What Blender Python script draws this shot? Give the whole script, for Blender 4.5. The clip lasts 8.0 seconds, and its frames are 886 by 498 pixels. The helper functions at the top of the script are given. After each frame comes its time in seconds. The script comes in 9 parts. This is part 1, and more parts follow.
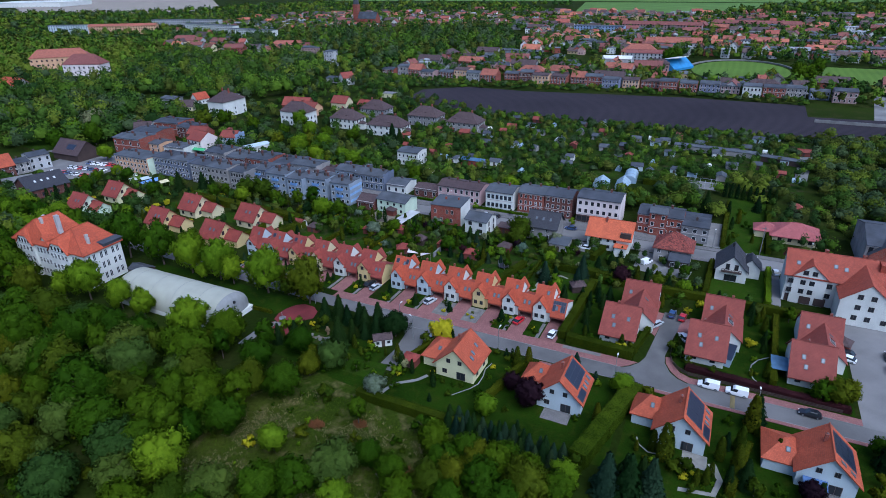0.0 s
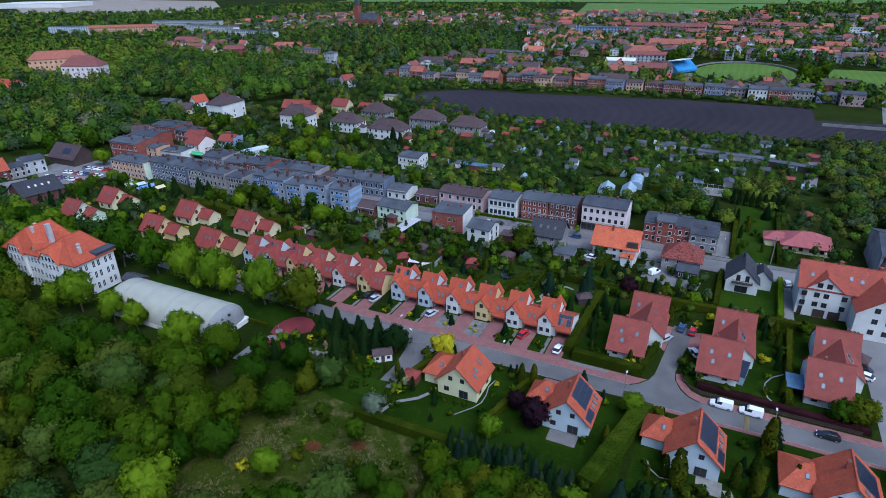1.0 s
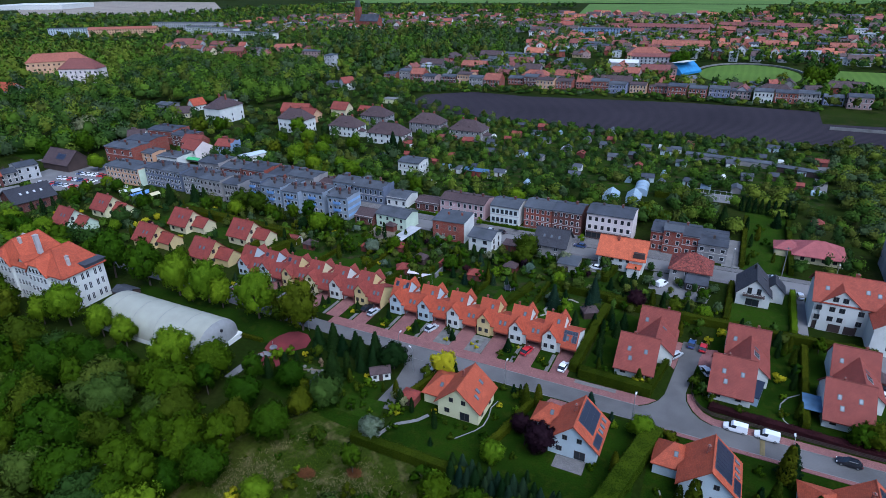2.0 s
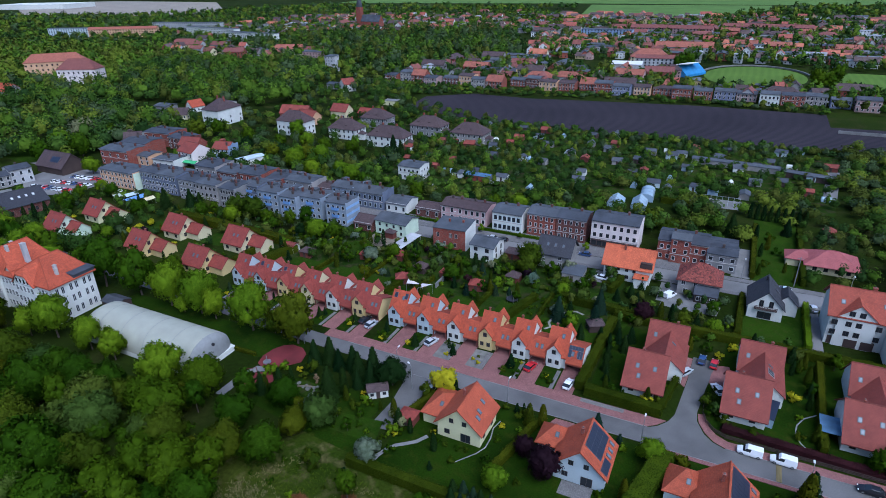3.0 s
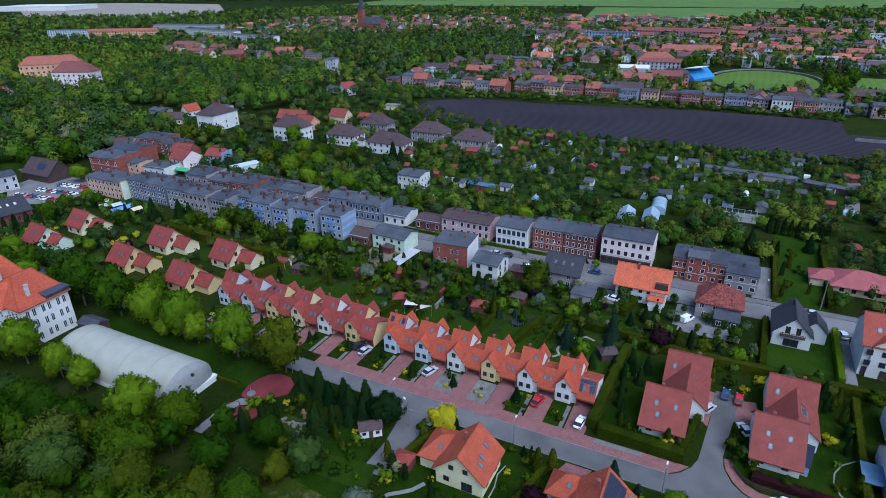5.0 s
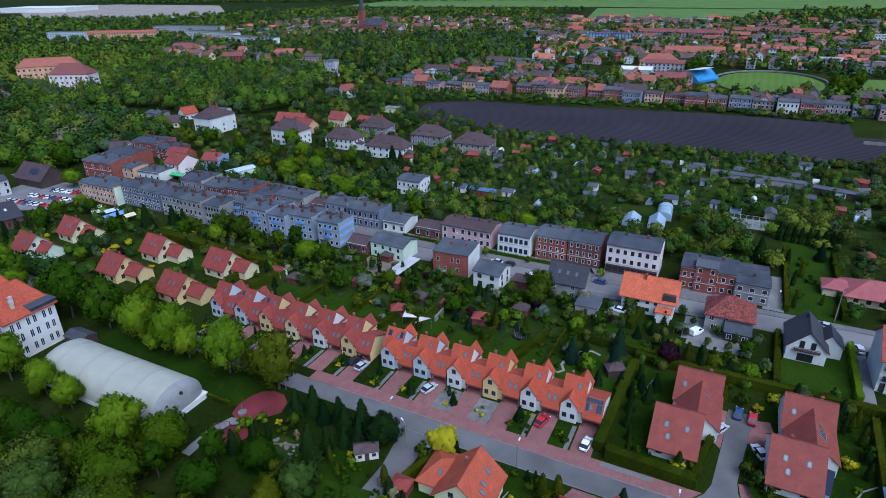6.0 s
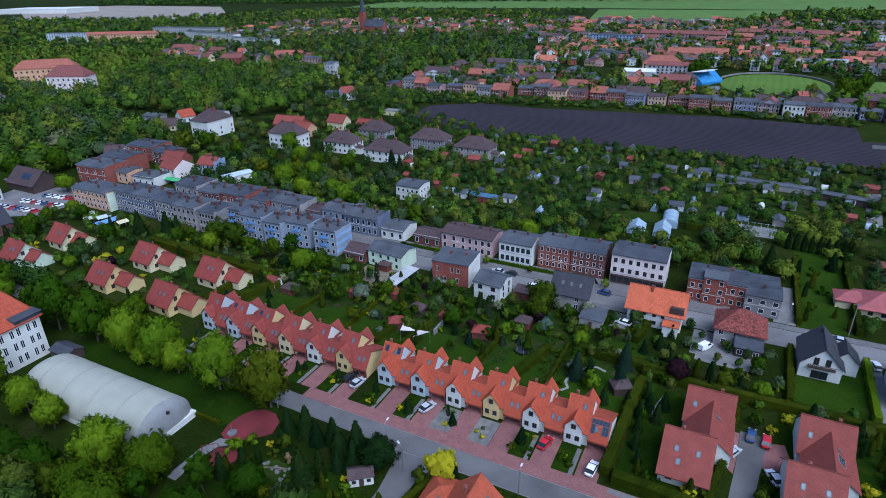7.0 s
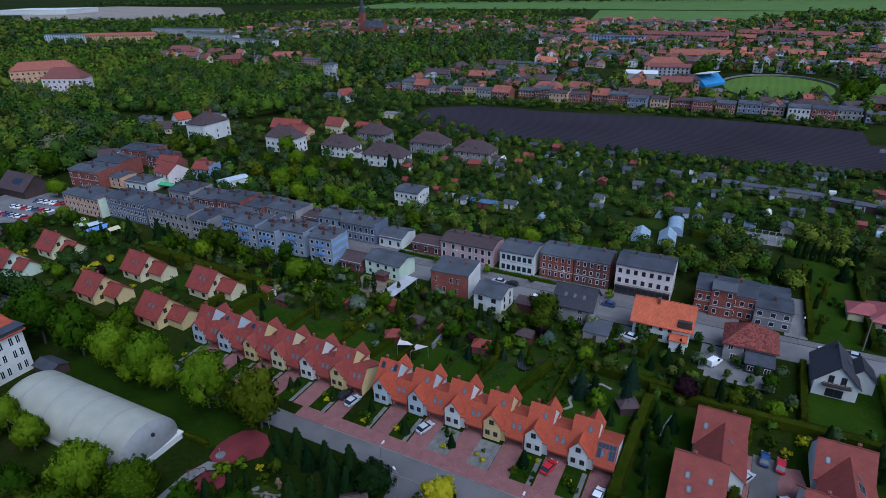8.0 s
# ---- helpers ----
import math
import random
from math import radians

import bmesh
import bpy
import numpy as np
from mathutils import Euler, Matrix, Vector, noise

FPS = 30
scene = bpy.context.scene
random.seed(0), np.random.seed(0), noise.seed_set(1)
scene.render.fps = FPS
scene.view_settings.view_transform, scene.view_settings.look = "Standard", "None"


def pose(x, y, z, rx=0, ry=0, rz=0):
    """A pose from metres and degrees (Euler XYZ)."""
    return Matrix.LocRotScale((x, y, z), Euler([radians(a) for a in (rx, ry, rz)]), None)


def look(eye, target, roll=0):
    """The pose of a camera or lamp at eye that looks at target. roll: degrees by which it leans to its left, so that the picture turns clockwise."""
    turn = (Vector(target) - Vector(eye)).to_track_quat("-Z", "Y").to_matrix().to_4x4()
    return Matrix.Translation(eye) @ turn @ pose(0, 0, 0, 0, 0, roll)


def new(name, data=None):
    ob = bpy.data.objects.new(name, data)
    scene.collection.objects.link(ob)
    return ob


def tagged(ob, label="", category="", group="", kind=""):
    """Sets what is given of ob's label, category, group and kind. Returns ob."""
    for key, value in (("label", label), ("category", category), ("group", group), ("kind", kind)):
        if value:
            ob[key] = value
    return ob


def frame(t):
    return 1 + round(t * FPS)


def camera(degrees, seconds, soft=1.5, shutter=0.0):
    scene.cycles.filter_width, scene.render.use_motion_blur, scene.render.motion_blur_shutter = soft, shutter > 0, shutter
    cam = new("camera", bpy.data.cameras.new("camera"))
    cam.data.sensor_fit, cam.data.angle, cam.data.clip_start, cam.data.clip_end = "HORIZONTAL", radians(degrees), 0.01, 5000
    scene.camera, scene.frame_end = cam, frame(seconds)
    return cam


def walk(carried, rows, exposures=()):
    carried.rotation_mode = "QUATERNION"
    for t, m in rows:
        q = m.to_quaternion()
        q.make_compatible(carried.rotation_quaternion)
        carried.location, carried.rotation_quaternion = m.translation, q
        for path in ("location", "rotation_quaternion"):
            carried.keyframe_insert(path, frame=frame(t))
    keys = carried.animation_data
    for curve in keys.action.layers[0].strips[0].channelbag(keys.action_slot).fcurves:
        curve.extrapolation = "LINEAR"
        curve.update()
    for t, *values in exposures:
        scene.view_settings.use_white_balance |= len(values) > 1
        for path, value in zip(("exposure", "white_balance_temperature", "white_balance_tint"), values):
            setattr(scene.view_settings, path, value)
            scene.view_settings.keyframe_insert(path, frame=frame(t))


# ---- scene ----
cam = camera(73.7, 8.0, 0.9)
PATH = [
    (0, (-0.66, -1.436, 87.736), (-0.637, 0.372, 86.881), -1.1),
    (0.5, (-0.581, 1.468, 87.743), (-0.561, 3.276, 86.889), -1.1),
    (1, (-0.701, 4.499, 88.082), (-0.682, 6.308, 87.229), -1.1),
    (1.5, (-0.537, 7.857, 88.43), (-0.521, 9.666, 87.579), -1.2),
    (3, (-0.003, 17.643, 88.445), (0.007, 19.453, 87.595), -1.1),
    (3.5, (0.067, 20.808, 88.271), (0.075, 22.619, 87.423), -1.1),
    (4, (0.274, 24.047, 88.095), (0.281, 25.859, 87.249), -1.1),
    (4.5, (0.493, 27.301, 87.817), (0.497, 29.114, 86.972), -1.0),
    (6, (1.129, 36.837, 87.485), (1.127, 38.652, 86.644), -1.1),
    (6.5, (1.383, 39.916, 87.406), (1.379, 41.731, 86.567), -1.1),
    (7, (1.68, 43.1, 87.494), (1.674, 44.916, 86.656), -1.1),
    (7.5, (1.929, 46.271, 87.533), (1.922, 48.088, 86.696), -1.1),
    (8, (2.099, 49.359, 87.582), (2.092, 51.176, 86.746), -1.1),
]
EXPOSURES = [(0, 0.2, 4830, 10), (7.4, 0.2, 4830, 10), (8.0, -0.32, 4830, 10)]
# The world's x runs along the housing street and y away from it, so the camera's line is turned by 27 degrees.
walk(cam, [(t, pose(0, 0, 0, 0, 0, 27) @ look(eye, target, roll)) for t, eye, target, roll in PATH], EXPOSURES)

# ---- world and light: a bright sky under broken cloud, a wide soft sun ----
SUN_EL, SUN_AZ = radians(54), radians(124)
world = bpy.data.worlds.new("world")
scene.world = world
world.use_nodes = True
wn = world.node_tree
sky = wn.nodes.new("ShaderNodeTexSky")
sky.sky_type, sky.sun_disc, sky.sun_elevation, sky.sun_rotation = "NISHITA", False, SUN_EL, SUN_AZ
sky.dust_density, sky.ozone_density = 4.0, 0.8
wn.links.new(sky.outputs[0], wn.nodes["Background"].inputs[0])
wn.nodes["Background"].inputs[1].default_value = 0.13
sun = new("sun", bpy.data.lights.new("sun", "SUN"))
sun.data.energy, sun.data.angle, sun.data.color = 2.3, radians(60), (1.0, 0.95, 0.88)
sun.matrix_world = look((0, 0, 300), (-300 * math.sin(SUN_AZ) * math.cos(SUN_EL), -300 * math.cos(SUN_AZ) * math.cos(SUN_EL), 300 - 300 * math.sin(SUN_EL)))


# ---- materials ----
def nodes_of(name, rough=0.8, metal=0.0):
    m = bpy.data.materials.new(name)
    m.use_nodes = True
    nt = m.node_tree
    bsdf = nt.nodes["Principled BSDF"]
    bsdf.inputs["Roughness"].default_value, bsdf.inputs["Metallic"].default_value = rough, metal
    bsdf.inputs["Specular IOR Level"].default_value = 0.35
    return m, nt, bsdf


def noise_node(nt, scale, coords="Object", detail=3.0):
    tc = nt.nodes.new("ShaderNodeTexCoord")
    n = nt.nodes.new("ShaderNodeTexNoise")
    n.inputs["Scale"].default_value, n.inputs["Detail"].default_value = scale, detail
    nt.links.new(tc.outputs[coords], n.inputs["Vector"])
    return n.outputs["Fac"]


def ramp(nt, fac, stops):
    r = nt.nodes.new("ShaderNodeValToRGB")
    el = r.color_ramp.elements
    while len(el) < len(stops):
        el.new(0.5)
    for e, (p, c) in zip(el, stops):
        e.position, e.color = p, (*c, 1)
    nt.links.new(fac, r.inputs[0])
    return r.outputs[0]


def mix(nt, fac, a, b, kind="MIX"):
    n = nt.nodes.new("ShaderNodeMix")
    n.data_type, n.blend_type = "RGBA", kind
    for sock, val in ((n.inputs["Factor"], fac), (n.inputs["A"], a), (n.inputs["B"], b)):
        if isinstance(val, (int, float)):
            sock.default_value = val
        elif isinstance(val, tuple):
            sock.default_value = (*val, 1)
        else:
            nt.links.new(val, sock)
    return n.outputs["Result"]


def mul(c, k):
    return tuple(min(1.0, x * k) for x in c)


def bump(nt, bsdf, height, strength, dist):
    b = nt.nodes.new("ShaderNodeBump")
    b.inputs["Strength"].default_value, b.inputs["Distance"].default_value = strength, dist
    nt.links.new(height, b.inputs["Height"])
    nt.links.new(b.outputs[0], bsdf.inputs["Normal"])


def plain(name, col, rough=0.8, wide=0.25, fine=6.0, amount=0.25, metal=0.0, relief=0.02, coords="Object"):
    """A worn surface: broad stains and fine grain about one colour."""
    m, nt, bsdf = nodes_of(name, rough, metal)
    c = ramp(nt, noise_node(nt, wide, coords), [(0.3, mul(col, 1 - amount)), (0.7, mul(col, 1 + amount * 0.6))])
    f = noise_node(nt, fine, coords)
    c = mix(nt, 0.6, c, ramp(nt, f, [(0.3, (0.72, 0.72, 0.72)), (0.75, (1, 1, 1))]), "MULTIPLY")
    nt.links.new(c, bsdf.inputs["Base Color"])
    if relief:
        bump(nt, bsdf, f, 0.4, relief)
    return m


def tiles(name, col, course=0.34, pan=0.3, relief=0.04, mottle=0.2, rough=0.7):
    """Roof tiles in courses, by the slope's own metres."""
    m, nt, bsdf = nodes_of(name, rough)
    uv = nt.nodes.new("ShaderNodeUVMap")
    br = nt.nodes.new("ShaderNodeTexBrick")
    br.inputs["Scale"].default_value = 1.0
    br.inputs["Brick Width"].default_value, br.inputs["Row Height"].default_value = pan, course
    br.inputs["Mortar Size"].default_value = 0.03
    br.inputs["Mortar Smooth"].default_value = 0.6
    br.inputs["Color1"].default_value = (*mul(col, 1 + mottle * 0.5), 1)
    br.inputs["Color2"].default_value = (*mul(col, 1 - mottle), 1)
    br.inputs["Mortar"].default_value = (*mul(col, 0.66), 1)
    nt.links.new(uv.outputs[0], br.inputs["Vector"])
    stain = ramp(nt, noise_node(nt, 0.5), [(0.3, (0.75, 0.74, 0.74)), (0.65, (1, 1, 1))])
    info = nt.nodes.new("ShaderNodeObjectInfo")
    each = ramp(nt, info.outputs["Random"], [(0.0, (0.86, 0.86, 0.88)), (1.0, (1, 1, 1))])
    c = mix(nt, 1.0, mix(nt, 0.8, br.outputs["Color"], stain, "MULTIPLY"), each, "MULTIPLY")
    nt.links.new(c, bsdf.inputs["Base Color"])
    inv = nt.nodes.new("ShaderNodeMath")
    inv.operation = "SUBTRACT"
    inv.inputs[0].default_value = 1.0
    nt.links.new(br.outputs["Fac"], inv.inputs[1])
    bump(nt, bsdf, inv.outputs[0], 0.8, relief)
    return m


def bricks(name, col, rough=0.85):
    """Brickwork on walls, by the wall's own metres."""
    m, nt, bsdf = nodes_of(name, rough)
    uv = nt.nodes.new("ShaderNodeUVMap")
    br = nt.nodes.new("ShaderNodeTexBrick")
    br.inputs["Scale"].default_value = 1.0
    br.inputs["Brick Width"].default_value, br.inputs["Row Height"].default_value = 0.26, 0.08
    br.inputs["Mortar Size"].default_value = 0.005
    br.inputs["Color1"].default_value = (*mul(col, 1.2), 1)
    br.inputs["Color2"].default_value = (*mul(col, 0.7), 1)
    br.inputs["Mortar"].default_value = (0.20, 0.16, 0.14, 1)
    nt.links.new(uv.outputs[0], br.inputs["Vector"])
    stain = ramp(nt, noise_node(nt, 0.35), [(0.3, (0.6, 0.58, 0.58)), (0.7, (1, 1, 1))])
    nt.links.new(mix(nt, 0.8, br.outputs["Color"], stain, "MULTIPLY"), bsdf.inputs["Base Color"])
    return m


def foliage(name, dark, light, tree=0.45, rough=0.6, vary=0.45):
    """Leaves: each clump and each plant has its own green."""
    m, nt, bsdf = nodes_of(name, rough)
    geo = nt.nodes.new("ShaderNodeNewGeometry")
    info = nt.nodes.new("ShaderNodeObjectInfo")
    c = ramp(nt, geo.outputs["Random Per Island"], [(0.0, lerp(dark, light, 0.45 - 0.35 * vary)), (0.6, lerp(dark, light, 0.45)), (1.0, lerp(dark, light, 0.45 + 0.40 * vary))])
    each = ramp(nt, info.outputs["Random"], [(0.0, (1 - tree, 1 - tree * 0.7, 1 - tree * 0.5)), (0.5, (1, 1, 1)), (1.0, (1 + tree, 1 + tree * 0.4, 1 - tree * 0.4))])
    c = mix(nt, 1.0, c, each, "MULTIPLY")
    c = mix(nt, 0.8, c, ramp(nt, noise_node(nt, 0.06, "Object", 2.0), [(0.38, (0.50, 0.58, 0.55)), (0.62, (1, 1, 1))]), "MULTIPLY")
    nt.links.new(c, bsdf.inputs["Base Color"])
    bsdf.inputs["Specular IOR Level"].default_value = 0.02
    tr = nt.nodes.new("ShaderNodeBsdfTranslucent")
    nt.links.new(c, tr.inputs[0])
    ms = nt.nodes.new("ShaderNodeMixShader")
    ms.inputs[0].default_value = 0.15
    nt.links.new(bsdf.outputs[0], ms.inputs[1])
    nt.links.new(tr.outputs[0], ms.inputs[2])
    nt.links.new(ms.outputs[0], nt.nodes["Material Output"].inputs[0])
    return m


def lerp(a, b, k):
    return tuple(x + (y - x) * k for x, y in zip(a, b))


def grassy(name, a, b, c, wide=0.03, mid=0.25, fine=2.5, relief=0.12):
    m, nt, bsdf = nodes_of(name, 0.95)
    bsdf.inputs["Specular IOR Level"].default_value = 0.03
    k = ramp(nt, noise_node(nt, wide, detail=4.0), [(0.35, a), (0.65, b)])
    k = mix(nt, ramp(nt, noise_node(nt, mid, detail=5.0), [(0.5, (0, 0, 0)), (0.72, (1, 1, 1))]), k, c)
    f = noise_node(nt, fine, detail=6.0)
    k = mix(nt, 0.85, k, ramp(nt, f, [(0.3, (0.5, 0.5, 0.5)), (0.7, (1, 1, 1))]), "MULTIPLY")
    nt.links.new(k, bsdf.inputs["Base Color"])
    bump(nt, bsdf, f, 0.7, relief)
    return m


def glassy(name, col, rough=0.12):
    m, nt, bsdf = nodes_of(name, rough)
    bsdf.inputs["Base Color"].default_value = (*col, 1)
    bsdf.inputs["Specular IOR Level"].default_value = 0.6
    return m


def mown(name, a, b, stripe, along=0):
    """Mown or ploughed ground with parallel stripes."""
    m, nt, bsdf = nodes_of(name, 0.95)
    bsdf.inputs["Specular IOR Level"].default_value = 0.1
    tc = nt.nodes.new("ShaderNodeTexCoord")
    w = nt.nodes.new("ShaderNodeTexWave")
    w.bands_direction = "Y" if along == 0 else "X"
    w.inputs["Scale"].default_value, w.inputs["Distortion"].default_value = 0.314 / stripe, 3.0
    w.inputs["Detail"].default_value, w.inputs["Detail Scale"].default_value = 3.0, 0.3
    nt.links.new(tc.outputs["Object"], w.inputs["Vector"])
    k = ramp(nt, w.outputs["Fac"], [(0.2, a), (0.8, b)])
    k = mix(nt, 0.7, k, ramp(nt, noise_node(nt, 0.02, detail=6.0), [(0.3, (0.6, 0.6, 0.62)), (0.7, (1, 1, 1))]), "MULTIPLY")
    k = mix(nt, 0.6, k, ramp(nt, noise_node(nt, 1.2, detail=6.0), [(0.3, (0.6, 0.6, 0.6)), (0.7, (1, 1, 1))]), "MULTIPLY")
    nt.links.new(k, bsdf.inputs["Base Color"])
    return m


M_ROOF_ORANGE = tiles("roof_tile_orange", (0.43, 0.090, 0.038))
M_ROOF_ROW = tiles("roof_tile_row_orange", (0.42, 0.078, 0.032))
M_ROOF_ROWRED = tiles("roof_tile_row_red", (0.27, 0.052, 0.037))
M_ROOF_RED = tiles("roof_tile_red", (0.255, 0.058, 0.040), mottle=0.12)
M_ROOF_SCHOOL = tiles("roof_tile_school", (0.62, 0.14, 0.055))
# Far tiles: distance haze is put into the colour, muting red and orange.
M_FAR_RED = tiles("roof_tile_hazy_red", (0.22, 0.075, 0.062))
M_FAR_ORANGE = tiles("roof_tile_hazy_orange", (0.33, 0.110, 0.070))
M_ROOF_APART = tiles("roof_tile_warm_red", (0.37, 0.078, 0.042))
M_ROOF_MOTTLE = tiles("roof_tile_mottled", (0.23, 0.052, 0.036), pan=0.4, course=0.36, mottle=0.7)
M_ROOF_BROWN = tiles("roof_tile_brown", (0.085, 0.055, 0.055))
M_ROOF_DARK = tiles("roof_tile_dark", (0.045, 0.045, 0.055))
M_ROOF_GREY = plain("roof_felt_grey", (0.078, 0.085, 0.10), 0.75, wide=0.2, fine=1.5, amount=0.35)
M_ROOF_SLATE = plain("roof_felt_slate", (0.055, 0.06, 0.075), 0.75, wide=0.2, fine=1.5, amount=0.4)
M_ROOF_METAL = tiles("roof_sheet_red", (0.36, 0.10, 0.10), course=0.4, pan=0.4, mottle=0.1)
M_WHITE = plain("render_white", (0.63, 0.635, 0.60), 0.85, amount=0.12, relief=0.004)
M_CREAM = plain("render_cream", (0.62, 0.55, 0.34), 0.85, amount=0.12, relief=0.004)
M_YELLOW = plain("render_yellow", (0.60, 0.47, 0.22), 0.85, amount=0.12, relief=0.004)
M_PALEYELLOW = plain("render_pale_yellow", (0.62, 0.60, 0.36), 0.85, amount=0.12, relief=0.004)
M_PALEBLUE = plain("render_pale_blue", (0.47, 0.54, 0.58), 0.85, amount=0.12, relief=0.004)
M_MINT = plain("render_mint", (0.56, 0.66, 0.52), 0.85, amount=0.12, relief=0.004)
M_BLUE = plain("render_blue", (0.26, 0.34, 0.50), 0.85, amount=0.15, relief=0.004)
M_BLUESTRIPE = plain("render_strong_blue", (0.17, 0.30, 0.58), 0.85, amount=0.15, relief=0.004)
M_LILAC = plain("render_lilac_grey", (0.17, 0.19, 0.29), 0.85, amount=0.2, relief=0.004)
M_GREY = plain("render_grey", (0.22, 0.215, 0.22), 0.9, amount=0.25, relief=0.006)
M_STONE = plain("render_dirty_stone", (0.27, 0.255, 0.25), 0.9, amount=0.3, relief=0.006)
M_PINK = plain("render_pink", (0.50, 0.33, 0.33), 0.85, amount=0.15, relief=0.004)
M_PEACH = plain("render_peach", (0.56, 0.34, 0.20), 0.85, amount=0.15, relief=0.004)
M_ROSE = plain("render_rose_white", (0.70, 0.62, 0.60), 0.85, amount=0.12, relief=0.004)
M_OLDWHITE = plain("render_old_white", (0.42, 0.42, 0.43), 0.9, amount=0.25, relief=0.006)
M_OLDPINK = plain("render_old_pink", (0.34, 0.23, 0.22), 0.9, amount=0.25, relief=0.006)
M_BRICK = bricks("brick_red", (0.25, 0.058, 0.036))
M_BRICKDARK = bricks("brick_dark", (0.125, 0.036, 0.028))
M_GLASS = glassy("window_glass", (0.02, 0.024, 0.03))
M_PANEL = glassy("solar_cell", (0.014, 0.018, 0.034), 0.35)
M_PANELFRAME = plain("panel_frame", (0.16, 0.17, 0.19), 0.5, metal=0.4, relief=0)
M_FRAME = plain("window_frame_white", (0.7, 0.7, 0.7), 0.5, amount=0.06, relief=0)
M_FRAMEDARK = plain("window_frame_dark", (0.06, 0.045, 0.04), 0.5, amount=0.1, relief=0)
M_TIMBER = plain("timber_red_brown", (0.14, 0.04, 0.03), 0.7, fine=9, relief=0.01)
M_TIMBERDARK = plain("timber_dark", (0.06, 0.04, 0.035), 0.7, fine=9, relief=0.01)
M_PLASTER = plain("chimney_render", (0.45, 0.42, 0.4), 0.9)
M_METAL = plain("grey_metal", (0.4, 0.41, 0.42), 0.45, metal=0.7, relief=0)
M_SOOT = plain("sooty_brick", (0.075, 0.055, 0.05), 0.9, wide=0.8)
M_SASH = plain("skylight_sash", (0.09, 0.085, 0.09), 0.5, amount=0.1, relief=0)
M_DARKMETAL = plain("dark_metal", (0.05, 0.05, 0.055), 0.5, metal=0.5, relief=0)
M_ASPHALT = plain("asphalt_worn", (0.130, 0.125, 0.123), 0.9, wide=0.12, fine=4, amount=0.3)
M_ASPHALT2 = plain("asphalt_pale", (0.185, 0.178, 0.175), 0.9, wide=0.1, fine=4, amount=0.28)
M_PAVERED = tiles("paver_red", (0.262, 0.118, 0.108), course=0.2, pan=0.2, relief=0.004, mottle=0.35, rough=0.85)
M_PAVEGREY = tiles("paver_grey", (0.19, 0.18, 0.175), course=0.2, pan=0.2, relief=0.004, mottle=0.25, rough=0.85)
M_KERB = plain("kerb_concrete", (0.22, 0.215, 0.21), 0.9)
M_PALEPATH = plain("pale_gravel_path", (0.25, 0.24, 0.215), 0.95, wide=0.8, fine=8, amount=0.25)
M_CONCRETE = plain("concrete", (0.19, 0.185, 0.18), 0.9)
M_TARTAN = plain("sports_surface_red", (0.150, 0.022, 0.026), 0.9, wide=0.15, amount=0.35)
M_SAND = plain("gravel_sand", (0.18, 0.15, 0.11), 0.95, wide=0.3, fine=5, amount=0.3)
M_STONES = plain("pale_stones", (0.17, 0.165, 0.15), 0.9, wide=0.6, fine=9, amount=0.4, relief=0.08)
M_MEMBRANE = plain("dome_membrane", (0.36, 0.36, 0.295), 0.6, wide=0.05, fine=0.3, amount=0.05, relief=0.0)
M_MEMBRANE2 = plain("dome_end_grey", (0.26, 0.265, 0.265), 0.6, wide=0.2, fine=1.0, amount=0.12, relief=0.0)
M_POLY = glassy("greenhouse_film", (0.26, 0.34, 0.42), 0.3)
# The pale bluish base paints in the sky's reflection on the panes.
M_SKYLIGHT = glassy("skylight_glass", (0.12, 0.14, 0.165), 0.25)
M_SHEETBLUE = plain("corrugated_sheet_blue", (0.09, 0.16, 0.26), 0.5, wide=0.5, fine=5, amount=0.3)
M_BARK = plain("bark", (0.09, 0.07, 0.055), 0.95, wide=1.5, fine=10)
M_GROUND = grassy("meadow_ground", (0.012, 0.022, 0.002), (0.024, 0.038, 0.004), (0.036, 0.040, 0.010), wide=0.012, mid=0.08, fine=0.9)
# Two lawn greens: M_LAWN has the near gardens' cloud shade in its colour.
M_LAWN = grassy("lawn", (0.011, 0.027, 0.001), (0.019, 0.043, 0.0015), (0.028, 0.042, 0.003), wide=0.09, mid=0.5, fine=3)
M_LAWN2 = grassy("lawn_bright", (0.018, 0.042, 0.002), (0.030, 0.062, 0.003), (0.038, 0.056, 0.007), wide=0.09, mid=0.5, fine=3)
M_WILD = grassy("wild_meadow", (0.026, 0.046, 0.003), (0.052, 0.066, 0.008), (0.120, 0.104, 0.038), wide=0.05, mid=0.3, fine=1.4, relief=0.25)
M_BEDS = grassy("garden_beds", (0.014, 0.032, 0.003), (0.032, 0.058, 0.005), (0.052, 0.044, 0.022), wide=0.06, mid=0.3, fine=1.6, relief=0.2)
M_FIELD = mown("ploughed_field", (0.026, 0.022, 0.028), (0.048, 0.039, 0.048), 3.0)
M_PITCH = mown("sports_turf", (0.105, 0.175, 0.026), (0.12, 0.195, 0.03), 6.0, 1)
M_FARFIELD = mown("far_crop_field", (0.11, 0.19, 0.04), (0.13, 0.21, 0.05), 15.0)
# Soil lightened to carry the far sunlit patch in its colour.
M_FARSOIL = mown("far_bare_field", (0.30, 0.26, 0.21), (0.36, 0.31, 0.26), 15.0)
M_LEAF = foliage("leaves_mid_green", (0.007, 0.021, 0.0006), (0.084, 0.156, 0.003))
M_LEAFLIGHT = foliage("leaves_fresh_green", (0.040, 0.084, 0.002), (0.225, 0.325, 0.007), tree=0.2)
M_LEAFOLIVE = foliage("leaves_olive", (0.018, 0.034, 0.0015), (0.120, 0.152, 0.006))
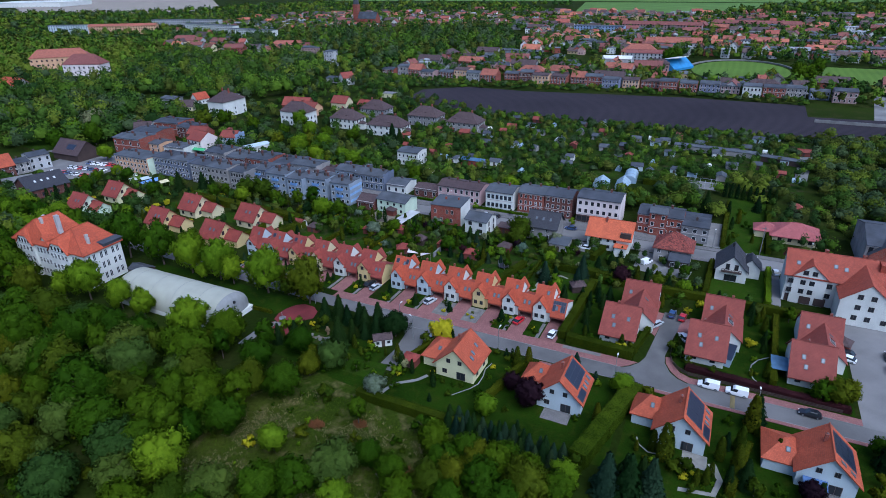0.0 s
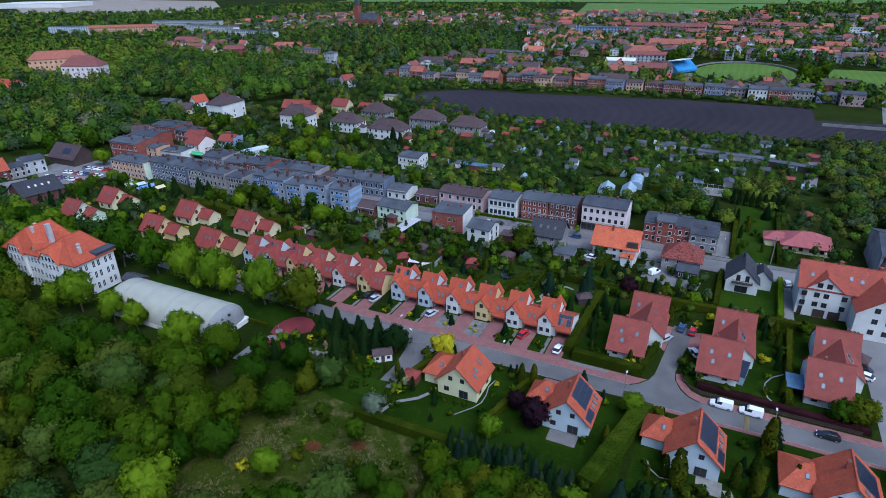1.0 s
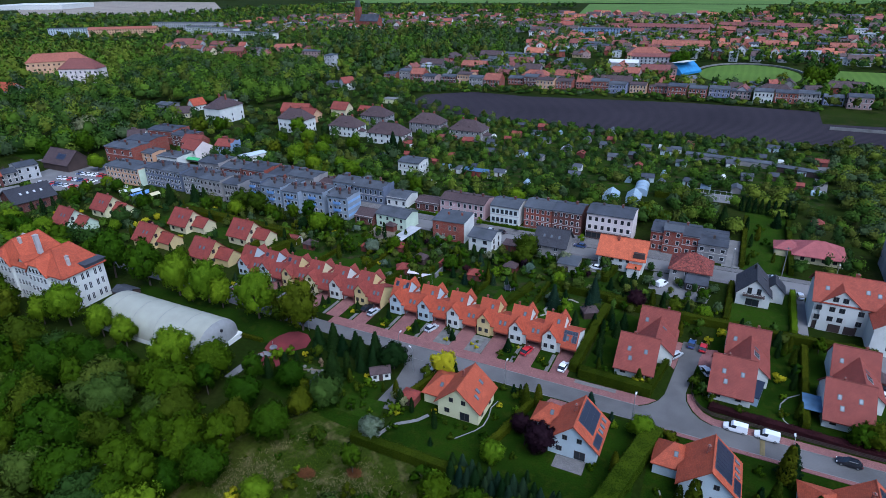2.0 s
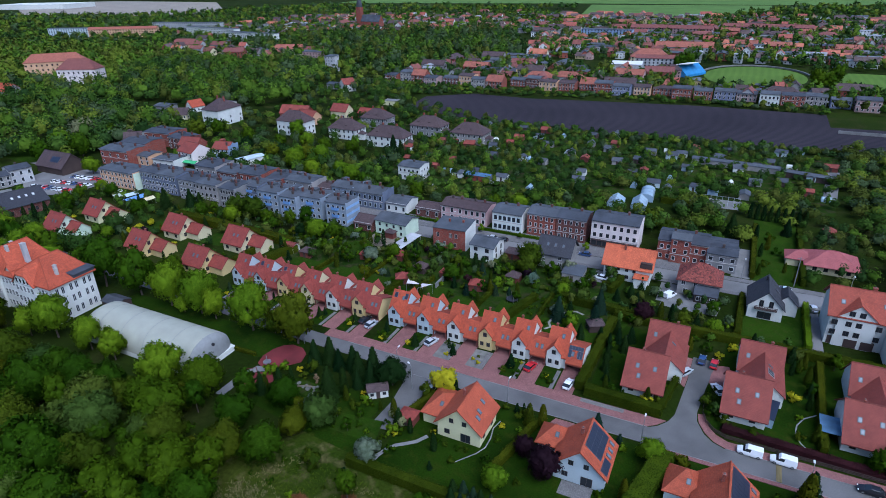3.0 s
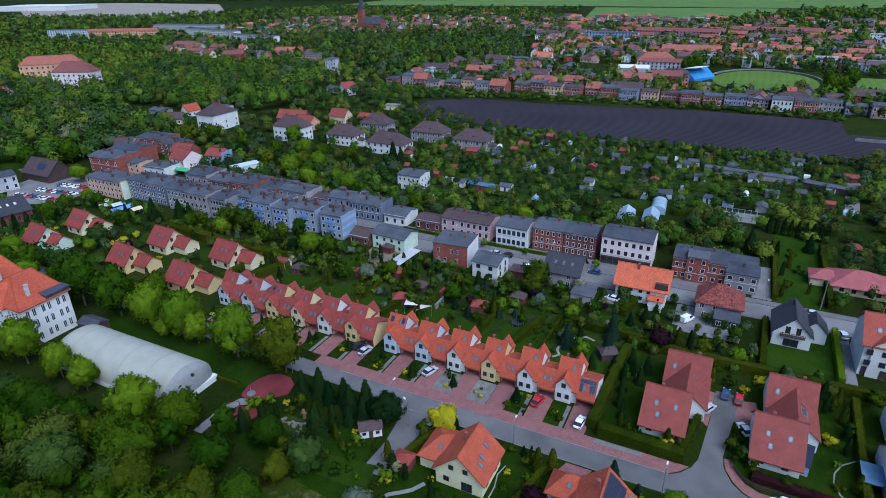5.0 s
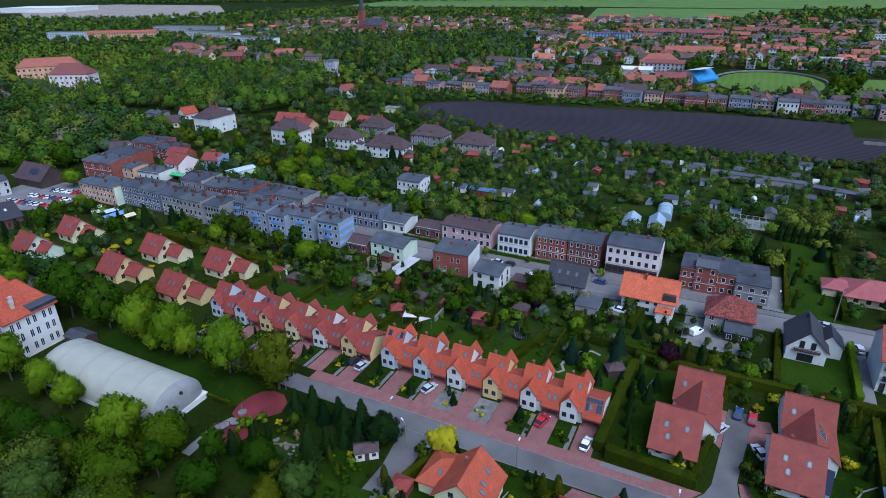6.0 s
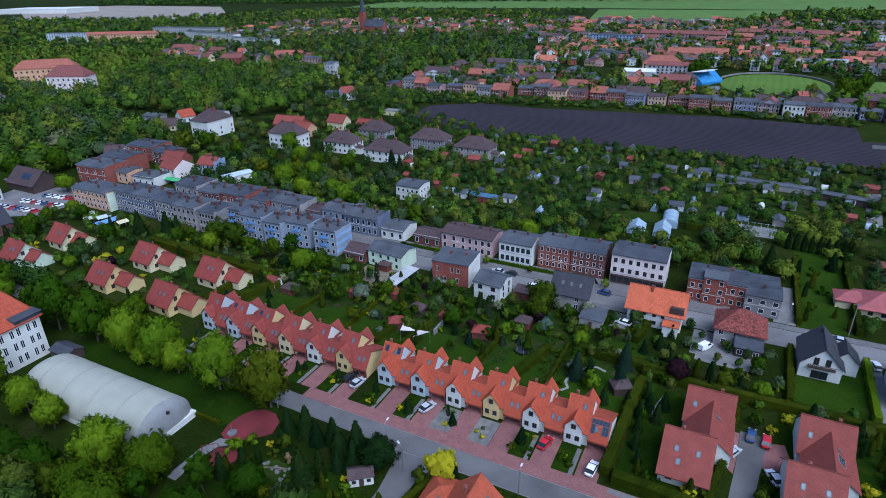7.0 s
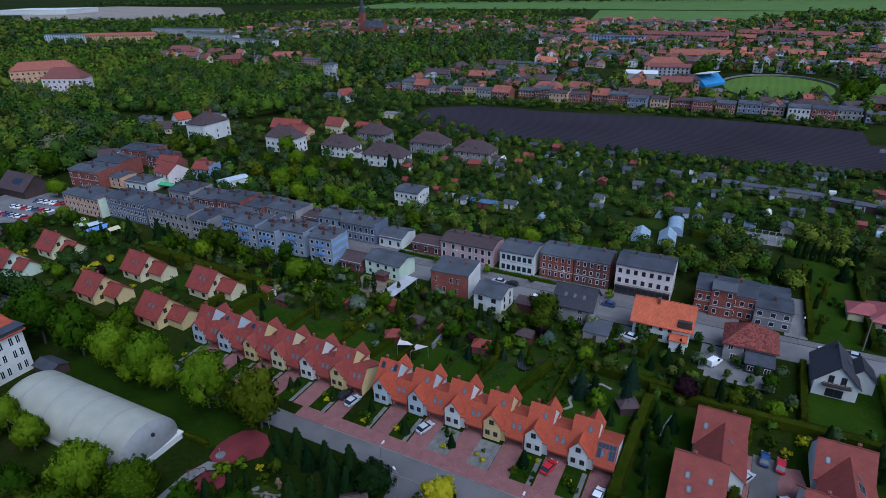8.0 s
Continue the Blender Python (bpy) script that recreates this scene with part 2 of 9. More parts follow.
M_LEAFGREY = foliage("leaves_grey_green", (0.022, 0.048, 0.005), (0.125, 0.175, 0.03))
FAR_GREENS = tuple(foliage(f"far_leaves_{w}", mul(l, 0.3), l, 0.0, 0.7, 0.2) for w, l in (("mid", (0.094, 0.168, 0.022)), ("deep", (0.052, 0.102, 0.022)), ("fresh", (0.158, 0.262, 0.022)), ("olive", (0.138, 0.165, 0.026)), ("grey", (0.112, 0.160, 0.064)), ("green", (0.072, 0.136, 0.022)), ("yellowish", (0.205, 0.262, 0.026))))
M_NEEDLE = foliage("needles_dark", (0.004, 0.014, 0.003), (0.024, 0.052, 0.012))
M_NEEDLEBLUE = foliage("needles_blue", (0.008, 0.022, 0.011), (0.036, 0.066, 0.038))
M_THUJA = foliage("thuja_green", (0.009, 0.020, 0.001), (0.098, 0.116, 0.005))
M_PURPLE = foliage("leaves_purple", (0.012, 0.006, 0.010), (0.050, 0.018, 0.028))
M_GOLD = foliage("leaves_golden", (0.36, 0.32, 0.006), (0.72, 0.62, 0.012), tree=0.12)
M_BLOSSOM = foliage("leaves_blossom", (0.06, 0.09, 0.03), (0.36, 0.38, 0.28))


# ---- mesh helpers ----
def mesh_of(name, bm, *mats):
    me = bpy.data.meshes.new(name)
    bm.normal_update()
    bm.to_mesh(me)
    bm.free()
    for m in mats:
        me.materials.append(m)
    return me


def part(name, data, parent=None, m=None, label=""):
    """One mesh object, under a thing or a part when parent is given."""
    ob = new(name, data)
    if parent is not None:
        ob.parent = parent
    if m is not None:
        ob.matrix_basis = m
    return tagged(ob, label) if label else ob


def thing(name, label, category, m=None, group="", kind=""):
    ob = new(name)
    ob.empty_display_size = 0.5
    if m is not None:
        ob.matrix_basis = m
    return tagged(ob, label, category, group, kind)


def solid(bm, a, b, mat=0):
    """A box between two corners."""
    vs = [bm.verts.new((x, y, z)) for x in (a[0], b[0]) for y in (a[1], b[1]) for z in (a[2], b[2])]
    uv = bm.loops.layers.uv.verify()
    for idx in ((0, 1, 3, 2), (4, 6, 7, 5), (0, 4, 5, 1), (2, 3, 7, 6), (0, 2, 6, 4), (1, 5, 7, 3)):
        f = bm.faces.new([vs[i] for i in idx])
        f.material_index = mat
        f.normal_update()
        for lp in f.loops:
            c = lp.vert.co
            lp[uv].uv = (c.y, c.z) if abs(f.normal.x) > 0.5 else ((c.x, c.z) if abs(f.normal.y) > 0.5 else (c.x, c.y))
    return vs


def slab(bm, poly, t, mat=0):
    """A plate of vertical thickness t under a polygon in space; its texture runs along and up the slope."""
    uv = bm.loops.layers.uv.verify()
    top = [bm.verts.new(p) for p in poly]
    low = [bm.verts.new((p[0], p[1], p[2] - t)) for p in poly]
    f = bm.faces.new(top)
    f.normal_update()
    if f.normal.z < 0:
        f.normal_flip()
    n = f.normal.copy()
    f.material_index = mat
    e1 = Vector((0, 0, 1)).cross(n)
    e1 = e1.normalized() if e1.length > 1e-4 else Vector((1, 0, 0))
    e2 = n.cross(e1)
    for lp in f.loops:
        lp[uv].uv = (lp.vert.co.dot(e1), lp.vert.co.dot(e2))
    g = bm.faces.new(low[::-1])
    g.material_index = mat
    k = len(poly)
    for i in range(k):
        s = bm.faces.new((top[i], low[i], low[(i + 1) % k], top[(i + 1) % k]))
        s.material_index = mat
    return f


def prism(bm, profile, x0, x1, along="x", mat=0):
    """A closed profile of (across, up) points drawn out from x0 to x1."""
    uv = bm.loops.layers.uv.verify()
    def put(x, p):
        return bm.verts.new((x, p[0], p[1]) if along == "x" else (p[0], x, p[1]))
    a, b = [put(x0, p) for p in profile], [put(x1, p) for p in profile]
    k = len(profile)
    fs = [bm.faces.new(a[::-1]), bm.faces.new(b)] + [bm.faces.new((a[i], a[(i + 1) % k], b[(i + 1) % k], b[i])) for i in range(k)]
    for f in fs:
        f.material_index = mat
        f.normal_update()
        for lp in f.loops:
            c = lp.vert.co
            lp[uv].uv = (c.y, c.z) if abs(f.normal.x) > 0.7 else (c.x, c.z)
    return fs


def tube(bm, p, q, r0, r1, n=8, mat=0):
    p, q = Vector(p), Vector(q)
    d = (q - p).normalized()
    s = d.orthogonal().normalized()
    w = d.cross(s)
    rings = []
    for c, r in ((p, r0), (q, r1)):
        rings.append([bm.verts.new(c + (s * math.cos(2 * math.pi * i / n) + w * math.sin(2 * math.pi * i / n)) * r) for i in range(n)])
    for i in range(n):
        bm.faces.new((rings[0][i], rings[0][(i + 1) % n], rings[1][(i + 1) % n], rings[1][i])).material_index = mat
    bm.faces.new(rings[0][::-1]).material_index = mat
    bm.faces.new(rings[1]).material_index = mat


def pipe(bm, pts, r, n=6):
    """A bent round bar through points, as one connected mesh."""
    prev = None
    pts = [Vector(p) for p in pts]
    for i, p in enumerate(pts):
        d = (pts[min(i + 1, len(pts) - 1)] - pts[max(i - 1, 0)]).normalized()
        s = Vector((0, 1, 0)) if abs(d.y) < 0.9 else Vector((1, 0, 0))
        w = d.cross(s).normalized()
        s = w.cross(d)
        ring = [bm.verts.new(p + (s * math.cos(2 * math.pi * k / n) + w * math.sin(2 * math.pi * k / n)) * r) for k in range(n)]
        if prev:
            for k in range(n):
                bm.faces.new((prev[k], prev[(k + 1) % n], ring[(k + 1) % n], ring[k]))
        else:
            bm.faces.new(ring[::-1])
        prev = ring
    bm.faces.new(prev)


MESHES = {}
FOOT = []


def lattice(bm, xs, zs, holes, y0, y1, mat=0):
    """One connected plate in the xz plane from y0 (front) to y1, cut by lines xs and zs, open at the cells in holes."""
    g = {(i, j, k): bm.verts.new((x, y, z)) for i, x in enumerate(xs) for j, z in enumerate(zs) for k, y in enumerate((y0, y1))}
    full = {(i, j) for i in range(len(xs) - 1) for j in range(len(zs) - 1)} - set(holes)
    for i, j in full:
        bm.faces.new([g[i, j, 0], g[i + 1, j, 0], g[i + 1, j + 1, 0], g[i, j + 1, 0]]).material_index = mat
        bm.faces.new([g[i, j, 1], g[i, j + 1, 1], g[i + 1, j + 1, 1], g[i + 1, j, 1]]).material_index = mat
        for (di, dj), (p, q) in (((-1, 0), ((i, j + 1), (i, j))), ((1, 0), ((i + 1, j), (i + 1, j + 1))), ((0, -1), ((i, j), (i + 1, j))), ((0, 1), ((i + 1, j + 1), (i, j + 1)))):
            if (i + di, j + dj) not in full:
                bm.faces.new([g[(*p, 0)], g[(*p, 1)], g[(*q, 1)], g[(*q, 0)]]).material_index = mat
    for v in [v for v in g.values() if not v.link_faces]:
        bm.verts.remove(v)
    bmesh.ops.recalc_face_normals(bm, faces=bm.faces)


def window_mesh(w, h, frame_mat):
    """A frame with a centre bar round its panes, its back on the plane y = 0, facing -y."""
    key = ("window", round(w, 2), round(h, 2), frame_mat.name)
    if key not in MESHES:
        bm, bp = bmesh.new(), bmesh.new()
        f = 0.09
        if w > 0.9:
            lattice(bm, [-w / 2, -w / 2 + f, -0.04, 0.04, w / 2 - f, w / 2], [0, f, h - f, h], [(1, 1), (3, 1)], -0.06, 0.01)
        else:
            lattice(bm, [-w / 2, -w / 2 + f, w / 2 - f, w / 2], [0, f, h - f, h], [(1, 1)], -0.06, 0.01)
        solid(bp, (-w / 2 + f * 0.5, -0.025, f * 0.5), (w / 2 - f * 0.5, 0.005, h - f * 0.5))
        MESHES[key] = mesh_of("window", bm, frame_mat), mesh_of("pane", bp, M_GLASS)
    return MESHES[key]


def far_window_mesh(w, h, frame_mat):
    """A surround with its glass set back, as one connected mesh."""
    key = ("farwindow", round(w, 2), round(h, 2), frame_mat.name)
    if key not in MESHES:
        bm = bmesh.new()
        a, b = w / 2 + 0.1, w / 2
        lattice(bm, [-a, -b, b, a], [-0.1, 0, h, h + 0.1], [(1, 1)], -0.08, 0.0)
        ring = [v for v in bm.verts if abs(abs(v.co.x) - b) < 1e-4 and v.co.y > -0.01 and -0.01 < v.co.z < h + 0.01]
        ring.sort(key=lambda v: math.atan2(v.co.z - h / 2, v.co.x))
        bm.faces.new(ring[::-1]).material_index = 1
        bmesh.ops.recalc_face_normals(bm, faces=bm.faces)
        for v in ring:
            v.co.y = -0.02
        MESHES[key] = mesh_of("window", bm, frame_mat, M_GLASS)
    return MESHES[key]


FACES = {"S": (0, lambda a, L, W: (a, -W / 2, 0)), "N": (180, lambda a, L, W: (-a, W / 2, 0)), "E": (90, lambda a, L, W: (L / 2, a, 0)), "W": (-90, lambda a, L, W: (-L / 2, -a, 0))}


def windows(parent, L, W, face, spots, w=1.1, h=1.35, frame_mat=None, far=False, off=(0, 0)):
    """Windows on one wall of a block L by W: spots are (along the wall, sill height)."""
    turn, where = FACES[face]
    for a, z in spots:
        x, y, _ = where(a, L, W)
        m = pose(x + off[0], y + off[1], z, 0, 0, turn)
        if far:
            part("window", far_window_mesh(w, h, frame_mat or M_FRAME), parent, m)
        else:
            f, p = window_mesh(w, h, frame_mat or M_FRAME)
            part("pane", p, part("window", f, parent, m))


def grid(L, n, sills, margin=1.4):
    """Even spots for n windows along a wall, on each of the sill heights."""
    if n == 1:
        return [(0.0, z) for z in sills]
    return [(-L / 2 + margin + i * (L - 2 * margin) / (n - 1), z) for z in sills for i in range(n)]


def walls_mesh(L, W, eave, ridge, roof, axis, mats):
    bm = bmesh.new()
    if roof == "gable" and axis == "x":
        prism(bm, [(-W / 2, 0), (W / 2, 0), (W / 2, eave), (0, ridge), (-W / 2, eave)], -L / 2, L / 2, "x")
    elif roof == "gable":
        prism(bm, [(-L / 2, 0), (-L / 2, eave), (0, ridge), (L / 2, eave), (L / 2, 0)], -W / 2, W / 2, "y")
    else:
        solid(bm, (-L / 2, -W / 2, 0), (L / 2, W / 2, eave))
    bmesh.ops.recalc_face_normals(bm, faces=bm.faces)
    return mesh_of("wall", bm, *mats)


def roof_mesh(L, W, eave, ridge, roof, axis, oh, t, mats, gable_oh=None):
    """The covering: gable, hip, halfhip, flat or mono, with its overhang oh and thickness t."""
    bm = bmesh.new()
    g = oh if gable_oh is None else gable_oh
    if roof in ("gable", "hip", "halfhip") and axis == "y":
        L, W = W, L
    drop = (ridge - eave) / (W / 2) * oh
    e, r, w, l = eave - drop + t, ridge + t, W / 2 + oh, L / 2 + g
    if roof == "gable":
        polys = [[(-l, -w, e), (l, -w, e), (l, 0, r), (-l, 0, r)], [(-l, w, e), (-l, 0, r), (l, 0, r), (l, w, e)]]
    elif roof == "hip":
        l = L / 2 + oh
        k = max(l - w, 0.15)
        polys = [[(-l, -w, e), (l, -w, e), (k, 0, r), (-k, 0, r)], [(-l, w, e), (-k, 0, r), (k, 0, r), (l, w, e)],
                 [(l, -w, e), (l, w, e), (k, 0, r)], [(-l, -w, e), (-k, 0, r), (-l, w, e)]]
    elif roof == "mono":
        polys = [[(-l, -w, eave + t), (l, -w, eave + t), (l, w, ridge + t), (-l, w, ridge + t)]]
    else:
        polys = [[(-l, -w, eave + t), (l, -w, eave + t), (l, w, eave + t), (-l, w, eave + t)]]
    if roof in ("gable", "hip", "halfhip") and axis == "y":
        polys = [[(-y, x, z) for x, y, z in p] for p in polys]
    for p in polys:
        slab(bm, p, t)
    if roof in ("gable", "hip"):
        k = (l if roof == "gable" else max(l - w, 0.15))
        a, b = ((-k, 0, r), (k, 0, r)) if axis == "x" else ((0, -k, r), (0, k, r))
        tube(bm, a, b, 0.13, 0.13, 6)
    return mesh_of("roof", bm, *mats)


def chimney(parent, x, y, z, h=1.2, s=0.5, m=None, name="chimney"):
    bm = bmesh.new()
    solid(bm, (-s / 2, -s / 2, -1.5), (s / 2, s / 2, h))
    solid(bm, (-s / 2 - 0.08, -s / 2 - 0.08, h), (s / 2 + 0.08, s / 2 + 0.08, h + 0.12))
    tube(bm, (0, 0, h + 0.12), (0, 0, h + 0.35), s * 0.25, s * 0.22)
    return part(name, mesh_of(name, bm, m or M_PLASTER), parent, pose(x, y, z))


def on_slope(name, parent, x, y, z, w, d, pitch, turn, body, glass, lift=0.10, cells=(1, 1)):
    """A skylight, or a row of panels on rails, laid on a slope: pitch is the slope's angle, turn its heading (0 faces -y)."""
    nx, ny = cells
    key = (name, round(w, 2), round(d, 2), body.name, glass.name, cells)
    if key not in MESHES:
        bm, bp = bmesh.new(), bmesh.new()
        solid(bm, (-w / 2, -d / 2, -0.05), (w / 2, d / 2, lift - 0.02))
        cw, cd = (w - 0.04) / nx, (d - 0.04) / ny
        rim = 0.12 if name == "skylight" else 0.025
        solid(bp, (-cw / 2 + rim, -cd / 2 + rim, lift - 0.03), (cw / 2 - rim, cd / 2 - rim, lift + 0.01))
        MESHES[key] = mesh_of(name, bm, body), mesh_of("pane", bp, glass)
    f, p = MESHES[key]
    ob = part(name, f, parent, pose(x, y, z, 0, 0, turn) @ pose(0, 0, 0, pitch))
    for i in range(nx):
        for j in range(ny):
            part("pane" if name == "skylight" else "panel", p, ob, pose(-w / 2 + 0.02 + (i + 0.5) * (w - 0.04) / nx, -d / 2 + 0.02 + (j + 0.5) * (d - 0.04) / ny, 0))
    return ob


def house(label, u, v, L, W, eave, ridge, roof, axis, wall_mat, roof_mat, yaw=0, oh=0.5, t=0.22, name="house", category="house", group="", gable_oh=None):
    ob = thing(name, label, category, pose(u, v, 0, 0, 0, yaw), group)
    FOOT.append((u, v, max(L, W) * 0.5 + 1.2, min(L, W) * 0.5 + 1.2))
    part("wall", walls_mesh(L, W, eave, ridge, roof, axis, (wall_mat,)), ob)
    part("roof", roof_mesh(L, W, eave, ridge, roof, axis, oh, t, (roof_mat,), gable_oh), ob)
    return ob


# ---- plants ----
def leaf_cards(rng, centres, normals, size, flat=0.7):
    """Leaf sprays as single pointed triangles about their centres; returns vertex, face and normal arrays."""
    n = len(centres)
    soft = normals / (np.linalg.norm(normals, axis=1, keepdims=True) + 1e-9)
    nrm = soft + rng.normal(0, flat, (n, 3))
    nrm /= np.linalg.norm(nrm, axis=1, keepdims=True) + 1e-9
    nrm = np.where((nrm * soft).sum(1, keepdims=True) < 0.15, nrm + soft, nrm)
    nrm /= np.linalg.norm(nrm, axis=1, keepdims=True) + 1e-9
    a = np.cross(nrm, rng.normal(0, 1, (n, 3)))
    a /= np.linalg.norm(a, axis=1, keepdims=True) + 1e-9
    b = np.cross(nrm, a)
    s = (size * rng.uniform(0.6, 1.4, n))[:, None]
    asp = rng.uniform(0.65, 1.15, n)[:, None]
    p = np.stack([centres - a * s * 0.5 - b * s * asp * 0.33, centres + a * s * 0.5 - b * s * asp * 0.33, centres + b * s * asp * 0.67 - nrm * s * 0.1], 1)
    soft = soft + nrm * 0.38
    soft /= np.linalg.norm(soft, axis=1, keepdims=True) + 1e-9
    return p.reshape(-1, 3), np.arange(n * 3).reshape(-1, 3), np.repeat(soft, 3, 0)


def card_mesh(name, verts, faces, soft, *mats):
    """Leaf sprays shaded softly by the outward turn of the crown that they sit on."""
    me = bpy.data.meshes.new(name)
    me.vertices.add(len(verts))
    me.vertices.foreach_set("co", verts.astype(np.float32).ravel())
    me.loops.add(faces.size)
    me.loops.foreach_set("vertex_index", faces.astype(np.int32).ravel())
    me.polygons.add(len(faces))
    me.polygons.foreach_set("loop_start", (np.arange(len(faces)) * 3).astype(np.int32))
    me.update(calc_edges=True)
    me.polygons.foreach_set("use_smooth", np.ones(len(faces), dtype=bool))
    me.normals_split_custom_set_from_vertices(soft.astype(np.float32))
    for m in mats:
        me.materials.append(m)
    return me


def ball(rng, n):
    d = rng.normal(0, 1, (n, 3))
    return d / (np.linalg.norm(d, axis=1, keepdims=True) + 1e-9)


def round_crown(seed, height, radius, low, n, size, lobes=14, squash=1.0, tufts=16):
    """Leaf sprays in tufts, the tufts on the skins of many lobes that swell into one uneven crown."""
    rng = np.random.default_rng(seed)
    mid, half = (height + low) / 2, (height - low) / 2
    i = np.arange(lobes) + 0.5
    phi, th = np.arccos(1 - 1.75 * i / lobes), math.pi * (1 + 5 ** 0.5) * i + rng.uniform(0, 6)
    d = np.stack([np.cos(th) * np.sin(phi), np.sin(th) * np.sin(phi), np.cos(phi)], 1) + rng.normal(0, 0.12, (lobes, 3))
    c = d * rng.uniform(0.44, 0.70, lobes)[:, None] * np.array([radius, radius, half]) + np.array([0, 0, mid])
    r = rng.uniform(0.28, 0.46, lobes) * radius
    flat = np.array([1, 1, squash * min(1.25, half / radius)])
    away = d / np.linalg.norm(d, axis=1, keepdims=True)
    own = np.repeat(np.arange(lobes), tufts)
    td = ball(rng, lobes * tufts) + away[own] * 0.45
    td /= np.linalg.norm(td, axis=1, keepdims=True)
    tc = c[own] + td * (r[own] * rng.uniform(0.8, 1.12, len(own)))[:, None] * flat
    tr = r[own] * rng.uniform(0.22, 0.46, len(own))
    deep = (np.linalg.norm((tc[:, None] - c[None]) / flat, axis=2) < r[None] * 0.72).any(1)
    tc, tr, td, own = tc[~deep], tr[~deep], td[~deep], own[~deep]
    pick = rng.choice(len(own), n, p=tr ** 2 / (tr ** 2).sum())
    off = ball(rng, n)
    pts = tc[pick] + off * (tr[pick] * rng.uniform(0.3, 1.1, n))[:, None]
    nrm = td[pick] * 0.6 + off * 0.3 + away[own[pick]] * 0.55 + np.array([0, 0, 0.1])
    keep = pts[:, 2] > low * 0.5
    v, q, soft = leaf_cards(rng, pts[keep], nrm[keep], size)
    a, p = np.meshgrid(np.arange(6) * math.pi / 3, np.array([0.02, 0.7, 1.4, 2.2]))
    unit = np.stack([np.cos(a) * np.sin(p), np.sin(a) * np.sin(p), np.cos(p)], -1).reshape(-1, 3)
    core = c[:, None] + unit[None] * (r[:, None] * rng.uniform(0.5, 0.86, (lobes, 24)))[:, :, None] * flat
    core[:, :, 2] = np.maximum(core[:, :, 2], low * 0.5)
    i, j = np.meshgrid(np.arange(3), np.arange(6), indexing="ij")
    p0, p1, p2, p3 = i * 6 + j, (i + 1) * 6 + j, (i + 1) * 6 + (j + 1) % 6, i * 6 + (j + 1) % 6
    face = np.stack([p0, p1, p2, p0, p2, p3], -1).reshape(-1, 3)
    q = np.concatenate([q, len(v) + (np.arange(lobes)[:, None, None] * 24 + face[None]).reshape(-1, 3)])
    dome = unit[None] * 0.6 + away[:, None] * 0.5
    dome = dome / np.linalg.norm(dome, axis=2, keepdims=True)
    return np.concatenate([v, core.reshape(-1, 3)]), q, np.concatenate([soft, dome.reshape(-1, 3)])


def cone_crown(seed, height, radius, low, n, size, tiers=9, drop=0.45):
    """Drooping needle fans in tiers up a spire."""
    rng = np.random.default_rng(seed)
    k = rng.beta(0.9, 1.5, n)
    tier = np.floor(k * tiers) / tiers
    inside = (k - tier) * tiers
    rr = radius * (1 - tier) * (1.0 - 0.38 * inside) * rng.uniform(0.75, 1.1, n) + 0.12
    ang = rng.uniform(0, 2 * math.pi, n)
    arm = 1 + 0.18 * np.sin(ang * 5 + tier * 40)
    rr = rr * arm * np.sqrt(rng.uniform(0.45, 1, n))
    z = low + (height - low) * k - drop * rr * 0.4
    pts = np.stack([rr * np.cos(ang), rr * np.sin(ang), z], 1)
    nrm = np.stack([np.cos(ang) * 0.7, np.sin(ang) * 0.7, np.full(n, 0.6)], 1)
    return leaf_cards(rng, pts, nrm, size, 0.55)


def column_crown(seed, height, radius, low, n, size):
    rng = np.random.default_rng(seed)
    k = rng.uniform(0, 1, n)
    shape = np.minimum(1, 0.55 + k * 2.2) * np.sqrt(np.clip(1.02 - k, 0, 1)) ** 0.9
    ang = rng.uniform(0, 2 * math.pi, n)
    rr = radius * shape * rng.uniform(0.8, 1.12, n)
    pts = np.stack([rr * np.cos(ang), rr * np.sin(ang), low + (height - low) * k], 1)
    nrm = np.stack([np.cos(ang), np.sin(ang), np.full(n, 0.35)], 1)
    return leaf_cards(rng, pts, nrm, size, 0.55)


def trunk_mesh(seed, height, r, limbs=5, spread=2.0, low=0.35):
    rng = np.random.default_rng(seed + 900)
    bm = bmesh.new()
    lean = rng.normal(0, 0.04, 2) * height
    top = Vector((lean[0], lean[1], height * 0.72))
    tube(bm, (0, 0, -0.2), tuple(top * 0.5), r, r * 0.7)
    tube(bm, tuple(top * 0.5), tuple(top), r * 0.7, r * 0.25)
    for i in range(limbs):
        a = 2 * math.pi * (i + rng.uniform(0, 0.7)) / limbs
        k = rng.uniform(low, 0.65)
        p = top * (k / 0.72 if k < 0.72 else 1)
        q = p + Vector((math.cos(a) * spread, math.sin(a) * spread, spread * rng.uniform(0.6, 1.1)))
        tube(bm, tuple(p), tuple(q), r * 0.42, r * 0.1, 6)
    return mesh_of("trunk", bm, M_BARK)


KINDS = {}


def plant_kind(key, name, label, category, crown, mat, trunk=None):
    v, q, soft = crown
    if trunk is None:
        v = v - np.array([0, 0, v[:, 2].min() + 0.08])
    KINDS[key] = (name, label, category, card_mesh("crown", v, q, soft, mat), trunk)




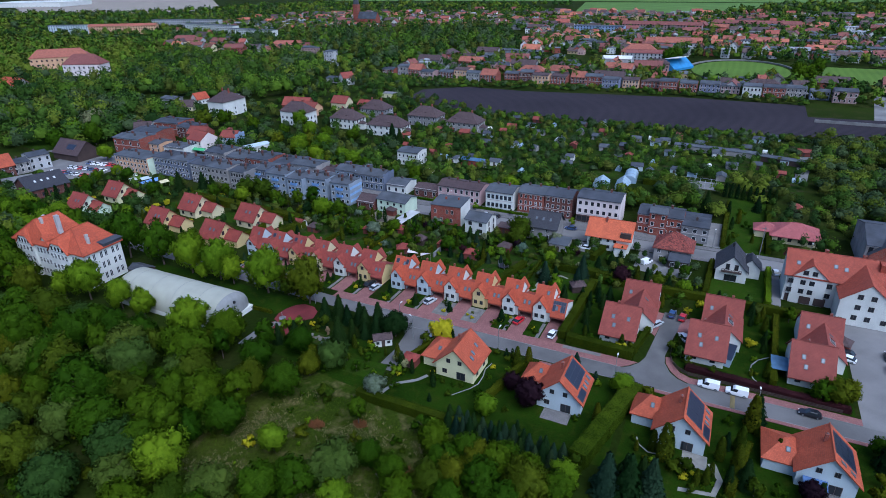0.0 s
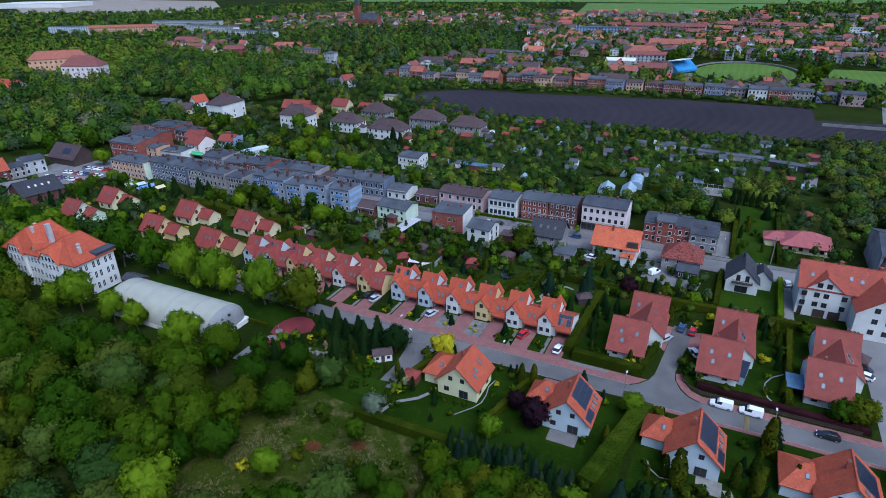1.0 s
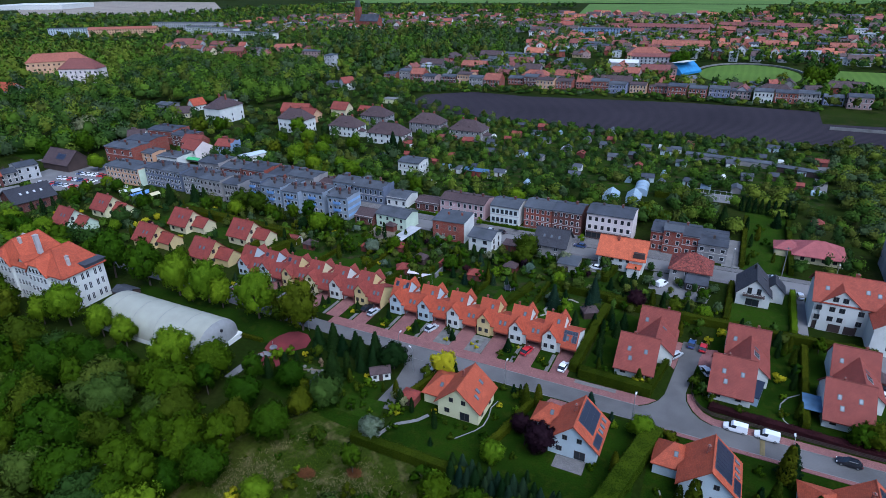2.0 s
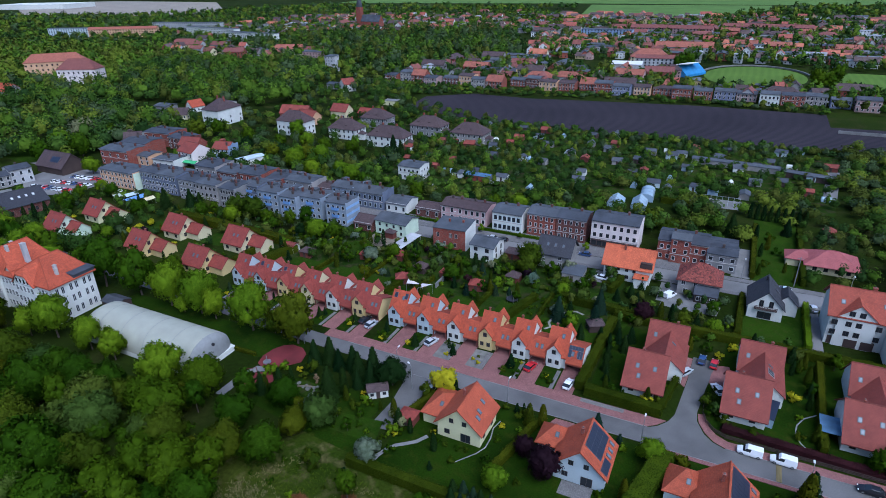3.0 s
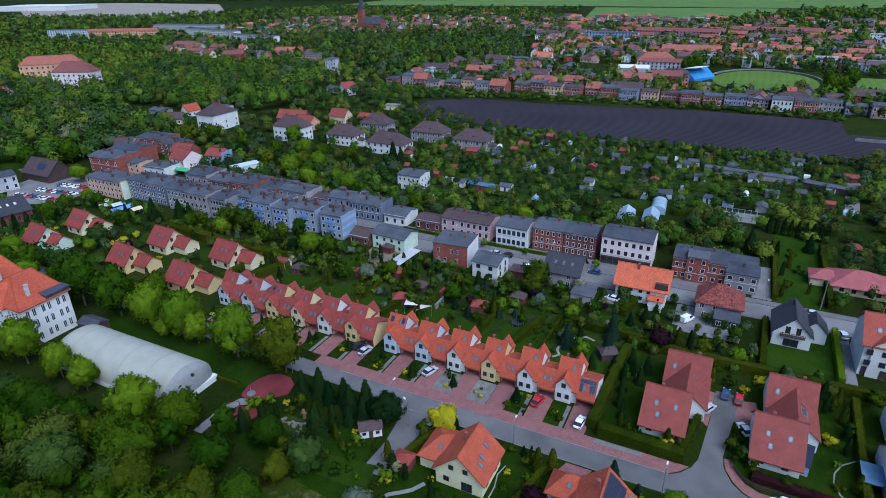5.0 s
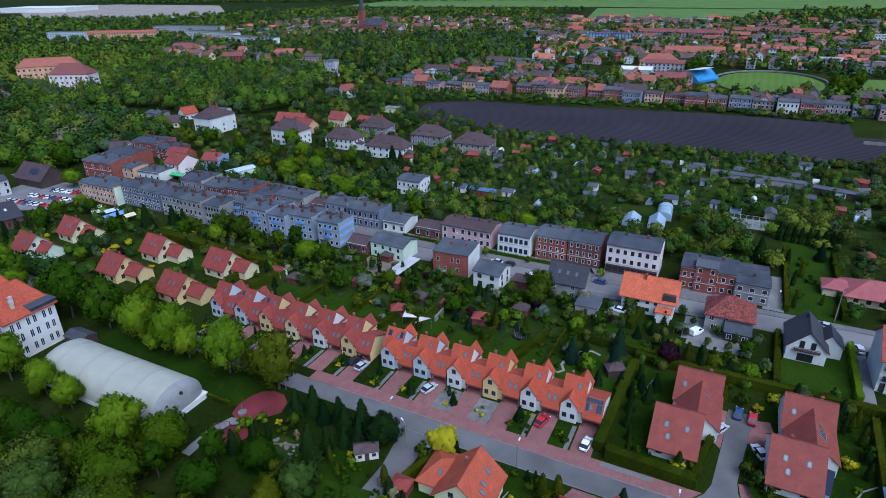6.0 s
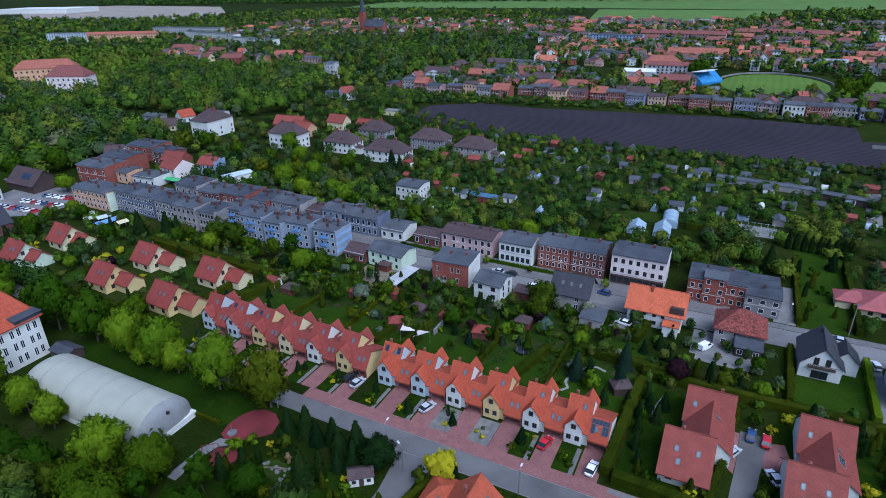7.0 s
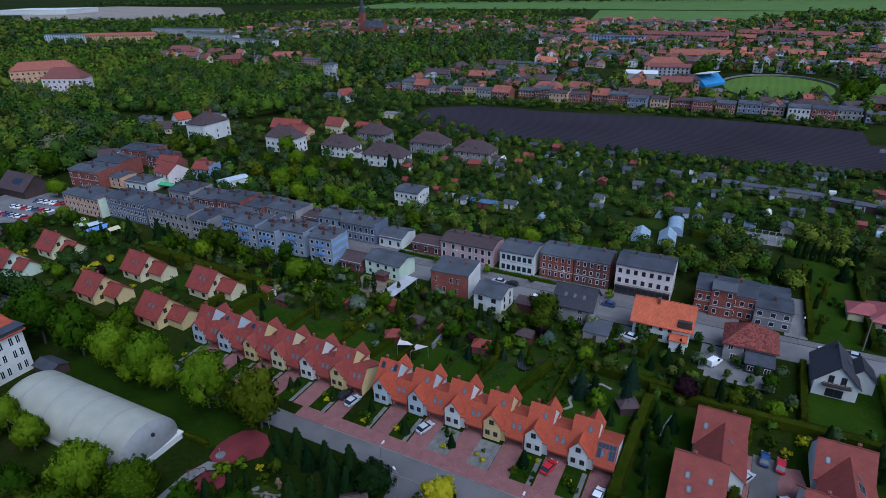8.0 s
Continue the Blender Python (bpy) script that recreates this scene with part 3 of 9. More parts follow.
def plant(key, x, y, s=1.0, turn=None, tall=1.0, group="", label=""):
    """A plant of one kind at a place, scaled and turned; copies share meshes."""
    name, lab, category, crown, trunk = KINDS[key]
    turn = random.uniform(0, 360) if turn is None else turn
    ob = thing(name, label or lab, category, pose(x, y, 0, 0, 0, turn) @ Matrix.Diagonal((s, s, s * tall, 1)), group)
    part("crown", crown, ob)
    if trunk:
        part("trunk", trunk, ob)
    return ob


for i in range(4):
    plant_kind(f"round{i}", "deciduous_tree", "broad-crowned deciduous tree in spring leaf", "tree", round_crown(10 + i, 8.6, 4.0, 0.3, 1700, 0.48, 18), (M_LEAF, M_LEAFLIGHT, M_LEAF, M_LEAFOLIVE)[i], trunk_mesh(10 + i, 8, 0.22, 6, 2.2))
for i in range(3):
    plant_kind(f"fresh{i}", "street_tree", "fresh green street tree with a rounded crown", "tree", round_crown(30 + i, 10.0, 4.6, 1.2, 5200, 0.38, 26), M_LEAFLIGHT, trunk_mesh(30 + i, 9, 0.28, 6, 2.6))
for i in range(3):
    plant_kind(f"grey{i}", "willow_tree", "grey-green willow with a loose soft crown", "tree", round_crown(50 + i, 6.6, 3.8, 0.1, 1700, 0.46, 18), M_LEAFGREY, trunk_mesh(50 + i, 6, 0.2, 6, 2.0))
for i in range(4):
    plant_kind(f"near{i}", "deciduous_tree", "broad-crowned deciduous tree in spring leaf", "tree", round_crown(210 + i, 8.6, 4.0, 0.3, 4600, 0.32, 24), (M_LEAF, M_LEAFLIGHT, M_LEAF, M_LEAFOLIVE)[i], trunk_mesh(10 + i, 8, 0.22, 6, 2.2))
for i in range(3):
    plant_kind(f"neargrey{i}", "willow_tree", "grey-green willow with a loose soft crown", "tree", round_crown(250 + i, 6.6, 3.8, 0.1, 4600, 0.30, 24), M_LEAFGREY, trunk_mesh(50 + i, 6, 0.2, 6, 2.0))
for i in range(2):
    plant_kind(f"tall{i}", "birch_tree", "tall slender birch in spring leaf", "tree", round_crown(60 + i, 11, 2.7, 0.8, 2200, 0.34, 18), M_LEAF, trunk_mesh(60 + i, 11, 0.16, 6, 1.4))
for i in range(3):
    plant_kind(f"shrub{i}", "shrub", "low rounded green shrub", "shrub", round_crown(70 + i, 2.2, 1.35, 0.0, 330, 0.28, 4), (M_LEAF, M_LEAFOLIVE, M_LEAFLIGHT)[i])
for i in range(2):
    plant_kind(f"spruce{i}", "spruce_tree", "dark green spruce with drooping tiers", "tree", cone_crown(80 + i, 8.2, 2.9, 0.1, 2400, 0.46), M_NEEDLE, trunk_mesh(80 + i, 9, 0.14, 0))
plant_kind("bluespruce", "blue_spruce", "dense blue-grey spruce with drooping tiers", "tree", cone_crown(90, 7.5, 2.6, 0.2, 3200, 0.36), M_NEEDLEBLUE, trunk_mesh(90, 8, 0.14, 0))
plant_kind("pine", "pine_tree", "dense dark pine with a broad crown", "tree", round_crown(95, 7.2, 3.3, 0.2, 4200, 0.3, 24), M_NEEDLE, trunk_mesh(95, 6, 0.2, 4, 1.6))
plant_kind("thuja", "thuja", "slim upright evergreen thuja", "conifer", column_crown(100, 4.5, 0.85, 0.05, 800, 0.27), M_THUJA)
plant_kind("thujadark", "cypress", "dark upright evergreen column", "conifer", column_crown(101, 5.0, 0.8, 0.05, 800, 0.27), M_NEEDLE)
plant_kind("purple", "purple_plum_tree", "dark purple-leaved plum tree", "tree", round_crown(110, 6.5, 3.0, 0.5, 4600, 0.28, 20), M_PURPLE, trunk_mesh(110, 5, 0.16, 5, 1.5))
plant_kind("gold", "golden_tree", "bright golden-yellow rounded tree", "tree", round_crown(120, 5.4, 2.5, 0.4, 4200, 0.23, 16), M_GOLD, trunk_mesh(120, 4, 0.12, 5, 1.2))
plant_kind("goldshrub", "golden_shrub", "rounded shrub with bright yellow leaves", "shrub", round_crown(121, 2.4, 1.5, 0.1, 520, 0.28, 5), M_GOLD)
for i in range(4):
    plant_kind(f"small{i}", "garden_tree", "small garden tree in spring leaf", "tree", round_crown(140 + i, 4.4, 1.9, 0.5, 560, 0.42, 6), (M_LEAF, M_LEAFOLIVE, M_LEAFLIGHT, M_LEAFGREY)[i], trunk_mesh(140 + i, 3.6, 0.1, 3, 0.9))
plant_kind("fir", "fir_tree", "small dark green garden fir", "tree", cone_crown(150, 4.2, 1.25, 0.1, 900, 0.32, 7), M_NEEDLE, trunk_mesh(150, 4, 0.08, 0))
plant_kind("bluefir", "blue_fir", "small blue-grey garden fir tree", "tree", cone_crown(151, 3.8, 1.3, 0.1, 1000, 0.3, 7), M_NEEDLEBLUE, trunk_mesh(151, 4, 0.08, 0))
plant_kind("plum", "plum_tree", "small dark purple-leaved plum tree", "tree", round_crown(152, 4.0, 1.7, 0.5, 1000, 0.3, 8), M_PURPLE, trunk_mesh(152, 3.4, 0.1, 3, 0.9))
plant_kind("bloom", "blossoming_tree", "small tree in pale spring blossom", "tree", round_crown(153, 4.0, 1.9, 0.6, 1000, 0.3, 8), M_BLOSSOM, trunk_mesh(153, 3.4, 0.1, 3, 0.9))
plant_kind("blossom", "blossoming_tree", "tree covered in pale blossom", "tree", round_crown(130, 6.0, 3.0, 0.9, 4200, 0.27, 16), M_BLOSSOM, trunk_mesh(130, 5, 0.16, 5, 1.6))


def hedge(x0, y0, x1, y1, w, h, mat, label, name="hedge", size=0.26, density=30.0):
    """A clipped hedge from one point to another: a solid core covered in leaf clumps."""
    d = math.hypot(x1 - x0, y1 - y0)
    rng = np.random.default_rng(int(abs(x0 * 7 + y0 * 13 + x1 * 3)) + 5)
    ob = thing(name, label, "hedge", pose(x0, y0, 0, 0, 0, math.degrees(math.atan2(y1 - y0, x1 - x0))))
    area = np.array([d * h, d * h, d * w, w * h, w * h])
    n = rng.multinomial(int(area.sum() * density), area / area.sum())
    pts, nrm = [], []
    for k, cnt in enumerate(n):
        a, b = rng.uniform(0, 1, cnt), rng.uniform(0, 1, cnt)
        j = rng.normal(0, 0.10, cnt) + 0.12 * np.sin(a * d * 1.3)
        if k < 2:
            s = 1 if k else -1
            pts.append(np.stack([a * d, s * (w / 2 + j), b * h], 1)); nrm.append(np.tile([0, s, 0.3], (cnt, 1)))
        elif k == 2:
            pts.append(np.stack([a * d, (b - 0.5) * w, h + j], 1)); nrm.append(np.tile([0, 0, 1.0], (cnt, 1)))
        else:
            s = 1 if k == 4 else 0
            pts.append(np.stack([s * d + (2 * s - 1) * np.abs(j), (a - 0.5) * w, b * h], 1)); nrm.append(np.tile([2.0 * s - 1, 0, 0.3], (cnt, 1)))
    v, q, soft = leaf_cards(rng, np.concatenate(pts), np.concatenate(nrm).astype(float), size, 0.5)
    part("foliage", card_mesh("foliage", v, q, soft, mat), ob)
    bm = bmesh.new()
    solid(bm, (0.1, -w / 2 + 0.12, -0.1), (d - 0.1, w / 2 - 0.12, h - 0.12))
    part("core", mesh_of("core", bm, mat), ob)
    return ob


def wood(name, label, spots, mats, seed, cards, size, lobes=6):
    """Many far trees as meshes of leaf clumps on lobed crowns, one mesh for each green: spots are (x, y, radius, height)."""
    rng = np.random.default_rng(seed)
    share = rng.integers(0, len(mats), len(spots))
    for g, mat in enumerate(mats):
        s = np.array(spots)[share == g]
        n = len(s)
        if not n:
            continue
        th = rng.uniform(0, 2 * math.pi, (n, lobes)) + np.arange(lobes) * 2 * math.pi / lobes
        up = rng.uniform(-0.35, 0.65, (n, lobes))
        up[:, 0] = 0.95
        out = np.sqrt(1 - up ** 2) * rng.uniform(0.36, 0.56, (n, lobes))
        swell = rng.uniform(0.46, 0.66, (n, lobes))
        idx = np.repeat(np.arange(n), cards)
        j = rng.integers(0, lobes, n * cards)
        d = ball(rng, n * cards)
        d[:, 2] = np.where(d[:, 2] < -0.5, -d[:, 2], d[:, 2])
        k = swell[idx, j] * rng.uniform(0.88, 1.08, n * cards)
        r, h = s[idx, 2], s[idx, 3]
        px = np.cos(th[idx, j]) * out[idx, j] + d[:, 0] * k
        py = np.sin(th[idx, j]) * out[idx, j] + d[:, 1] * k
        pz = up[idx, j] * 0.55 + d[:, 2] * k
        pts = np.stack([s[idx, 0] + px * r, s[idx, 1] + py * r, np.maximum(h * (0.46 + 0.52 * pz), 0.1)], 1)
        nrm = d + np.stack([px, py, pz], 1) * 0.6 + np.array([0, 0, 0.15])
        v, q, soft = leaf_cards(rng, pts, nrm, size, 0.6)
        a, p = np.meshgrid(np.arange(7) * 2 * math.pi / 7, np.array([0.02, 0.65, 1.3, 2.0]))
        unit = np.stack([np.cos(a) * np.sin(p), np.sin(a) * np.sin(p), np.cos(p)], -1).reshape(-1, 3)
        wave = 1 + 0.22 * np.sin(3 * a.ravel()[None] + th[:, :1]) * np.sin(3 * p.ravel()[None] + th[:, 1:2])
        core = unit[None] * (wave[:, :, None] * 0.56) * np.stack([s[:, 2], s[:, 2], s[:, 3] * 0.48], 1)[:, None]
        core = core + np.stack([s[:, 0], s[:, 1], s[:, 3] * 0.47], 1)[:, None]
        i, j = np.meshgrid(np.arange(3), np.arange(7), indexing="ij")
        p0, p1, p2, p3 = i * 7 + j, (i + 1) * 7 + j, (i + 1) * 7 + (j + 1) % 7, i * 7 + (j + 1) % 7
        face = np.stack([p0, p1, p2, p0, p2, p3], -1).reshape(-1, 3)
        q = np.concatenate([q, len(v) + (np.arange(n)[:, None, None] * 28 + face[None]).reshape(-1, 3)])
        v = np.concatenate([v, core.reshape(-1, 3)])
        soft = np.concatenate([soft, np.tile(unit, (n, 1))])
        v[:, 2] = np.maximum(v[:, 2], 0.02)
        tagged(part(name, card_mesh(name, v, q, soft, mat)), label, "trees", kind="stuff")


# ---- ground, roads, fields ----
def patch(name, poly, z, mat, label, category, depth=0.3, kind="structure"):
    """A level piece of ground with a real edge: its top at z."""
    if name == "lawn" and len(poly) == 4 and abs(poly[2][0] - poly[0][0]) < 16:
        LAWNS.append(poly)
    bm = bmesh.new()
    slab(bm, [(x, y, z) for x, y in poly], depth)
    bmesh.ops.recalc_face_normals(bm, faces=bm.faces)
    return tagged(part(name, mesh_of(name, bm, mat)), label, category, kind=kind)


LAWNS = []


def rect(x0, y0, x1, y1):
    return [(x0, y0), (x1, y0), (x1, y1), (x0, y1)]


bm = bmesh.new()
slab(bm, [(-5200, -600, 0), (3000, -600, 0), (3000, 5000, 0), (-5200, 5000, 0)], 2.0)
tagged(part("ground", mesh_of("ground", bm, M_GROUND)), "green grassy ground of the town's edge reaching the horizon", "ground", kind="structure")

patch("road", [(-300, 124), (-170, 120.4), (-100, 117.2), (-60, 116.8), (60, 116.8), (60, 121.8), (-60, 121.8), (-100, 122.2), (-170, 125.6), (-300, 129)], 0.03, M_ASPHALT, "pale worn grey asphalt of the housing street", "road")
patch("road", [(-13.5, 121.8), (-11.6, 123.2), (-9.8, 125.6), (-8.8, 128.4), (-8.3, 134), (-7.6, 142), (-7.2, 152.5), (-1.6, 152.5), (-3.4, 141), (-4.5, 131), (-4.2, 128), (-2.6, 124.6), (-0.8, 122.8), (1.5, 121.8)], 0.03, M_ASPHALT, "narrow grey asphalt side street between the red-roofed houses", "road")
patch("road", [(36, 121.8), (47, 121.8), (50, 172), (36, 168)], 0.03, M_ASPHALT2, "wide grey asphalt access road by the apartments", "road")
patch("road", rect(-340, 192.8, 160, 199.6), 0.03, M_ASPHALT2, "pale asphalt main street between the old town houses", "road")
patch("road", [(72, 380), (78, 380), (98, 520), (90, 520)], 0.03, M_ASPHALT2, "pale country road running past the field", "road")
patch("road", [(-71.0, 116.8), (-68.2, 113.0), (-67.2, 106), (-67.6, 97), (-62.4, 97.6), (-62.2, 106), (-61.6, 113.4), (-60.4, 116.8)], 0.03, M_ASPHALT, "grey asphalt lane to the garden shed", "road")
patch("road", [(-316, 172), (-300, 163), (-286, 160), (-272, 168), (-273, 192.8), (-302, 192.8), (-318, 184)], 0.025, M_ASPHALT2, "grey asphalt car park", "car park")
patch("pavement", [(-98, 121.95), (-13.7, 121.95), (-11.8, 123.4), (-10.2, 125.4), (-98, 125.4)], 0.10, M_PAVERED, "red concrete-block pavement along the street", "pavement")
patch("pavement", [(1.7, 121.95), (36, 121.95), (36, 124.2), (2.0, 124.2), (-0.4, 125.4), (-2.0, 127.6), (-2.9, 131), (-4.3, 130.6), (-3.9, 127.8), (-2.4, 124.9), (-0.6, 123.0)], 0.10, M_PAVERED, "red concrete-block pavement along the street", "pavement")
patch("pavement", rect(-12, 115.6, 60, 116.65), 0.10, M_PAVERED, "narrow red concrete-block pavement", "pavement")
patch("pavement", rect(-340, 199.7, 160, 202.4), 0.12, M_PAVEGREY, "grey block pavement along the main street", "pavement")
patch("pavement", rect(-240, 202.5, -12, 208.4), 0.11, M_PAVEGREY, "grey block pavement before the old town houses", "pavement")
patch("pavement", rect(-340, 190.6, 160, 192.7), 0.12, M_PAVEGREY, "grey block pavement along the main street", "pavement")
for x0, x1, y in ((-90, -13.6, 121.87), (1.6, 36, 121.87), (-70, 60, 116.72)):
    bm = bmesh.new()
    solid(bm, (x0, y - 0.07, -0.1), (x1, y + 0.07, 0.13))
    tagged(part("kerb", mesh_of("kerb", bm, M_KERB)), "grey concrete kerb along the street", "kerb", kind="structure")
FIELD = [(-229, 431), (-199, 455), (-151, 452), (-93, 461), (-33, 469), (44, 468), (43.5, 431), (72, 434), (120, 440), (112, 384), (47, 379), (21, 373), (-31, 371), (-74, 369), (-106, 367), (-142, 371), (-183, 377), (-211, 387), (-225, 400)]
patch("field", FIELD, 0.04, M_FIELD, "dark brown freshly ploughed field", "field")
patch("meadow", [(-84, 36), (-96, 66), (-86, 80), (-78, 91), (-64, 88), (-41, 85), (-19, 74), (0, 60), (-20, 40)], 0.03, M_WILD, "rough meadow with dry tufts and bare earth", "meadow")
patch("lawn", [(-165, 108), (-108, 106), (-98, 113), (-100, 116.4), (-165, 116.4)], 0.03, M_LAWN, "mown grass beside the sports dome", "lawn")
patch("playground", [(-105.4, 104.4), (-103.0, 103.4), (-100.5, 104.6), (-98.2, 106.2), (-95.6, 109.2), (-96.6, 112.6), (-99.1, 114.4), (-102.4, 114.6), (-104.6, 113.2), (-105.9, 110.6), (-106.3, 107.4)], 0.05, M_TARTAN, "dark red rubber playground surface", "playground")
patch("playground", [(-102.9, 95.6), (-97.6, 98.4), (-96.8, 100.4), (-99.6, 103.0), (-103.2, 101.0)], 0.05, M_TARTAN, "dark red rubber playground surface", "playground")
patch("path", [(-106.2, 91), (-103.8, 91), (-104.0, 97.6), (-103.2, 101.4), (-99.4, 103.6), (-100.4, 104.4), (-104.6, 103.4), (-106.2, 99)], 0.06, M_CONCRETE, "pale paved path between the playgrounds", "path")
OVAL = [2 * math.pi * i / 40 for i in range(40)]
patch("sports_field", [(41 * math.cos(a), 616 + 60 * math.sin(a)) for a in OVAL], 0.10, M_PITCH, "bright green mown football pitch", "pitch")
patch("sports_field", rect(52, 571, 200, 660), 0.10, M_PITCH, "bright green mown training pitch", "pitch")
patch("running_track", [(43.5 * math.cos(a), 617 + 63 * math.sin(a)) for a in OVAL], 0.05, M_GROUND, "worn grass track round the pitch", "track")
patch("farmland", [(-2700, 1560), (-1800, 1060), (-1394, 1114), (-1290, 1290), (-1798, 1760), (-2400, 1800)], 0.3, M_FARSOIL, "pale bare farmland far off", "field")
patch("farmland", [(-330, 1290), (-155, 1265), (20, 1560), (23, 1740), (-411, 1740)], 0.3, M_FARFIELD, "bright green crop field far off", "field")
patch("farmland", [(-1250, 1750), (-430, 1800), (100, 1760), (600, 1900), (300, 2600), (-1400, 2600)], 0.3, M_FARFIELD, "bright green crop field far off", "field")
patch("garden_ground", [(-181, 262), (-133, 228), (-57, 262), (33, 272), (42, 368), (-81, 362), (-150, 375)], 0.03, M_BEDS, "allotment gardens of beds, grass and bare soil", "garden")
patch("garden_ground", rect(-150, 145, -30, 188), 0.025, M_BEDS, "back gardens behind the terraced houses", "garden")
patch("lawn", rect(-28, 126, -11.2, 160), 0.03, M_LAWN, "mown lawn round a red-roofed house", "lawn")
patch("lawn", [(-2, 126.8), (35, 124.6), (35.5, 165), (0, 165)], 0.03, M_LAWN, "mown lawns round the red-roofed houses", "lawn")
patch("lawn", rect(-61.4, 88, -10.5, 115.5), 0.03, M_LAWN, "mown garden lawns behind the orange-roofed houses", "lawn")
patch("lawn", rect(-9, 84, 60, 115.5), 0.03, M_LAWN, "mown garden lawns behind the orange-roofed houses", "lawn")
patch("lawn", rect(2, 168, 19, 192), 0.03, M_LAWN2, "mown lawn round a dark-roofed house", "lawn")
patch("lawn", rect(5, 203, 19, 262), 0.03, M_LAWN2, "mown park-like garden lawn", "lawn")
def ribbon(name, pts, w, z, mat, label, category):
    """A path of even width along a bending line."""
    left, right = [], []
    for i, (x, y) in enumerate(pts):
        (x0, y0), (x1, y1) = pts[max(i - 1, 0)], pts[min(i + 1, len(pts) - 1)]
        d = math.hypot(x1 - x0, y1 - y0)
        left.append((x - (y1 - y0) / d * w / 2, y + (x1 - x0) / d * w / 2))
        right.append((x + (y1 - y0) / d * w / 2, y - (x1 - x0) / d * w / 2))
    return patch(name, left + right[::-1], z, mat, label, category)


patch("lawn", [(-97, 92), (-78, 89.5), (-66.5, 88.5), (-68.5, 97.5), (-68.4, 104), (-80, 106.5), (-95.5, 103)], 0.035, M_LAWN, "rough garden grass between playground and lane", "lawn")
patch("lawn", [(-75.2, 92.6), (-63.8, 92.8), (-65.4, 99.4), (-75.6, 97.9)], 0.05, M_LAWN2, "bright square of mown lawn", "lawn")
ribbon("path", [(-54.6, 99.6), (-56.0, 97.2), (-57.6, 95.8), (-59.4, 94.4), (-60.6, 92.6), (-61.3, 90.4), (-61.6, 87.6)], 0.9, 0.06, M_KERB, "pale paved path curving round the lawn", "path")
ribbon("path", [(-42.4, 110.4), (-43.0, 107.6), (-42.4, 104.6), (-42.4, 101.6), (-43.4, 99.4), (-46.4, 95.4)], 0.25, 0.06, M_KERB, "pale stone edging of a flower bed", "edging")
ribbon("path", [(-23.2, 157.6), (-24.2, 153.6), (-24.6, 150.2), (-24.0, 146.6)], 0.3, 0.06, M_KERB, "pale stone edging of a flower bed", "edging")
ribbon("path", [(18.9, 141), (16.2, 138.5), (14.8, 135.6), (14.5, 132.7), (15.3, 130), (16.9, 128.1)], 0.3, 0.06, M_KERB, "pale stone edging of a lawn", "edging")
patch("driveway", [(-33.2, 113.0), (-28.6, 113.2), (-26.8, 116.3), (-31.9, 116.3)], 0.06, M_PAVERED, "red block driveway", "driveway")
patch("driveway", [(-11.8, 143), (-8.0, 139.0), (-7.6, 143.5), (-7.3, 151.6), (-11.4, 152)], 0.06, M_PAVERED, "red block driveway", "driveway")
patch("driveway", [(-2.8, 146.6), (-3.0, 143), (0.6, 143.5), (2, 147), (1.0, 151.7), (-1.8, 151)], 0.06, M_PAVERED, "red block driveway", "driveway")
patch("pavement", [(-28.6, 124.0), (-19.0, 124.0), (-19.0, 125.3), (-28.6, 125.3)], 0.112, M_PAVEGREY, "grey block strip in the pavement", "pavement")
patch("path", [(34.3, 332.8), (40.1, 335.3), (35.2, 291.8), (29.7, 287.8)], 0.06, M_ASPHALT2, "grey asphalt track beside the allotments", "track")
patch("yard", [(-18.6, 175.6), (-14.0, 175.2), (-3.4, 175.4), (-2.6, 181), (-15.2, 184.2), (-17.4, 192)], 0.06, M_CONCRETE, "pale concrete yard of the house", "yard")
patch("driveway", [(-1, 203), (4.4, 203), (5, 226), (-0.5, 226)], 0.06, M_CONCRETE, "pale concrete driveway", "driveway")
patch("driveway", rect(19.5, 168, 22, 200), 0.05, M_ASPHALT2, "grey drive beside the apartments", "driveway")

# ---- terraced houses ----
def gable_bit(parent, name, x, y0, y1, half, eave, ridge, wall_mat, roof_mat, oh=0.35):
    """A cross gable: its ridge runs from y0 (its front) to y1 at x."""
    bm = bmesh.new()
    prism(bm, [(x - half, 0), (x - half, eave), (x, ridge), (x + half, eave), (x + half, 0)], y0, y1, "y")
    bmesh.ops.recalc_face_normals(bm, faces=bm.faces)
    part(name, mesh_of(name, bm, wall_mat), parent)
    bm = bmesh.new()
    k = (ridge - eave) / half
    w, e, r, t = half + oh, eave - k * oh + 0.18, ridge + 0.18, 0.18
    a, b = y0 - oh, y1
    slab(bm, [(x - w, a, e), (x, a, r), (x, b, r), (x - w, b, e)], t)
    slab(bm, [(x, a, r), (x + w, a, e), (x + w, b, e), (x, b, r)], t)
    part(name + "_roof", mesh_of(name + "_roof", bm, roof_mat), parent)


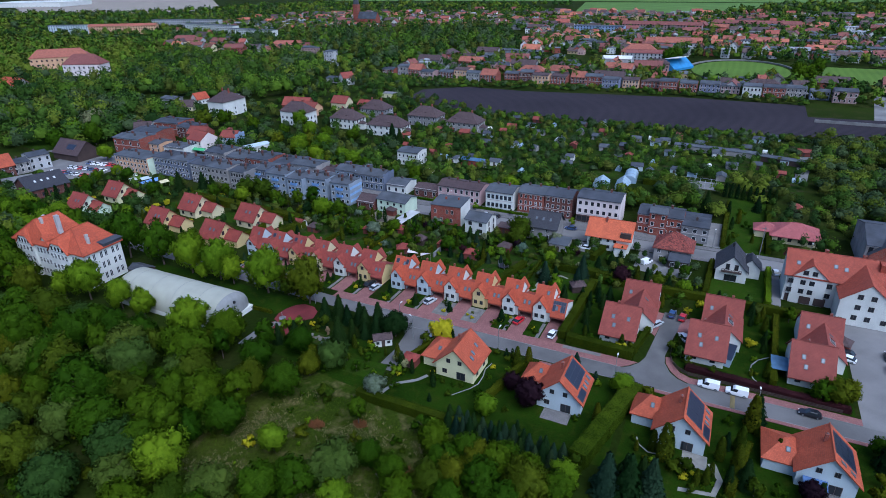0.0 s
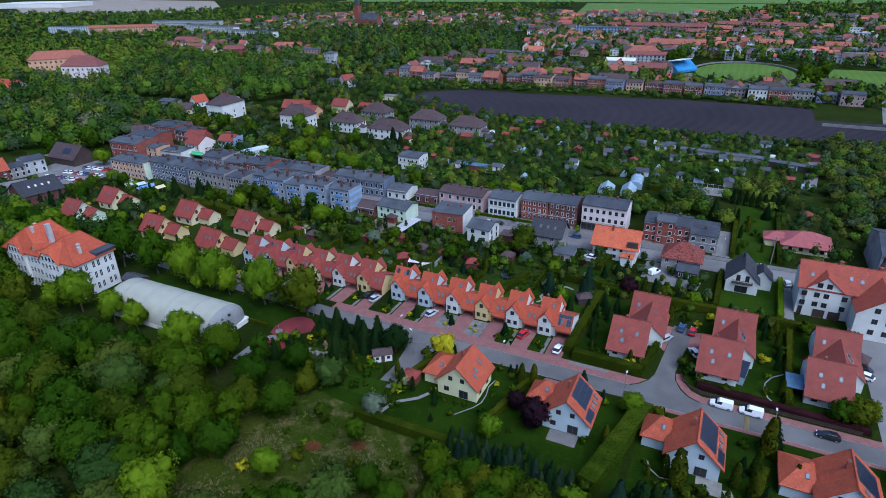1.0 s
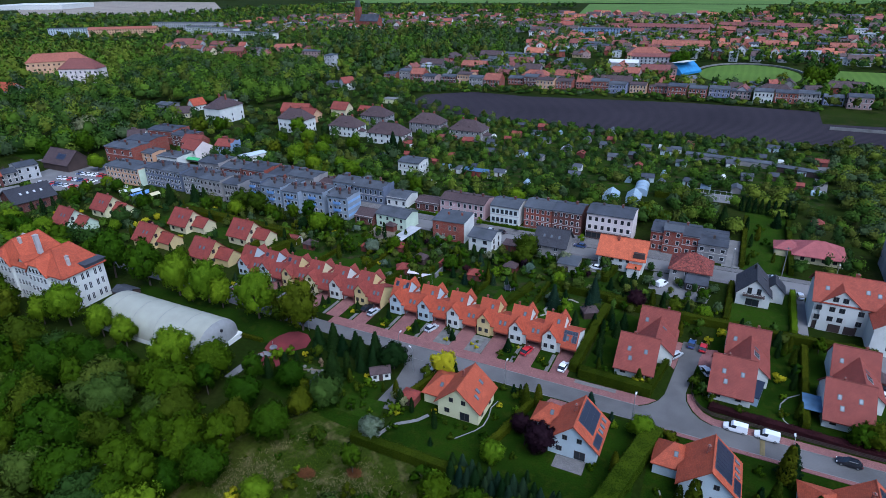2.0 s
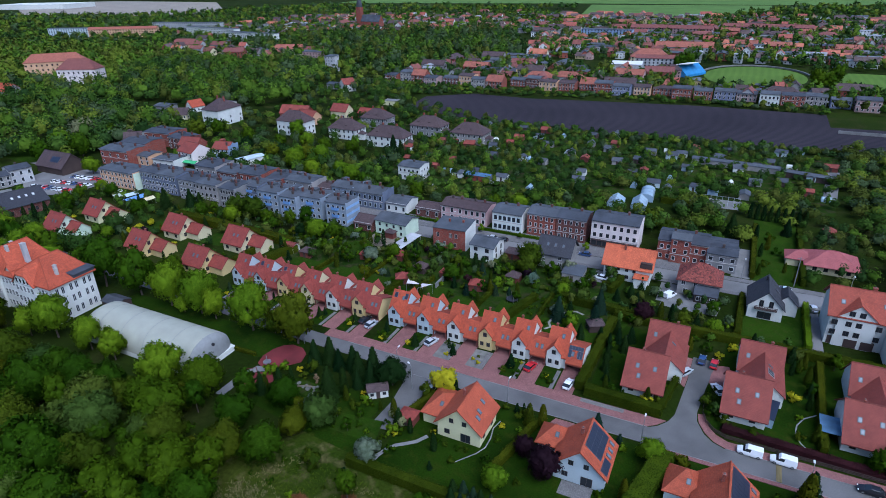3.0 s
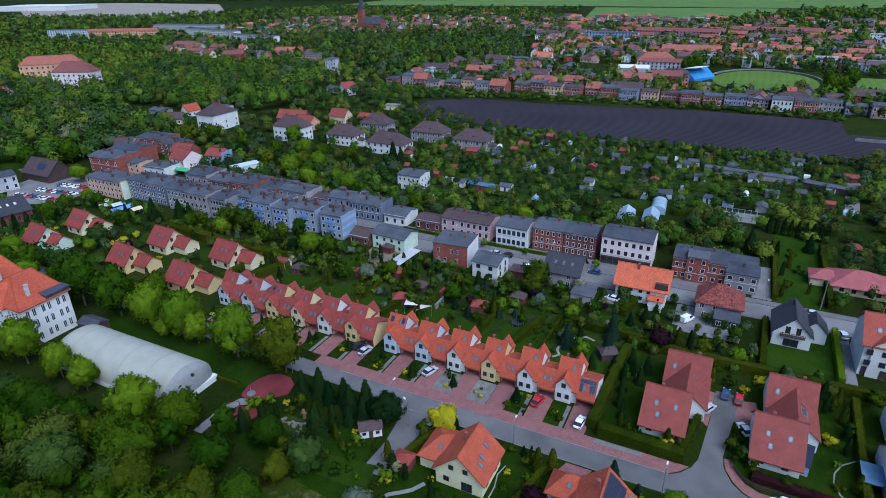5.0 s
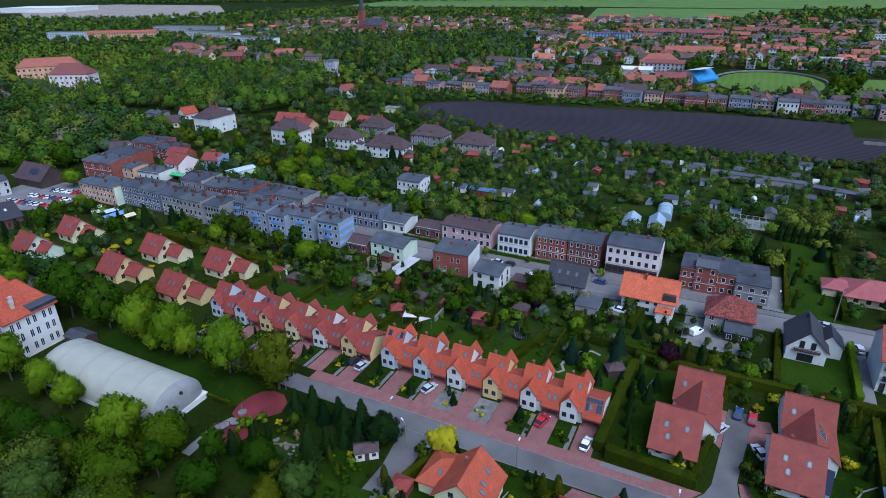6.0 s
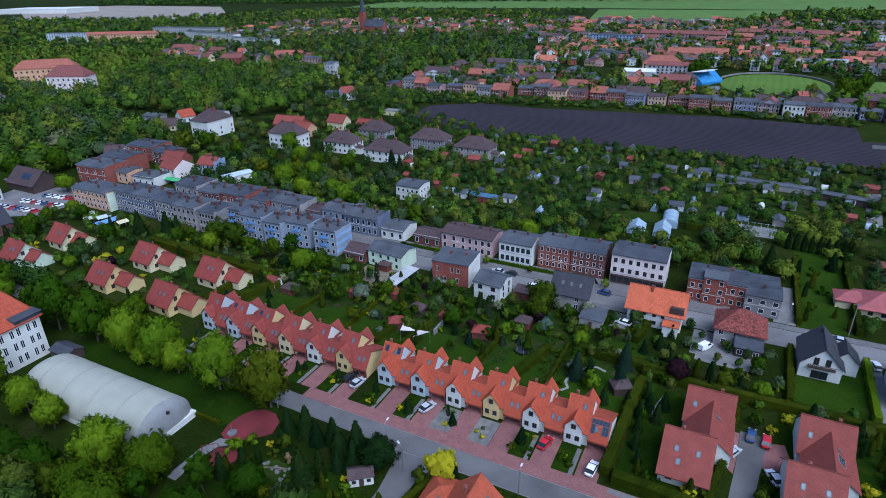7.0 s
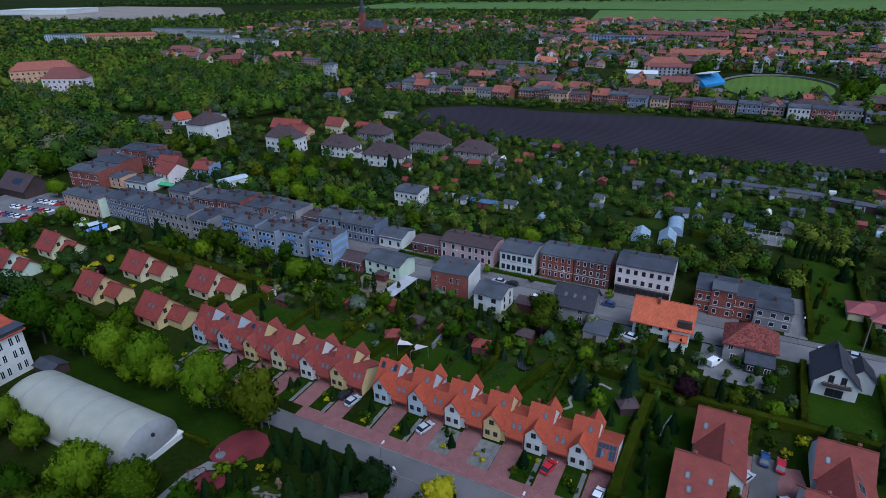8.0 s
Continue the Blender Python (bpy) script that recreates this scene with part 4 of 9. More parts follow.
def terraced_house(u, wall_mat, roof_mat, wall_word, roof_word, panels=(), last=False):
    """A tall narrow bay with a front gable, and a lower bay over a carport at its side."""
    ob = thing("terraced_house", f"{wall_word} terraced house with {roof_word} roofs and a front gable", "house", pose(u, 138.6, 0), "terraced houses")
    bm = bmesh.new()
    prism(bm, [(-4.2, 0), (4.6, 0), (4.6, 3.6), (0, 8.6), (-4.2, 3.6)], -2.5, 2.5, "x")
    bmesh.ops.recalc_face_normals(bm, faces=bm.faces)
    part("wall", mesh_of("wall", bm, wall_mat), ob)
    bm = bmesh.new()
    prism(bm, [(-1.2, 0), (4.4, 0), (4.4, 3.0), (-1.2, 5.55)], 2.5, 6.5, "x")
    bmesh.ops.recalc_face_normals(bm, faces=bm.faces)
    part("side_wall", mesh_of("side_wall", bm, wall_mat), ob)
    bm = bmesh.new()
    k = 5.0 / 4.2
    slab(bm, [(-2.65, -4.7, 3.6 - 0.5 * k + 0.25), (2.6, -4.7, 3.6 - 0.5 * k + 0.25), (2.6, 0, 8.85), (-2.65, 0, 8.85)], 0.22)
    slab(bm, [(-2.65, 5.0, 3.4), (-2.65, 0, 8.85), (2.6, 0, 8.85), (2.6, 5.0, 3.4)], 0.22)
    part("roof", mesh_of("roof", bm, roof_mat), ob)
    bm = bmesh.new()
    slab(bm, [(2.61, -5.3, 2.54), (6.65, -5.3, 2.54), (6.65, -2.2, 6.23), (2.61, -2.2, 6.23)], 0.22)
    slab(bm, [(2.61, 4.9, 3.0), (2.61, -2.2, 6.23), (6.65, -2.2, 6.23), (6.65, 4.9, 3.0)], 0.22)
    part("carport_roof", mesh_of("carport_roof", bm, roof_mat), ob)
    gable_bit(ob, "front_gable", -0.4, -4.9, -1.2, 1.75, 4.5, 6.6, wall_mat, roof_mat)
    gable_bit(ob, "back_gable", 0.9, 1.0, 5.0, 1.5, 5.2, 7.5, wall_mat, roof_mat)
    for x in (2.75, 6.4):
        bm = bmesh.new()
        solid(bm, (x - 0.1, -5.0, 0), (x + 0.1, -4.8, 2.75))
        part("post", mesh_of("post", bm, M_TIMBER), ob)
    bm = bmesh.new()
    solid(bm, (3.1, -1.28, 0.05), (5.9, -1.2, 2.2))
    part("garage_door", mesh_of("garage_door", bm, M_TIMBERDARK), ob)
    bm = bmesh.new()
    solid(bm, (2.62, -5.28, 2.05), (6.6, -5.18, 2.34))
    part("fascia", mesh_of("fascia", bm, M_TIMBER), ob)
    windows(ob, 5, 9.8, "S", [(-0.4, 3.9)], 1.0, 1.2, M_FRAMEDARK)
    windows(ob, 5, 9.8, "S", [(-1.25, 1.1), (0.5, 1.1)], 0.95, 1.2, M_FRAMEDARK)
    pitch = math.degrees(math.atan(k))
    on_slope("skylight", ob, 0.9, -1.35, 8.85 - 1.35 * k, 0.75, 1.2, pitch, 0, M_SASH, M_SKYLIGHT)
    for x in (4.0, 5.3):
        on_slope("skylight", ob, x, -3.7, 8.85 - 3.7 * k, 0.7, 1.2, pitch, 0, M_SASH, M_SKYLIGHT)
    if last:
        bm = bmesh.new()
        prism(bm, [(-4.7, 0), (-1.2, 0), (-1.2, 5.6), (-2.2, 5.95), (-4.7, 3.0)], 6.32, 6.5, "x")
        bmesh.ops.recalc_face_normals(bm, faces=bm.faces)
        part("end_wall", mesh_of("end_wall", bm, wall_mat), ob)
    for x, y, w, d, c in panels:
        on_slope("solar_array", ob, x, y, 8.87 + y * k, w, d, pitch, 0, M_PANELFRAME, M_PANEL, cells=c)
    chimney(ob, -1.2, 0.3, 8.5, 0.9, 0.45, M_BRICK)
    return ob


ROW_RIGHT = [(-82.4, M_PALEBLUE, "pale blue"), (-73.4, M_PALEBLUE, "pale blue"), (-64.4, M_WHITE, "white"), (-55.4, M_YELLOW, "yellow"), (-46.4, M_WHITE, "white"), (-37.4, M_WHITE, "white")]
ROW_LEFT = [(-139.4, M_PALEBLUE, "pale blue"), (-130.4, M_PALEBLUE, "pale blue"), (-121.4, M_YELLOW, "yellow"), (-112.4, M_CREAM, "cream"), (-103.4, M_WHITE, "white"), (-94.4, M_YELLOW, "yellow")]
for i, (u, wm, word) in enumerate(ROW_RIGHT):
    pan = [(4.6, -2.75, 3.5, 1.0, (5, 1)), (5.75, -3.7, 1.2, 1.9, (2, 1)), (3.3, -3.7, 0.8, 1.9, (1, 1))] if i == 5 else ([(-1.5, -1.0, 1.0, 1.5, (1, 1)), (1.7, -1.0, 0.9, 1.6, (1, 1))] if i == 0 else ())
    terraced_house(u, wm, M_ROOF_ROW, word, "bright orange", pan, i == 5)
for i, (u, wm, word) in enumerate(ROW_LEFT):
    terraced_house(u, wm, M_ROOF_ROWRED, word, "dark red", [(-1.4, -1.1, 1.1, 1.3, (1, 1))] if i in (1, 2) else (), i == 5)
for i, u in enumerate([r[0] for r in ROW_LEFT + ROW_RIGHT]):
    patch("driveway", rect(u + 2.3, 125.2, u + 6.6, 136.6), 0.08, M_PAVERED, "red concrete-block driveway under a carport", "driveway")
    patch("front_garden", rect(u - 2.4, 125.2, u + 2.2, 133.0), 0.07, M_STONES if i in (9, 8) else M_LAWN, "small front garden of grass and shrubs" if i not in (8, 9) else "front garden of pale gravel", "garden")
    patch("garden_path", rect(u + 1.0, 125.25, u + 1.9, 132.9), 0.09, M_PAVEGREY, "narrow grey paved garden path", "path")

# ---- detached orange-roofed houses south of the street ----
def gable_house(u, v, wall_mat, wall_word, panels, wing, lights):
    """A steep-roofed house with its gable to the gardens, and a hipped garage wing at its side."""
    ob = thing("detached_house", f"{wall_word} detached house with a steep orange tiled roof", "house", pose(u, v, 0))
    part("wall", walls_mesh(9.6, 9.0, 3.9, 8.3, "gable", "y", (wall_mat,)), ob)
    part("roof", roof_mesh(9.6, 9.0, 3.9, 8.3, "gable", "y", 0.7, 0.25, (M_ROOF_ORANGE,)), ob)
    windows(ob, 9.6, 9.0, "S", [(-1.6, 4.2), (1.3, 4.2)], 1.0, 1.15, M_FRAMEDARK)
    windows(ob, 9.6, 9.0, "S", [(-2.6, 1.1)], 1.2, 1.2, M_FRAMEDARK)
    windows(ob, 9.6, 9.0, "S", [(1.6, 0.15)], 2.2, 2.1, M_FRAMEDARK)
    windows(ob, 9.6, 9.0, "E", [(-2.2, 1.0), (2.0, 1.0)], 1.1, 1.2, M_FRAMEDARK)
    k = 4.4 / 4.8
    p = math.degrees(math.atan(k))
    for y, d, w, dd, c in panels:
        on_slope("solar_array", ob, d, y, 8.6 - d * k, w, dd, p, 90, M_PANELFRAME, M_PANEL, cells=c)
    for y, d in lights:
        on_slope("skylight", ob, d, y, 8.55 - d * k, 0.8, 1.3, p, 90, M_SASH, M_SKYLIGHT)
    chimney(ob, -0.9, 0.6, 7.9, 1.3, 0.55, M_BRICK)
    x0, y0, x1, y1, e, r = wing
    g = part("garage_wall", walls_mesh(x1 - x0, y1 - y0, e, r, "hip", "x", (wall_mat,)), ob, pose((x0 + x1) / 2, (y0 + y1) / 2, 0))
    part("garage_roof", roof_mesh(x1 - x0, y1 - y0, e, r, "hip", "x", 0.5, 0.2, (M_ROOF_ORANGE,)), ob, pose((x0 + x1) / 2, (y0 + y1) / 2, 0))
    on_slope("skylight", ob, (x0 + x1) / 2 + 0.6, (y0 + y1) / 2 - (y1 - y0) / 4, (e + r) / 2 + 0.25, 0.8, 1.1, math.degrees(math.atan((r - e) / ((y1 - y0) / 2))), 0, M_SASH, M_SKYLIGHT)
    return ob


gable_house(-48.2, 105.6, M_PALEYELLOW, "pale yellow", [], (-9.4, -2.2, -3.6, 6.4, 2.9, 5.2), [(-2.2, 3.4), (-0.6, 3.0), (2.2, 2.6)])
gable_house(-23.0, 104.8, M_PALEBLUE, "pale blue-white", [(0.9, 1.9, 7.0, 4.2, (7, 3)), (-2.6, 4.5, 3.6, 1.7, (4, 1))], (-9.6, 0.5, -3.6, 6.0, 3.0, 5.6), [(0.4, 4.4), (2.0, 4.4), (3.8, 4.3)])
gable_house(1.8, 103.8, M_PALEBLUE, "pale blue-white", [(0.5, 2.0, 8.0, 4.3, (8, 3)), (-2.6, 4.6, 3.6, 1.7, (4, 1))], (-9.8, -0.5, -3.6, 6.0, 3.0, 5.8), [(0.2, 4.5), (1.8, 4.5), (3.8, 4.4)])
gable_house(27.0, 103.4, M_PALEBLUE, "pale blue-white", [(0.6, 2.4, 6.2, 5.4, (5, 3))], (-10.2, -2.5, -3.6, 5.8, 2.9, 5.2), [(-3.6, 3.6), (-3.6, 1.8)])

# ---- red-roofed double houses north of the street ----
def double_house(u, v, wall_mat, glazed=False):
    """Two blocks set one behind the other and joined by a cross gable."""
    ob = thing("double_house", "white double house with dusky red tiled roofs", "house", pose(u, v, 0), "double houses")
    part("front_wall", walls_mesh(8.6, 12.4, 3.2, 8.2, "gable", "x", (wall_mat,)), ob, pose(-1.3, -7.6, 0))
    part("front_roof", roof_mesh(8.6, 12.4, 3.2, 8.2, "gable", "x", 1.1, 0.22, (M_ROOF_RED,), 0.4), ob, pose(-1.3, -7.6, 0))
    part("back_wall", walls_mesh(9.0, 9.6, 3.4, 8.2, "gable", "x", (wall_mat,)), ob, pose(1.4, 7.2, 0))
    part("back_roof", roof_mesh(9.0, 9.6, 3.4, 8.2, "gable", "x", 0.6, 0.22, (M_ROOF_RED,), 0.3), ob, pose(1.4, 7.2, 0))
    gable_bit(ob, "link", 1.9, -5.0, 7.0, 4.4, 3.2, 6.9, wall_mat, M_ROOF_RED)
    k = 5.0 / 6.2
    p = math.degrees(math.atan(k))
    for x, y in ((-3.2, -10.6), (0.6, -10.6), (-2.6, -12.4)):
        on_slope("skylight", ob, x, y, 8.42 + (y + 7.6) * k, 0.85, 1.2, p, 0, M_SASH, M_SKYLIGHT)
    k2 = 4.8 / 4.8
    on_slope("skylight", ob, -1.4, 4.6, 8.42 - 2.6 * k2, 0.85, 1.2, 45, 0, M_SASH, M_SKYLIGHT)
    pk = 3.7 / 4.4
    on_slope("skylight", ob, 3.2, 1.8, 7.1 - 1.3 * pk, 0.6, 1.3, math.degrees(math.atan(pk)), 90, M_SASH, M_SKYLIGHT)
    if glazed:
        on_slope("skylight", ob, 3.3, -0.8, 7.1 - 1.4 * pk, 2.2, 1.8, math.degrees(math.atan(pk)), 90, M_METAL, M_GLASS, cells=(3, 1))
    windows(ob, 8.6, 12.4, "S", [(-2.4, 1.0), (1.8, 1.0)], 1.2, 1.3, M_FRAMEDARK, off=(-1.3, -7.6))
    windows(ob, 8.6, 12.4, "E", [(-3.0, 1.0), (2.4, 1.0), (0.0, 4.2)], 1.1, 1.3, M_FRAMEDARK, off=(-1.3, -7.6))
    windows(ob, 9.0, 9.6, "E", [(-2.0, 1.0), (2.0, 1.0), (0.0, 4.4)], 1.1, 1.3, M_FRAMEDARK, off=(1.4, 7.2))
    chimney(ob, -2.6, -7.4, 7.8, 1.0, 0.5, M_BRICK)
    chimney(ob, 3.2, 7.6, 7.8, 1.0, 0.5, M_BRICK)
    return ob


double_house(-15.2, 145.2, M_WHITE)
double_house(5.6, 145.0, M_WHITE, True)
double_house(27.8, 145.2, M_WHITE, True)

# ---- dark-roofed house, apartments, houses about the main street ----
ob = house("white house with steep black roofs and a wooden balcony", 8.2, 184.6, 8.6, 11, 4.0, 8.4, "gable", "y", M_WHITE, M_ROOF_DARK, name="detached_house")
windows(ob, 8.6, 11, "S", [(-1.2, 3.9), (1.2, 3.9)], 1.1, 1.9, M_FRAMEDARK)
windows(ob, 8.6, 11, "S", [(0, 0.2)], 3.4, 2.1, M_FRAMEDARK)
bm = bmesh.new()
solid(bm, (-2.8, -6.7, 3.4), (2.8, -5.5, 3.55))
for i in range(15):
    solid(bm, (-2.8 + i * 0.39, -6.68, 3.55), (-2.7 + i * 0.39, -6.62, 4.4))
solid(bm, (-2.8, -6.72, 4.4), (2.8, -6.58, 4.48))
part("balcony", mesh_of("balcony", bm, M_TIMBERDARK), ob)
gable_bit(ob, "side_gable", 5.2, -1.0, 5.0, 2.8, 3.4, 6.2, M_WHITE, M_ROOF_DARK)
chimney(ob, -0.4, 3.0, 7.8, 1.4, 0.6, M_DARKMETAL)
on_slope("skylight", ob, 2.6, 1.0, 6.15, 0.8, 1.3, 45, 90, M_SASH, M_SKYLIGHT)

ob = thing("apartment_building", "large white apartment building with red tiled roofs and dormer gables", "building", pose(37.0, 180, 0))
part("wall", walls_mesh(30, 13, 8.6, 13.4, "gable", "x", (M_WHITE,)), ob, pose(0, 0, 0))
part("roof", roof_mesh(30, 13, 8.6, 13.4, "gable", "x", 0.7, 0.25, (M_ROOF_APART,)), ob)
gable_bit(ob, "dormer_gable", -9.2, -7.0, 1.0, 4.2, 8.6, 12.2, M_WHITE, M_ROOF_APART)
gable_bit(ob, "wing", 3.4, -14.4, 1.0, 6.0, 7.4, 12.4, M_WHITE, M_ROOF_APART)
gable_bit(ob, "dormer_gable", 12.0, -7.0, 1.0, 3.6, 8.6, 12.0, M_WHITE, M_ROOF_APART)
windows(ob, 30, 14.0, "S", [(-10.6, 9.0), (-8.4, 9.0), (-10.8, 6.0), (-8.6, 6.0), (-10.8, 3.2), (-8.6, 3.2), (-13.8, 6.0), (-13.8, 3.2), (-4.4, 6.0), (-4.4, 3.0)], 1.3, 1.4, M_FRAMEDARK)
windows(ob, 30, 28.8, "S", [(1.6, 8.0), (4.6, 8.0), (1.6, 4.9), (4.6, 4.9), (1.4, 1.8), (4.4, 1.8), (8.0, 1.6)], 1.3, 1.4, M_FRAMEDARK)
windows(ob, 30, 13, "S", [(11, 8.7), (13, 8.7), (11, 5.6), (13, 5.6)], 1.3, 1.4, M_FRAMEDARK, off=(0, -0.5))
# Dark sheets stand in for the shade inside the open garages.
for i in range(3):
    bm = bmesh.new()
    solid(bm, (-14.4 + i * 3.6, -6.6 if i == 0 else -7.08, 0.1), (-11.6 + i * 3.6, -6.4, 2.4))
    part("garage_door", mesh_of("garage_door", bm, M_TIMBERDARK), ob)
for x in (-6, 3, 11):
    chimney(ob, x, 0.4, 12.8, 1.5, 0.9, M_BRICK)
bm = bmesh.new()
solid(bm, (6.6, -3.0, 9.5), (10.4, 0.5, 13.6))
part("roof_terrace", mesh_of("roof_terrace", bm, M_ROOF_APART), ob)
for x, y in ((-12.5, -3.6), (-3.5, -3.2), (-1.0, -3.6)):
    on_slope("skylight", ob, x, y, 13.65 + y * 4.8 / 6.5, 1.0, 1.3, 36, 0, M_SASH, M_SKYLIGHT)

ob = house("white two-storey house with a bright orange tiled roof", -30.2, 190.8, 14.0, 9.4, 5.3, 9.6, "gable", "x", M_WHITE, M_ROOF_SCHOOL, oh=0.8)
windows(ob, 14.0, 9.4, "S", [(-5.4, 3.2), (-2.6, 3.3), (0.0, 3.3), (2.2, 3.3), (-2.2, 0.9), (0.2, 0.9), (2.4, 0.9)], 0.95, 1.2, M_FRAMEDARK)
windows(ob, 14.0, 9.4, "E", [(-2, 3.2), (1.8, 3.2), (0, 6.0)], 1.1, 1.3, M_FRAMEDARK)
chimney(ob, -1.6, -0.8, 8.6, 1.9, 0.6, M_BRICK)
bm = bmesh.new()
solid(bm, (3.8, -4.4, 5.6), (7.2, -1.6, 6.9))
part("roof_terrace", mesh_of("roof_terrace", bm, M_TIMBERDARK), ob)
bm = bmesh.new()
solid(bm, (3.7, -5.0, 5.5), (7.3, -4.9, 6.5))
part("parapet", mesh_of("parapet", bm, M_TIMBERDARK), ob)
part("annex_roof", roof_mesh(4, 3.6, 3.2, 3.2, "flat", "x", 0.2, 0.2, (M_ROOF_SCHOOL,)), ob, pose(4.6, -6.4, 0))
part("annex_wall", walls_mesh(3.8, 3.4, 3.1, 3.1, "flat", "x", (M_WHITE,)), ob, pose(4.6, -6.4, 0))

ob = house("grey rendered house with a mottled red hipped roof", -9.4, 189.4, 11.4, 9.4, 5.2, 8.9, "hip", "x", M_STONE, M_ROOF_MOTTLE, oh=0.6)
windows(ob, 11.4, 9.4, "S", [(-4.2, 3.2), (-0.8, 3.3), (-3.4, 0.8)], 1.2, 1.4)
windows(ob, 11.4, 9.4, "E", [(-2.4, 3.2), (2, 3.2), (1, 0.8)], 1.1, 1.3)
part("porch_roof", roof_mesh(6.2, 4.2, 4.2, 2.7, "mono", "x", 0.2, 0.15, (M_ROOF_SLATE,)), ob, pose(2.4, -6.4, 0) @ pose(0, 0, 0, 0, 0, 180))
part("porch", walls_mesh(5.8, 3.8, 2.6, 2.6, "flat", "x", (M_TIMBERDARK,)), ob, pose(2.4, -6.4, 0))
windows(ob, 11.4, 16.7, "S", [(0.6, 0.8), (2.4, 0.8), (4.2, 0.8)], 1.3, 1.4)

ob = house("grey rendered house with a steep dark roof", -53.4, 190.2, 10.5, 9.5, 5.2, 9.2, "gable", "x", M_STONE, M_ROOF_DARK, oh=0.7)
windows(ob, 10.5, 9.5, "S", [(-3.4, 3.2), (2.2, 3.2), (2.2, 0.9), (-3.4, 0.6)], 1.2, 1.5)
for x in (-2.5, 0, 2.6):
    on_slope("skylight", ob, x, -2.6, 9.6 - 2.6 * 4 / 4.75, 0.8, 1.2, 40, 0, M_SASH, M_SKYLIGHT)
windows(ob, 10.5, 9.5, "E", [(0, 6.0)], 1.0, 1.5)

ob = house("small white house with a low grey roof", -76.4, 185.2, 8.6, 8.4, 5.3, 6.9, "gable", "x", M_WHITE, M_ROOF_GREY, oh=0.4, yaw=-4)
windows(ob, 8.6, 8.4, "S", [(-2.2, 3.3), (2.0, 3.3), (-2.0, 0.8), (2.0, 0.8)], 1.4, 1.4, M_FRAMEDARK)
windows(ob, 8.6, 8.4, "E", [(-2.0, 3.2), (1.8, 3.2), (-1.8, 0.9), (1.8, 0.9)], 0.9, 1.7, M_FRAMEDARK)

ob = house("old red brick house with a flat grey roof", -91.0, 190.0, 12, 10, 7.4, 7.9, "mono", "x", M_BRICK, M_ROOF_GREY, oh=0.2, yaw=4)
windows(ob, 12, 10, "S", [(-4.2, 4.2), (0.6, 4.3), (2.6, 4.3), (-4.2, 1.0), (-1.8, 1.0), (2.2, 0.9)], 1.0, 1.7, M_PLASTER)
chimney(ob, -2, 1, 7.4, 1.3, 0.6, M_BRICK); chimney(ob, 3, 1.5, 7.4, 1.3, 0.6, M_BRICK)
part("party_wall", walls_mesh(0.3, 10, 7.6, 7.6, "flat", "x", (M_WHITE,)), ob, pose(6.16, 0, 0))

ob = house("pale mint-green house with a grey roof", -115.2, 191.0, 13.4, 8.8, 5.2, 6.7, "gable", "x", M_MINT, M_ROOF_GREY, oh=0.4, yaw=-4)
windows(ob, 13.4, 8.8, "S", grid(13.4, 4, (3.3, 0.9), 2.0), 0.9, 1.2, M_FRAMEDARK)
part("porch", walls_mesh(3.6, 2.4, 2.4, 2.4, "flat", "x", (M_TIMBER,)), ob, pose(1.0, -5.8, 0))
part("porch_roof", roof_mesh(4, 2.8, 2.4, 3.4, "hip", "x", 0.2, 0.15, (M_ROOF_BROWN,)), ob, pose(1.0, -5.8, 0))


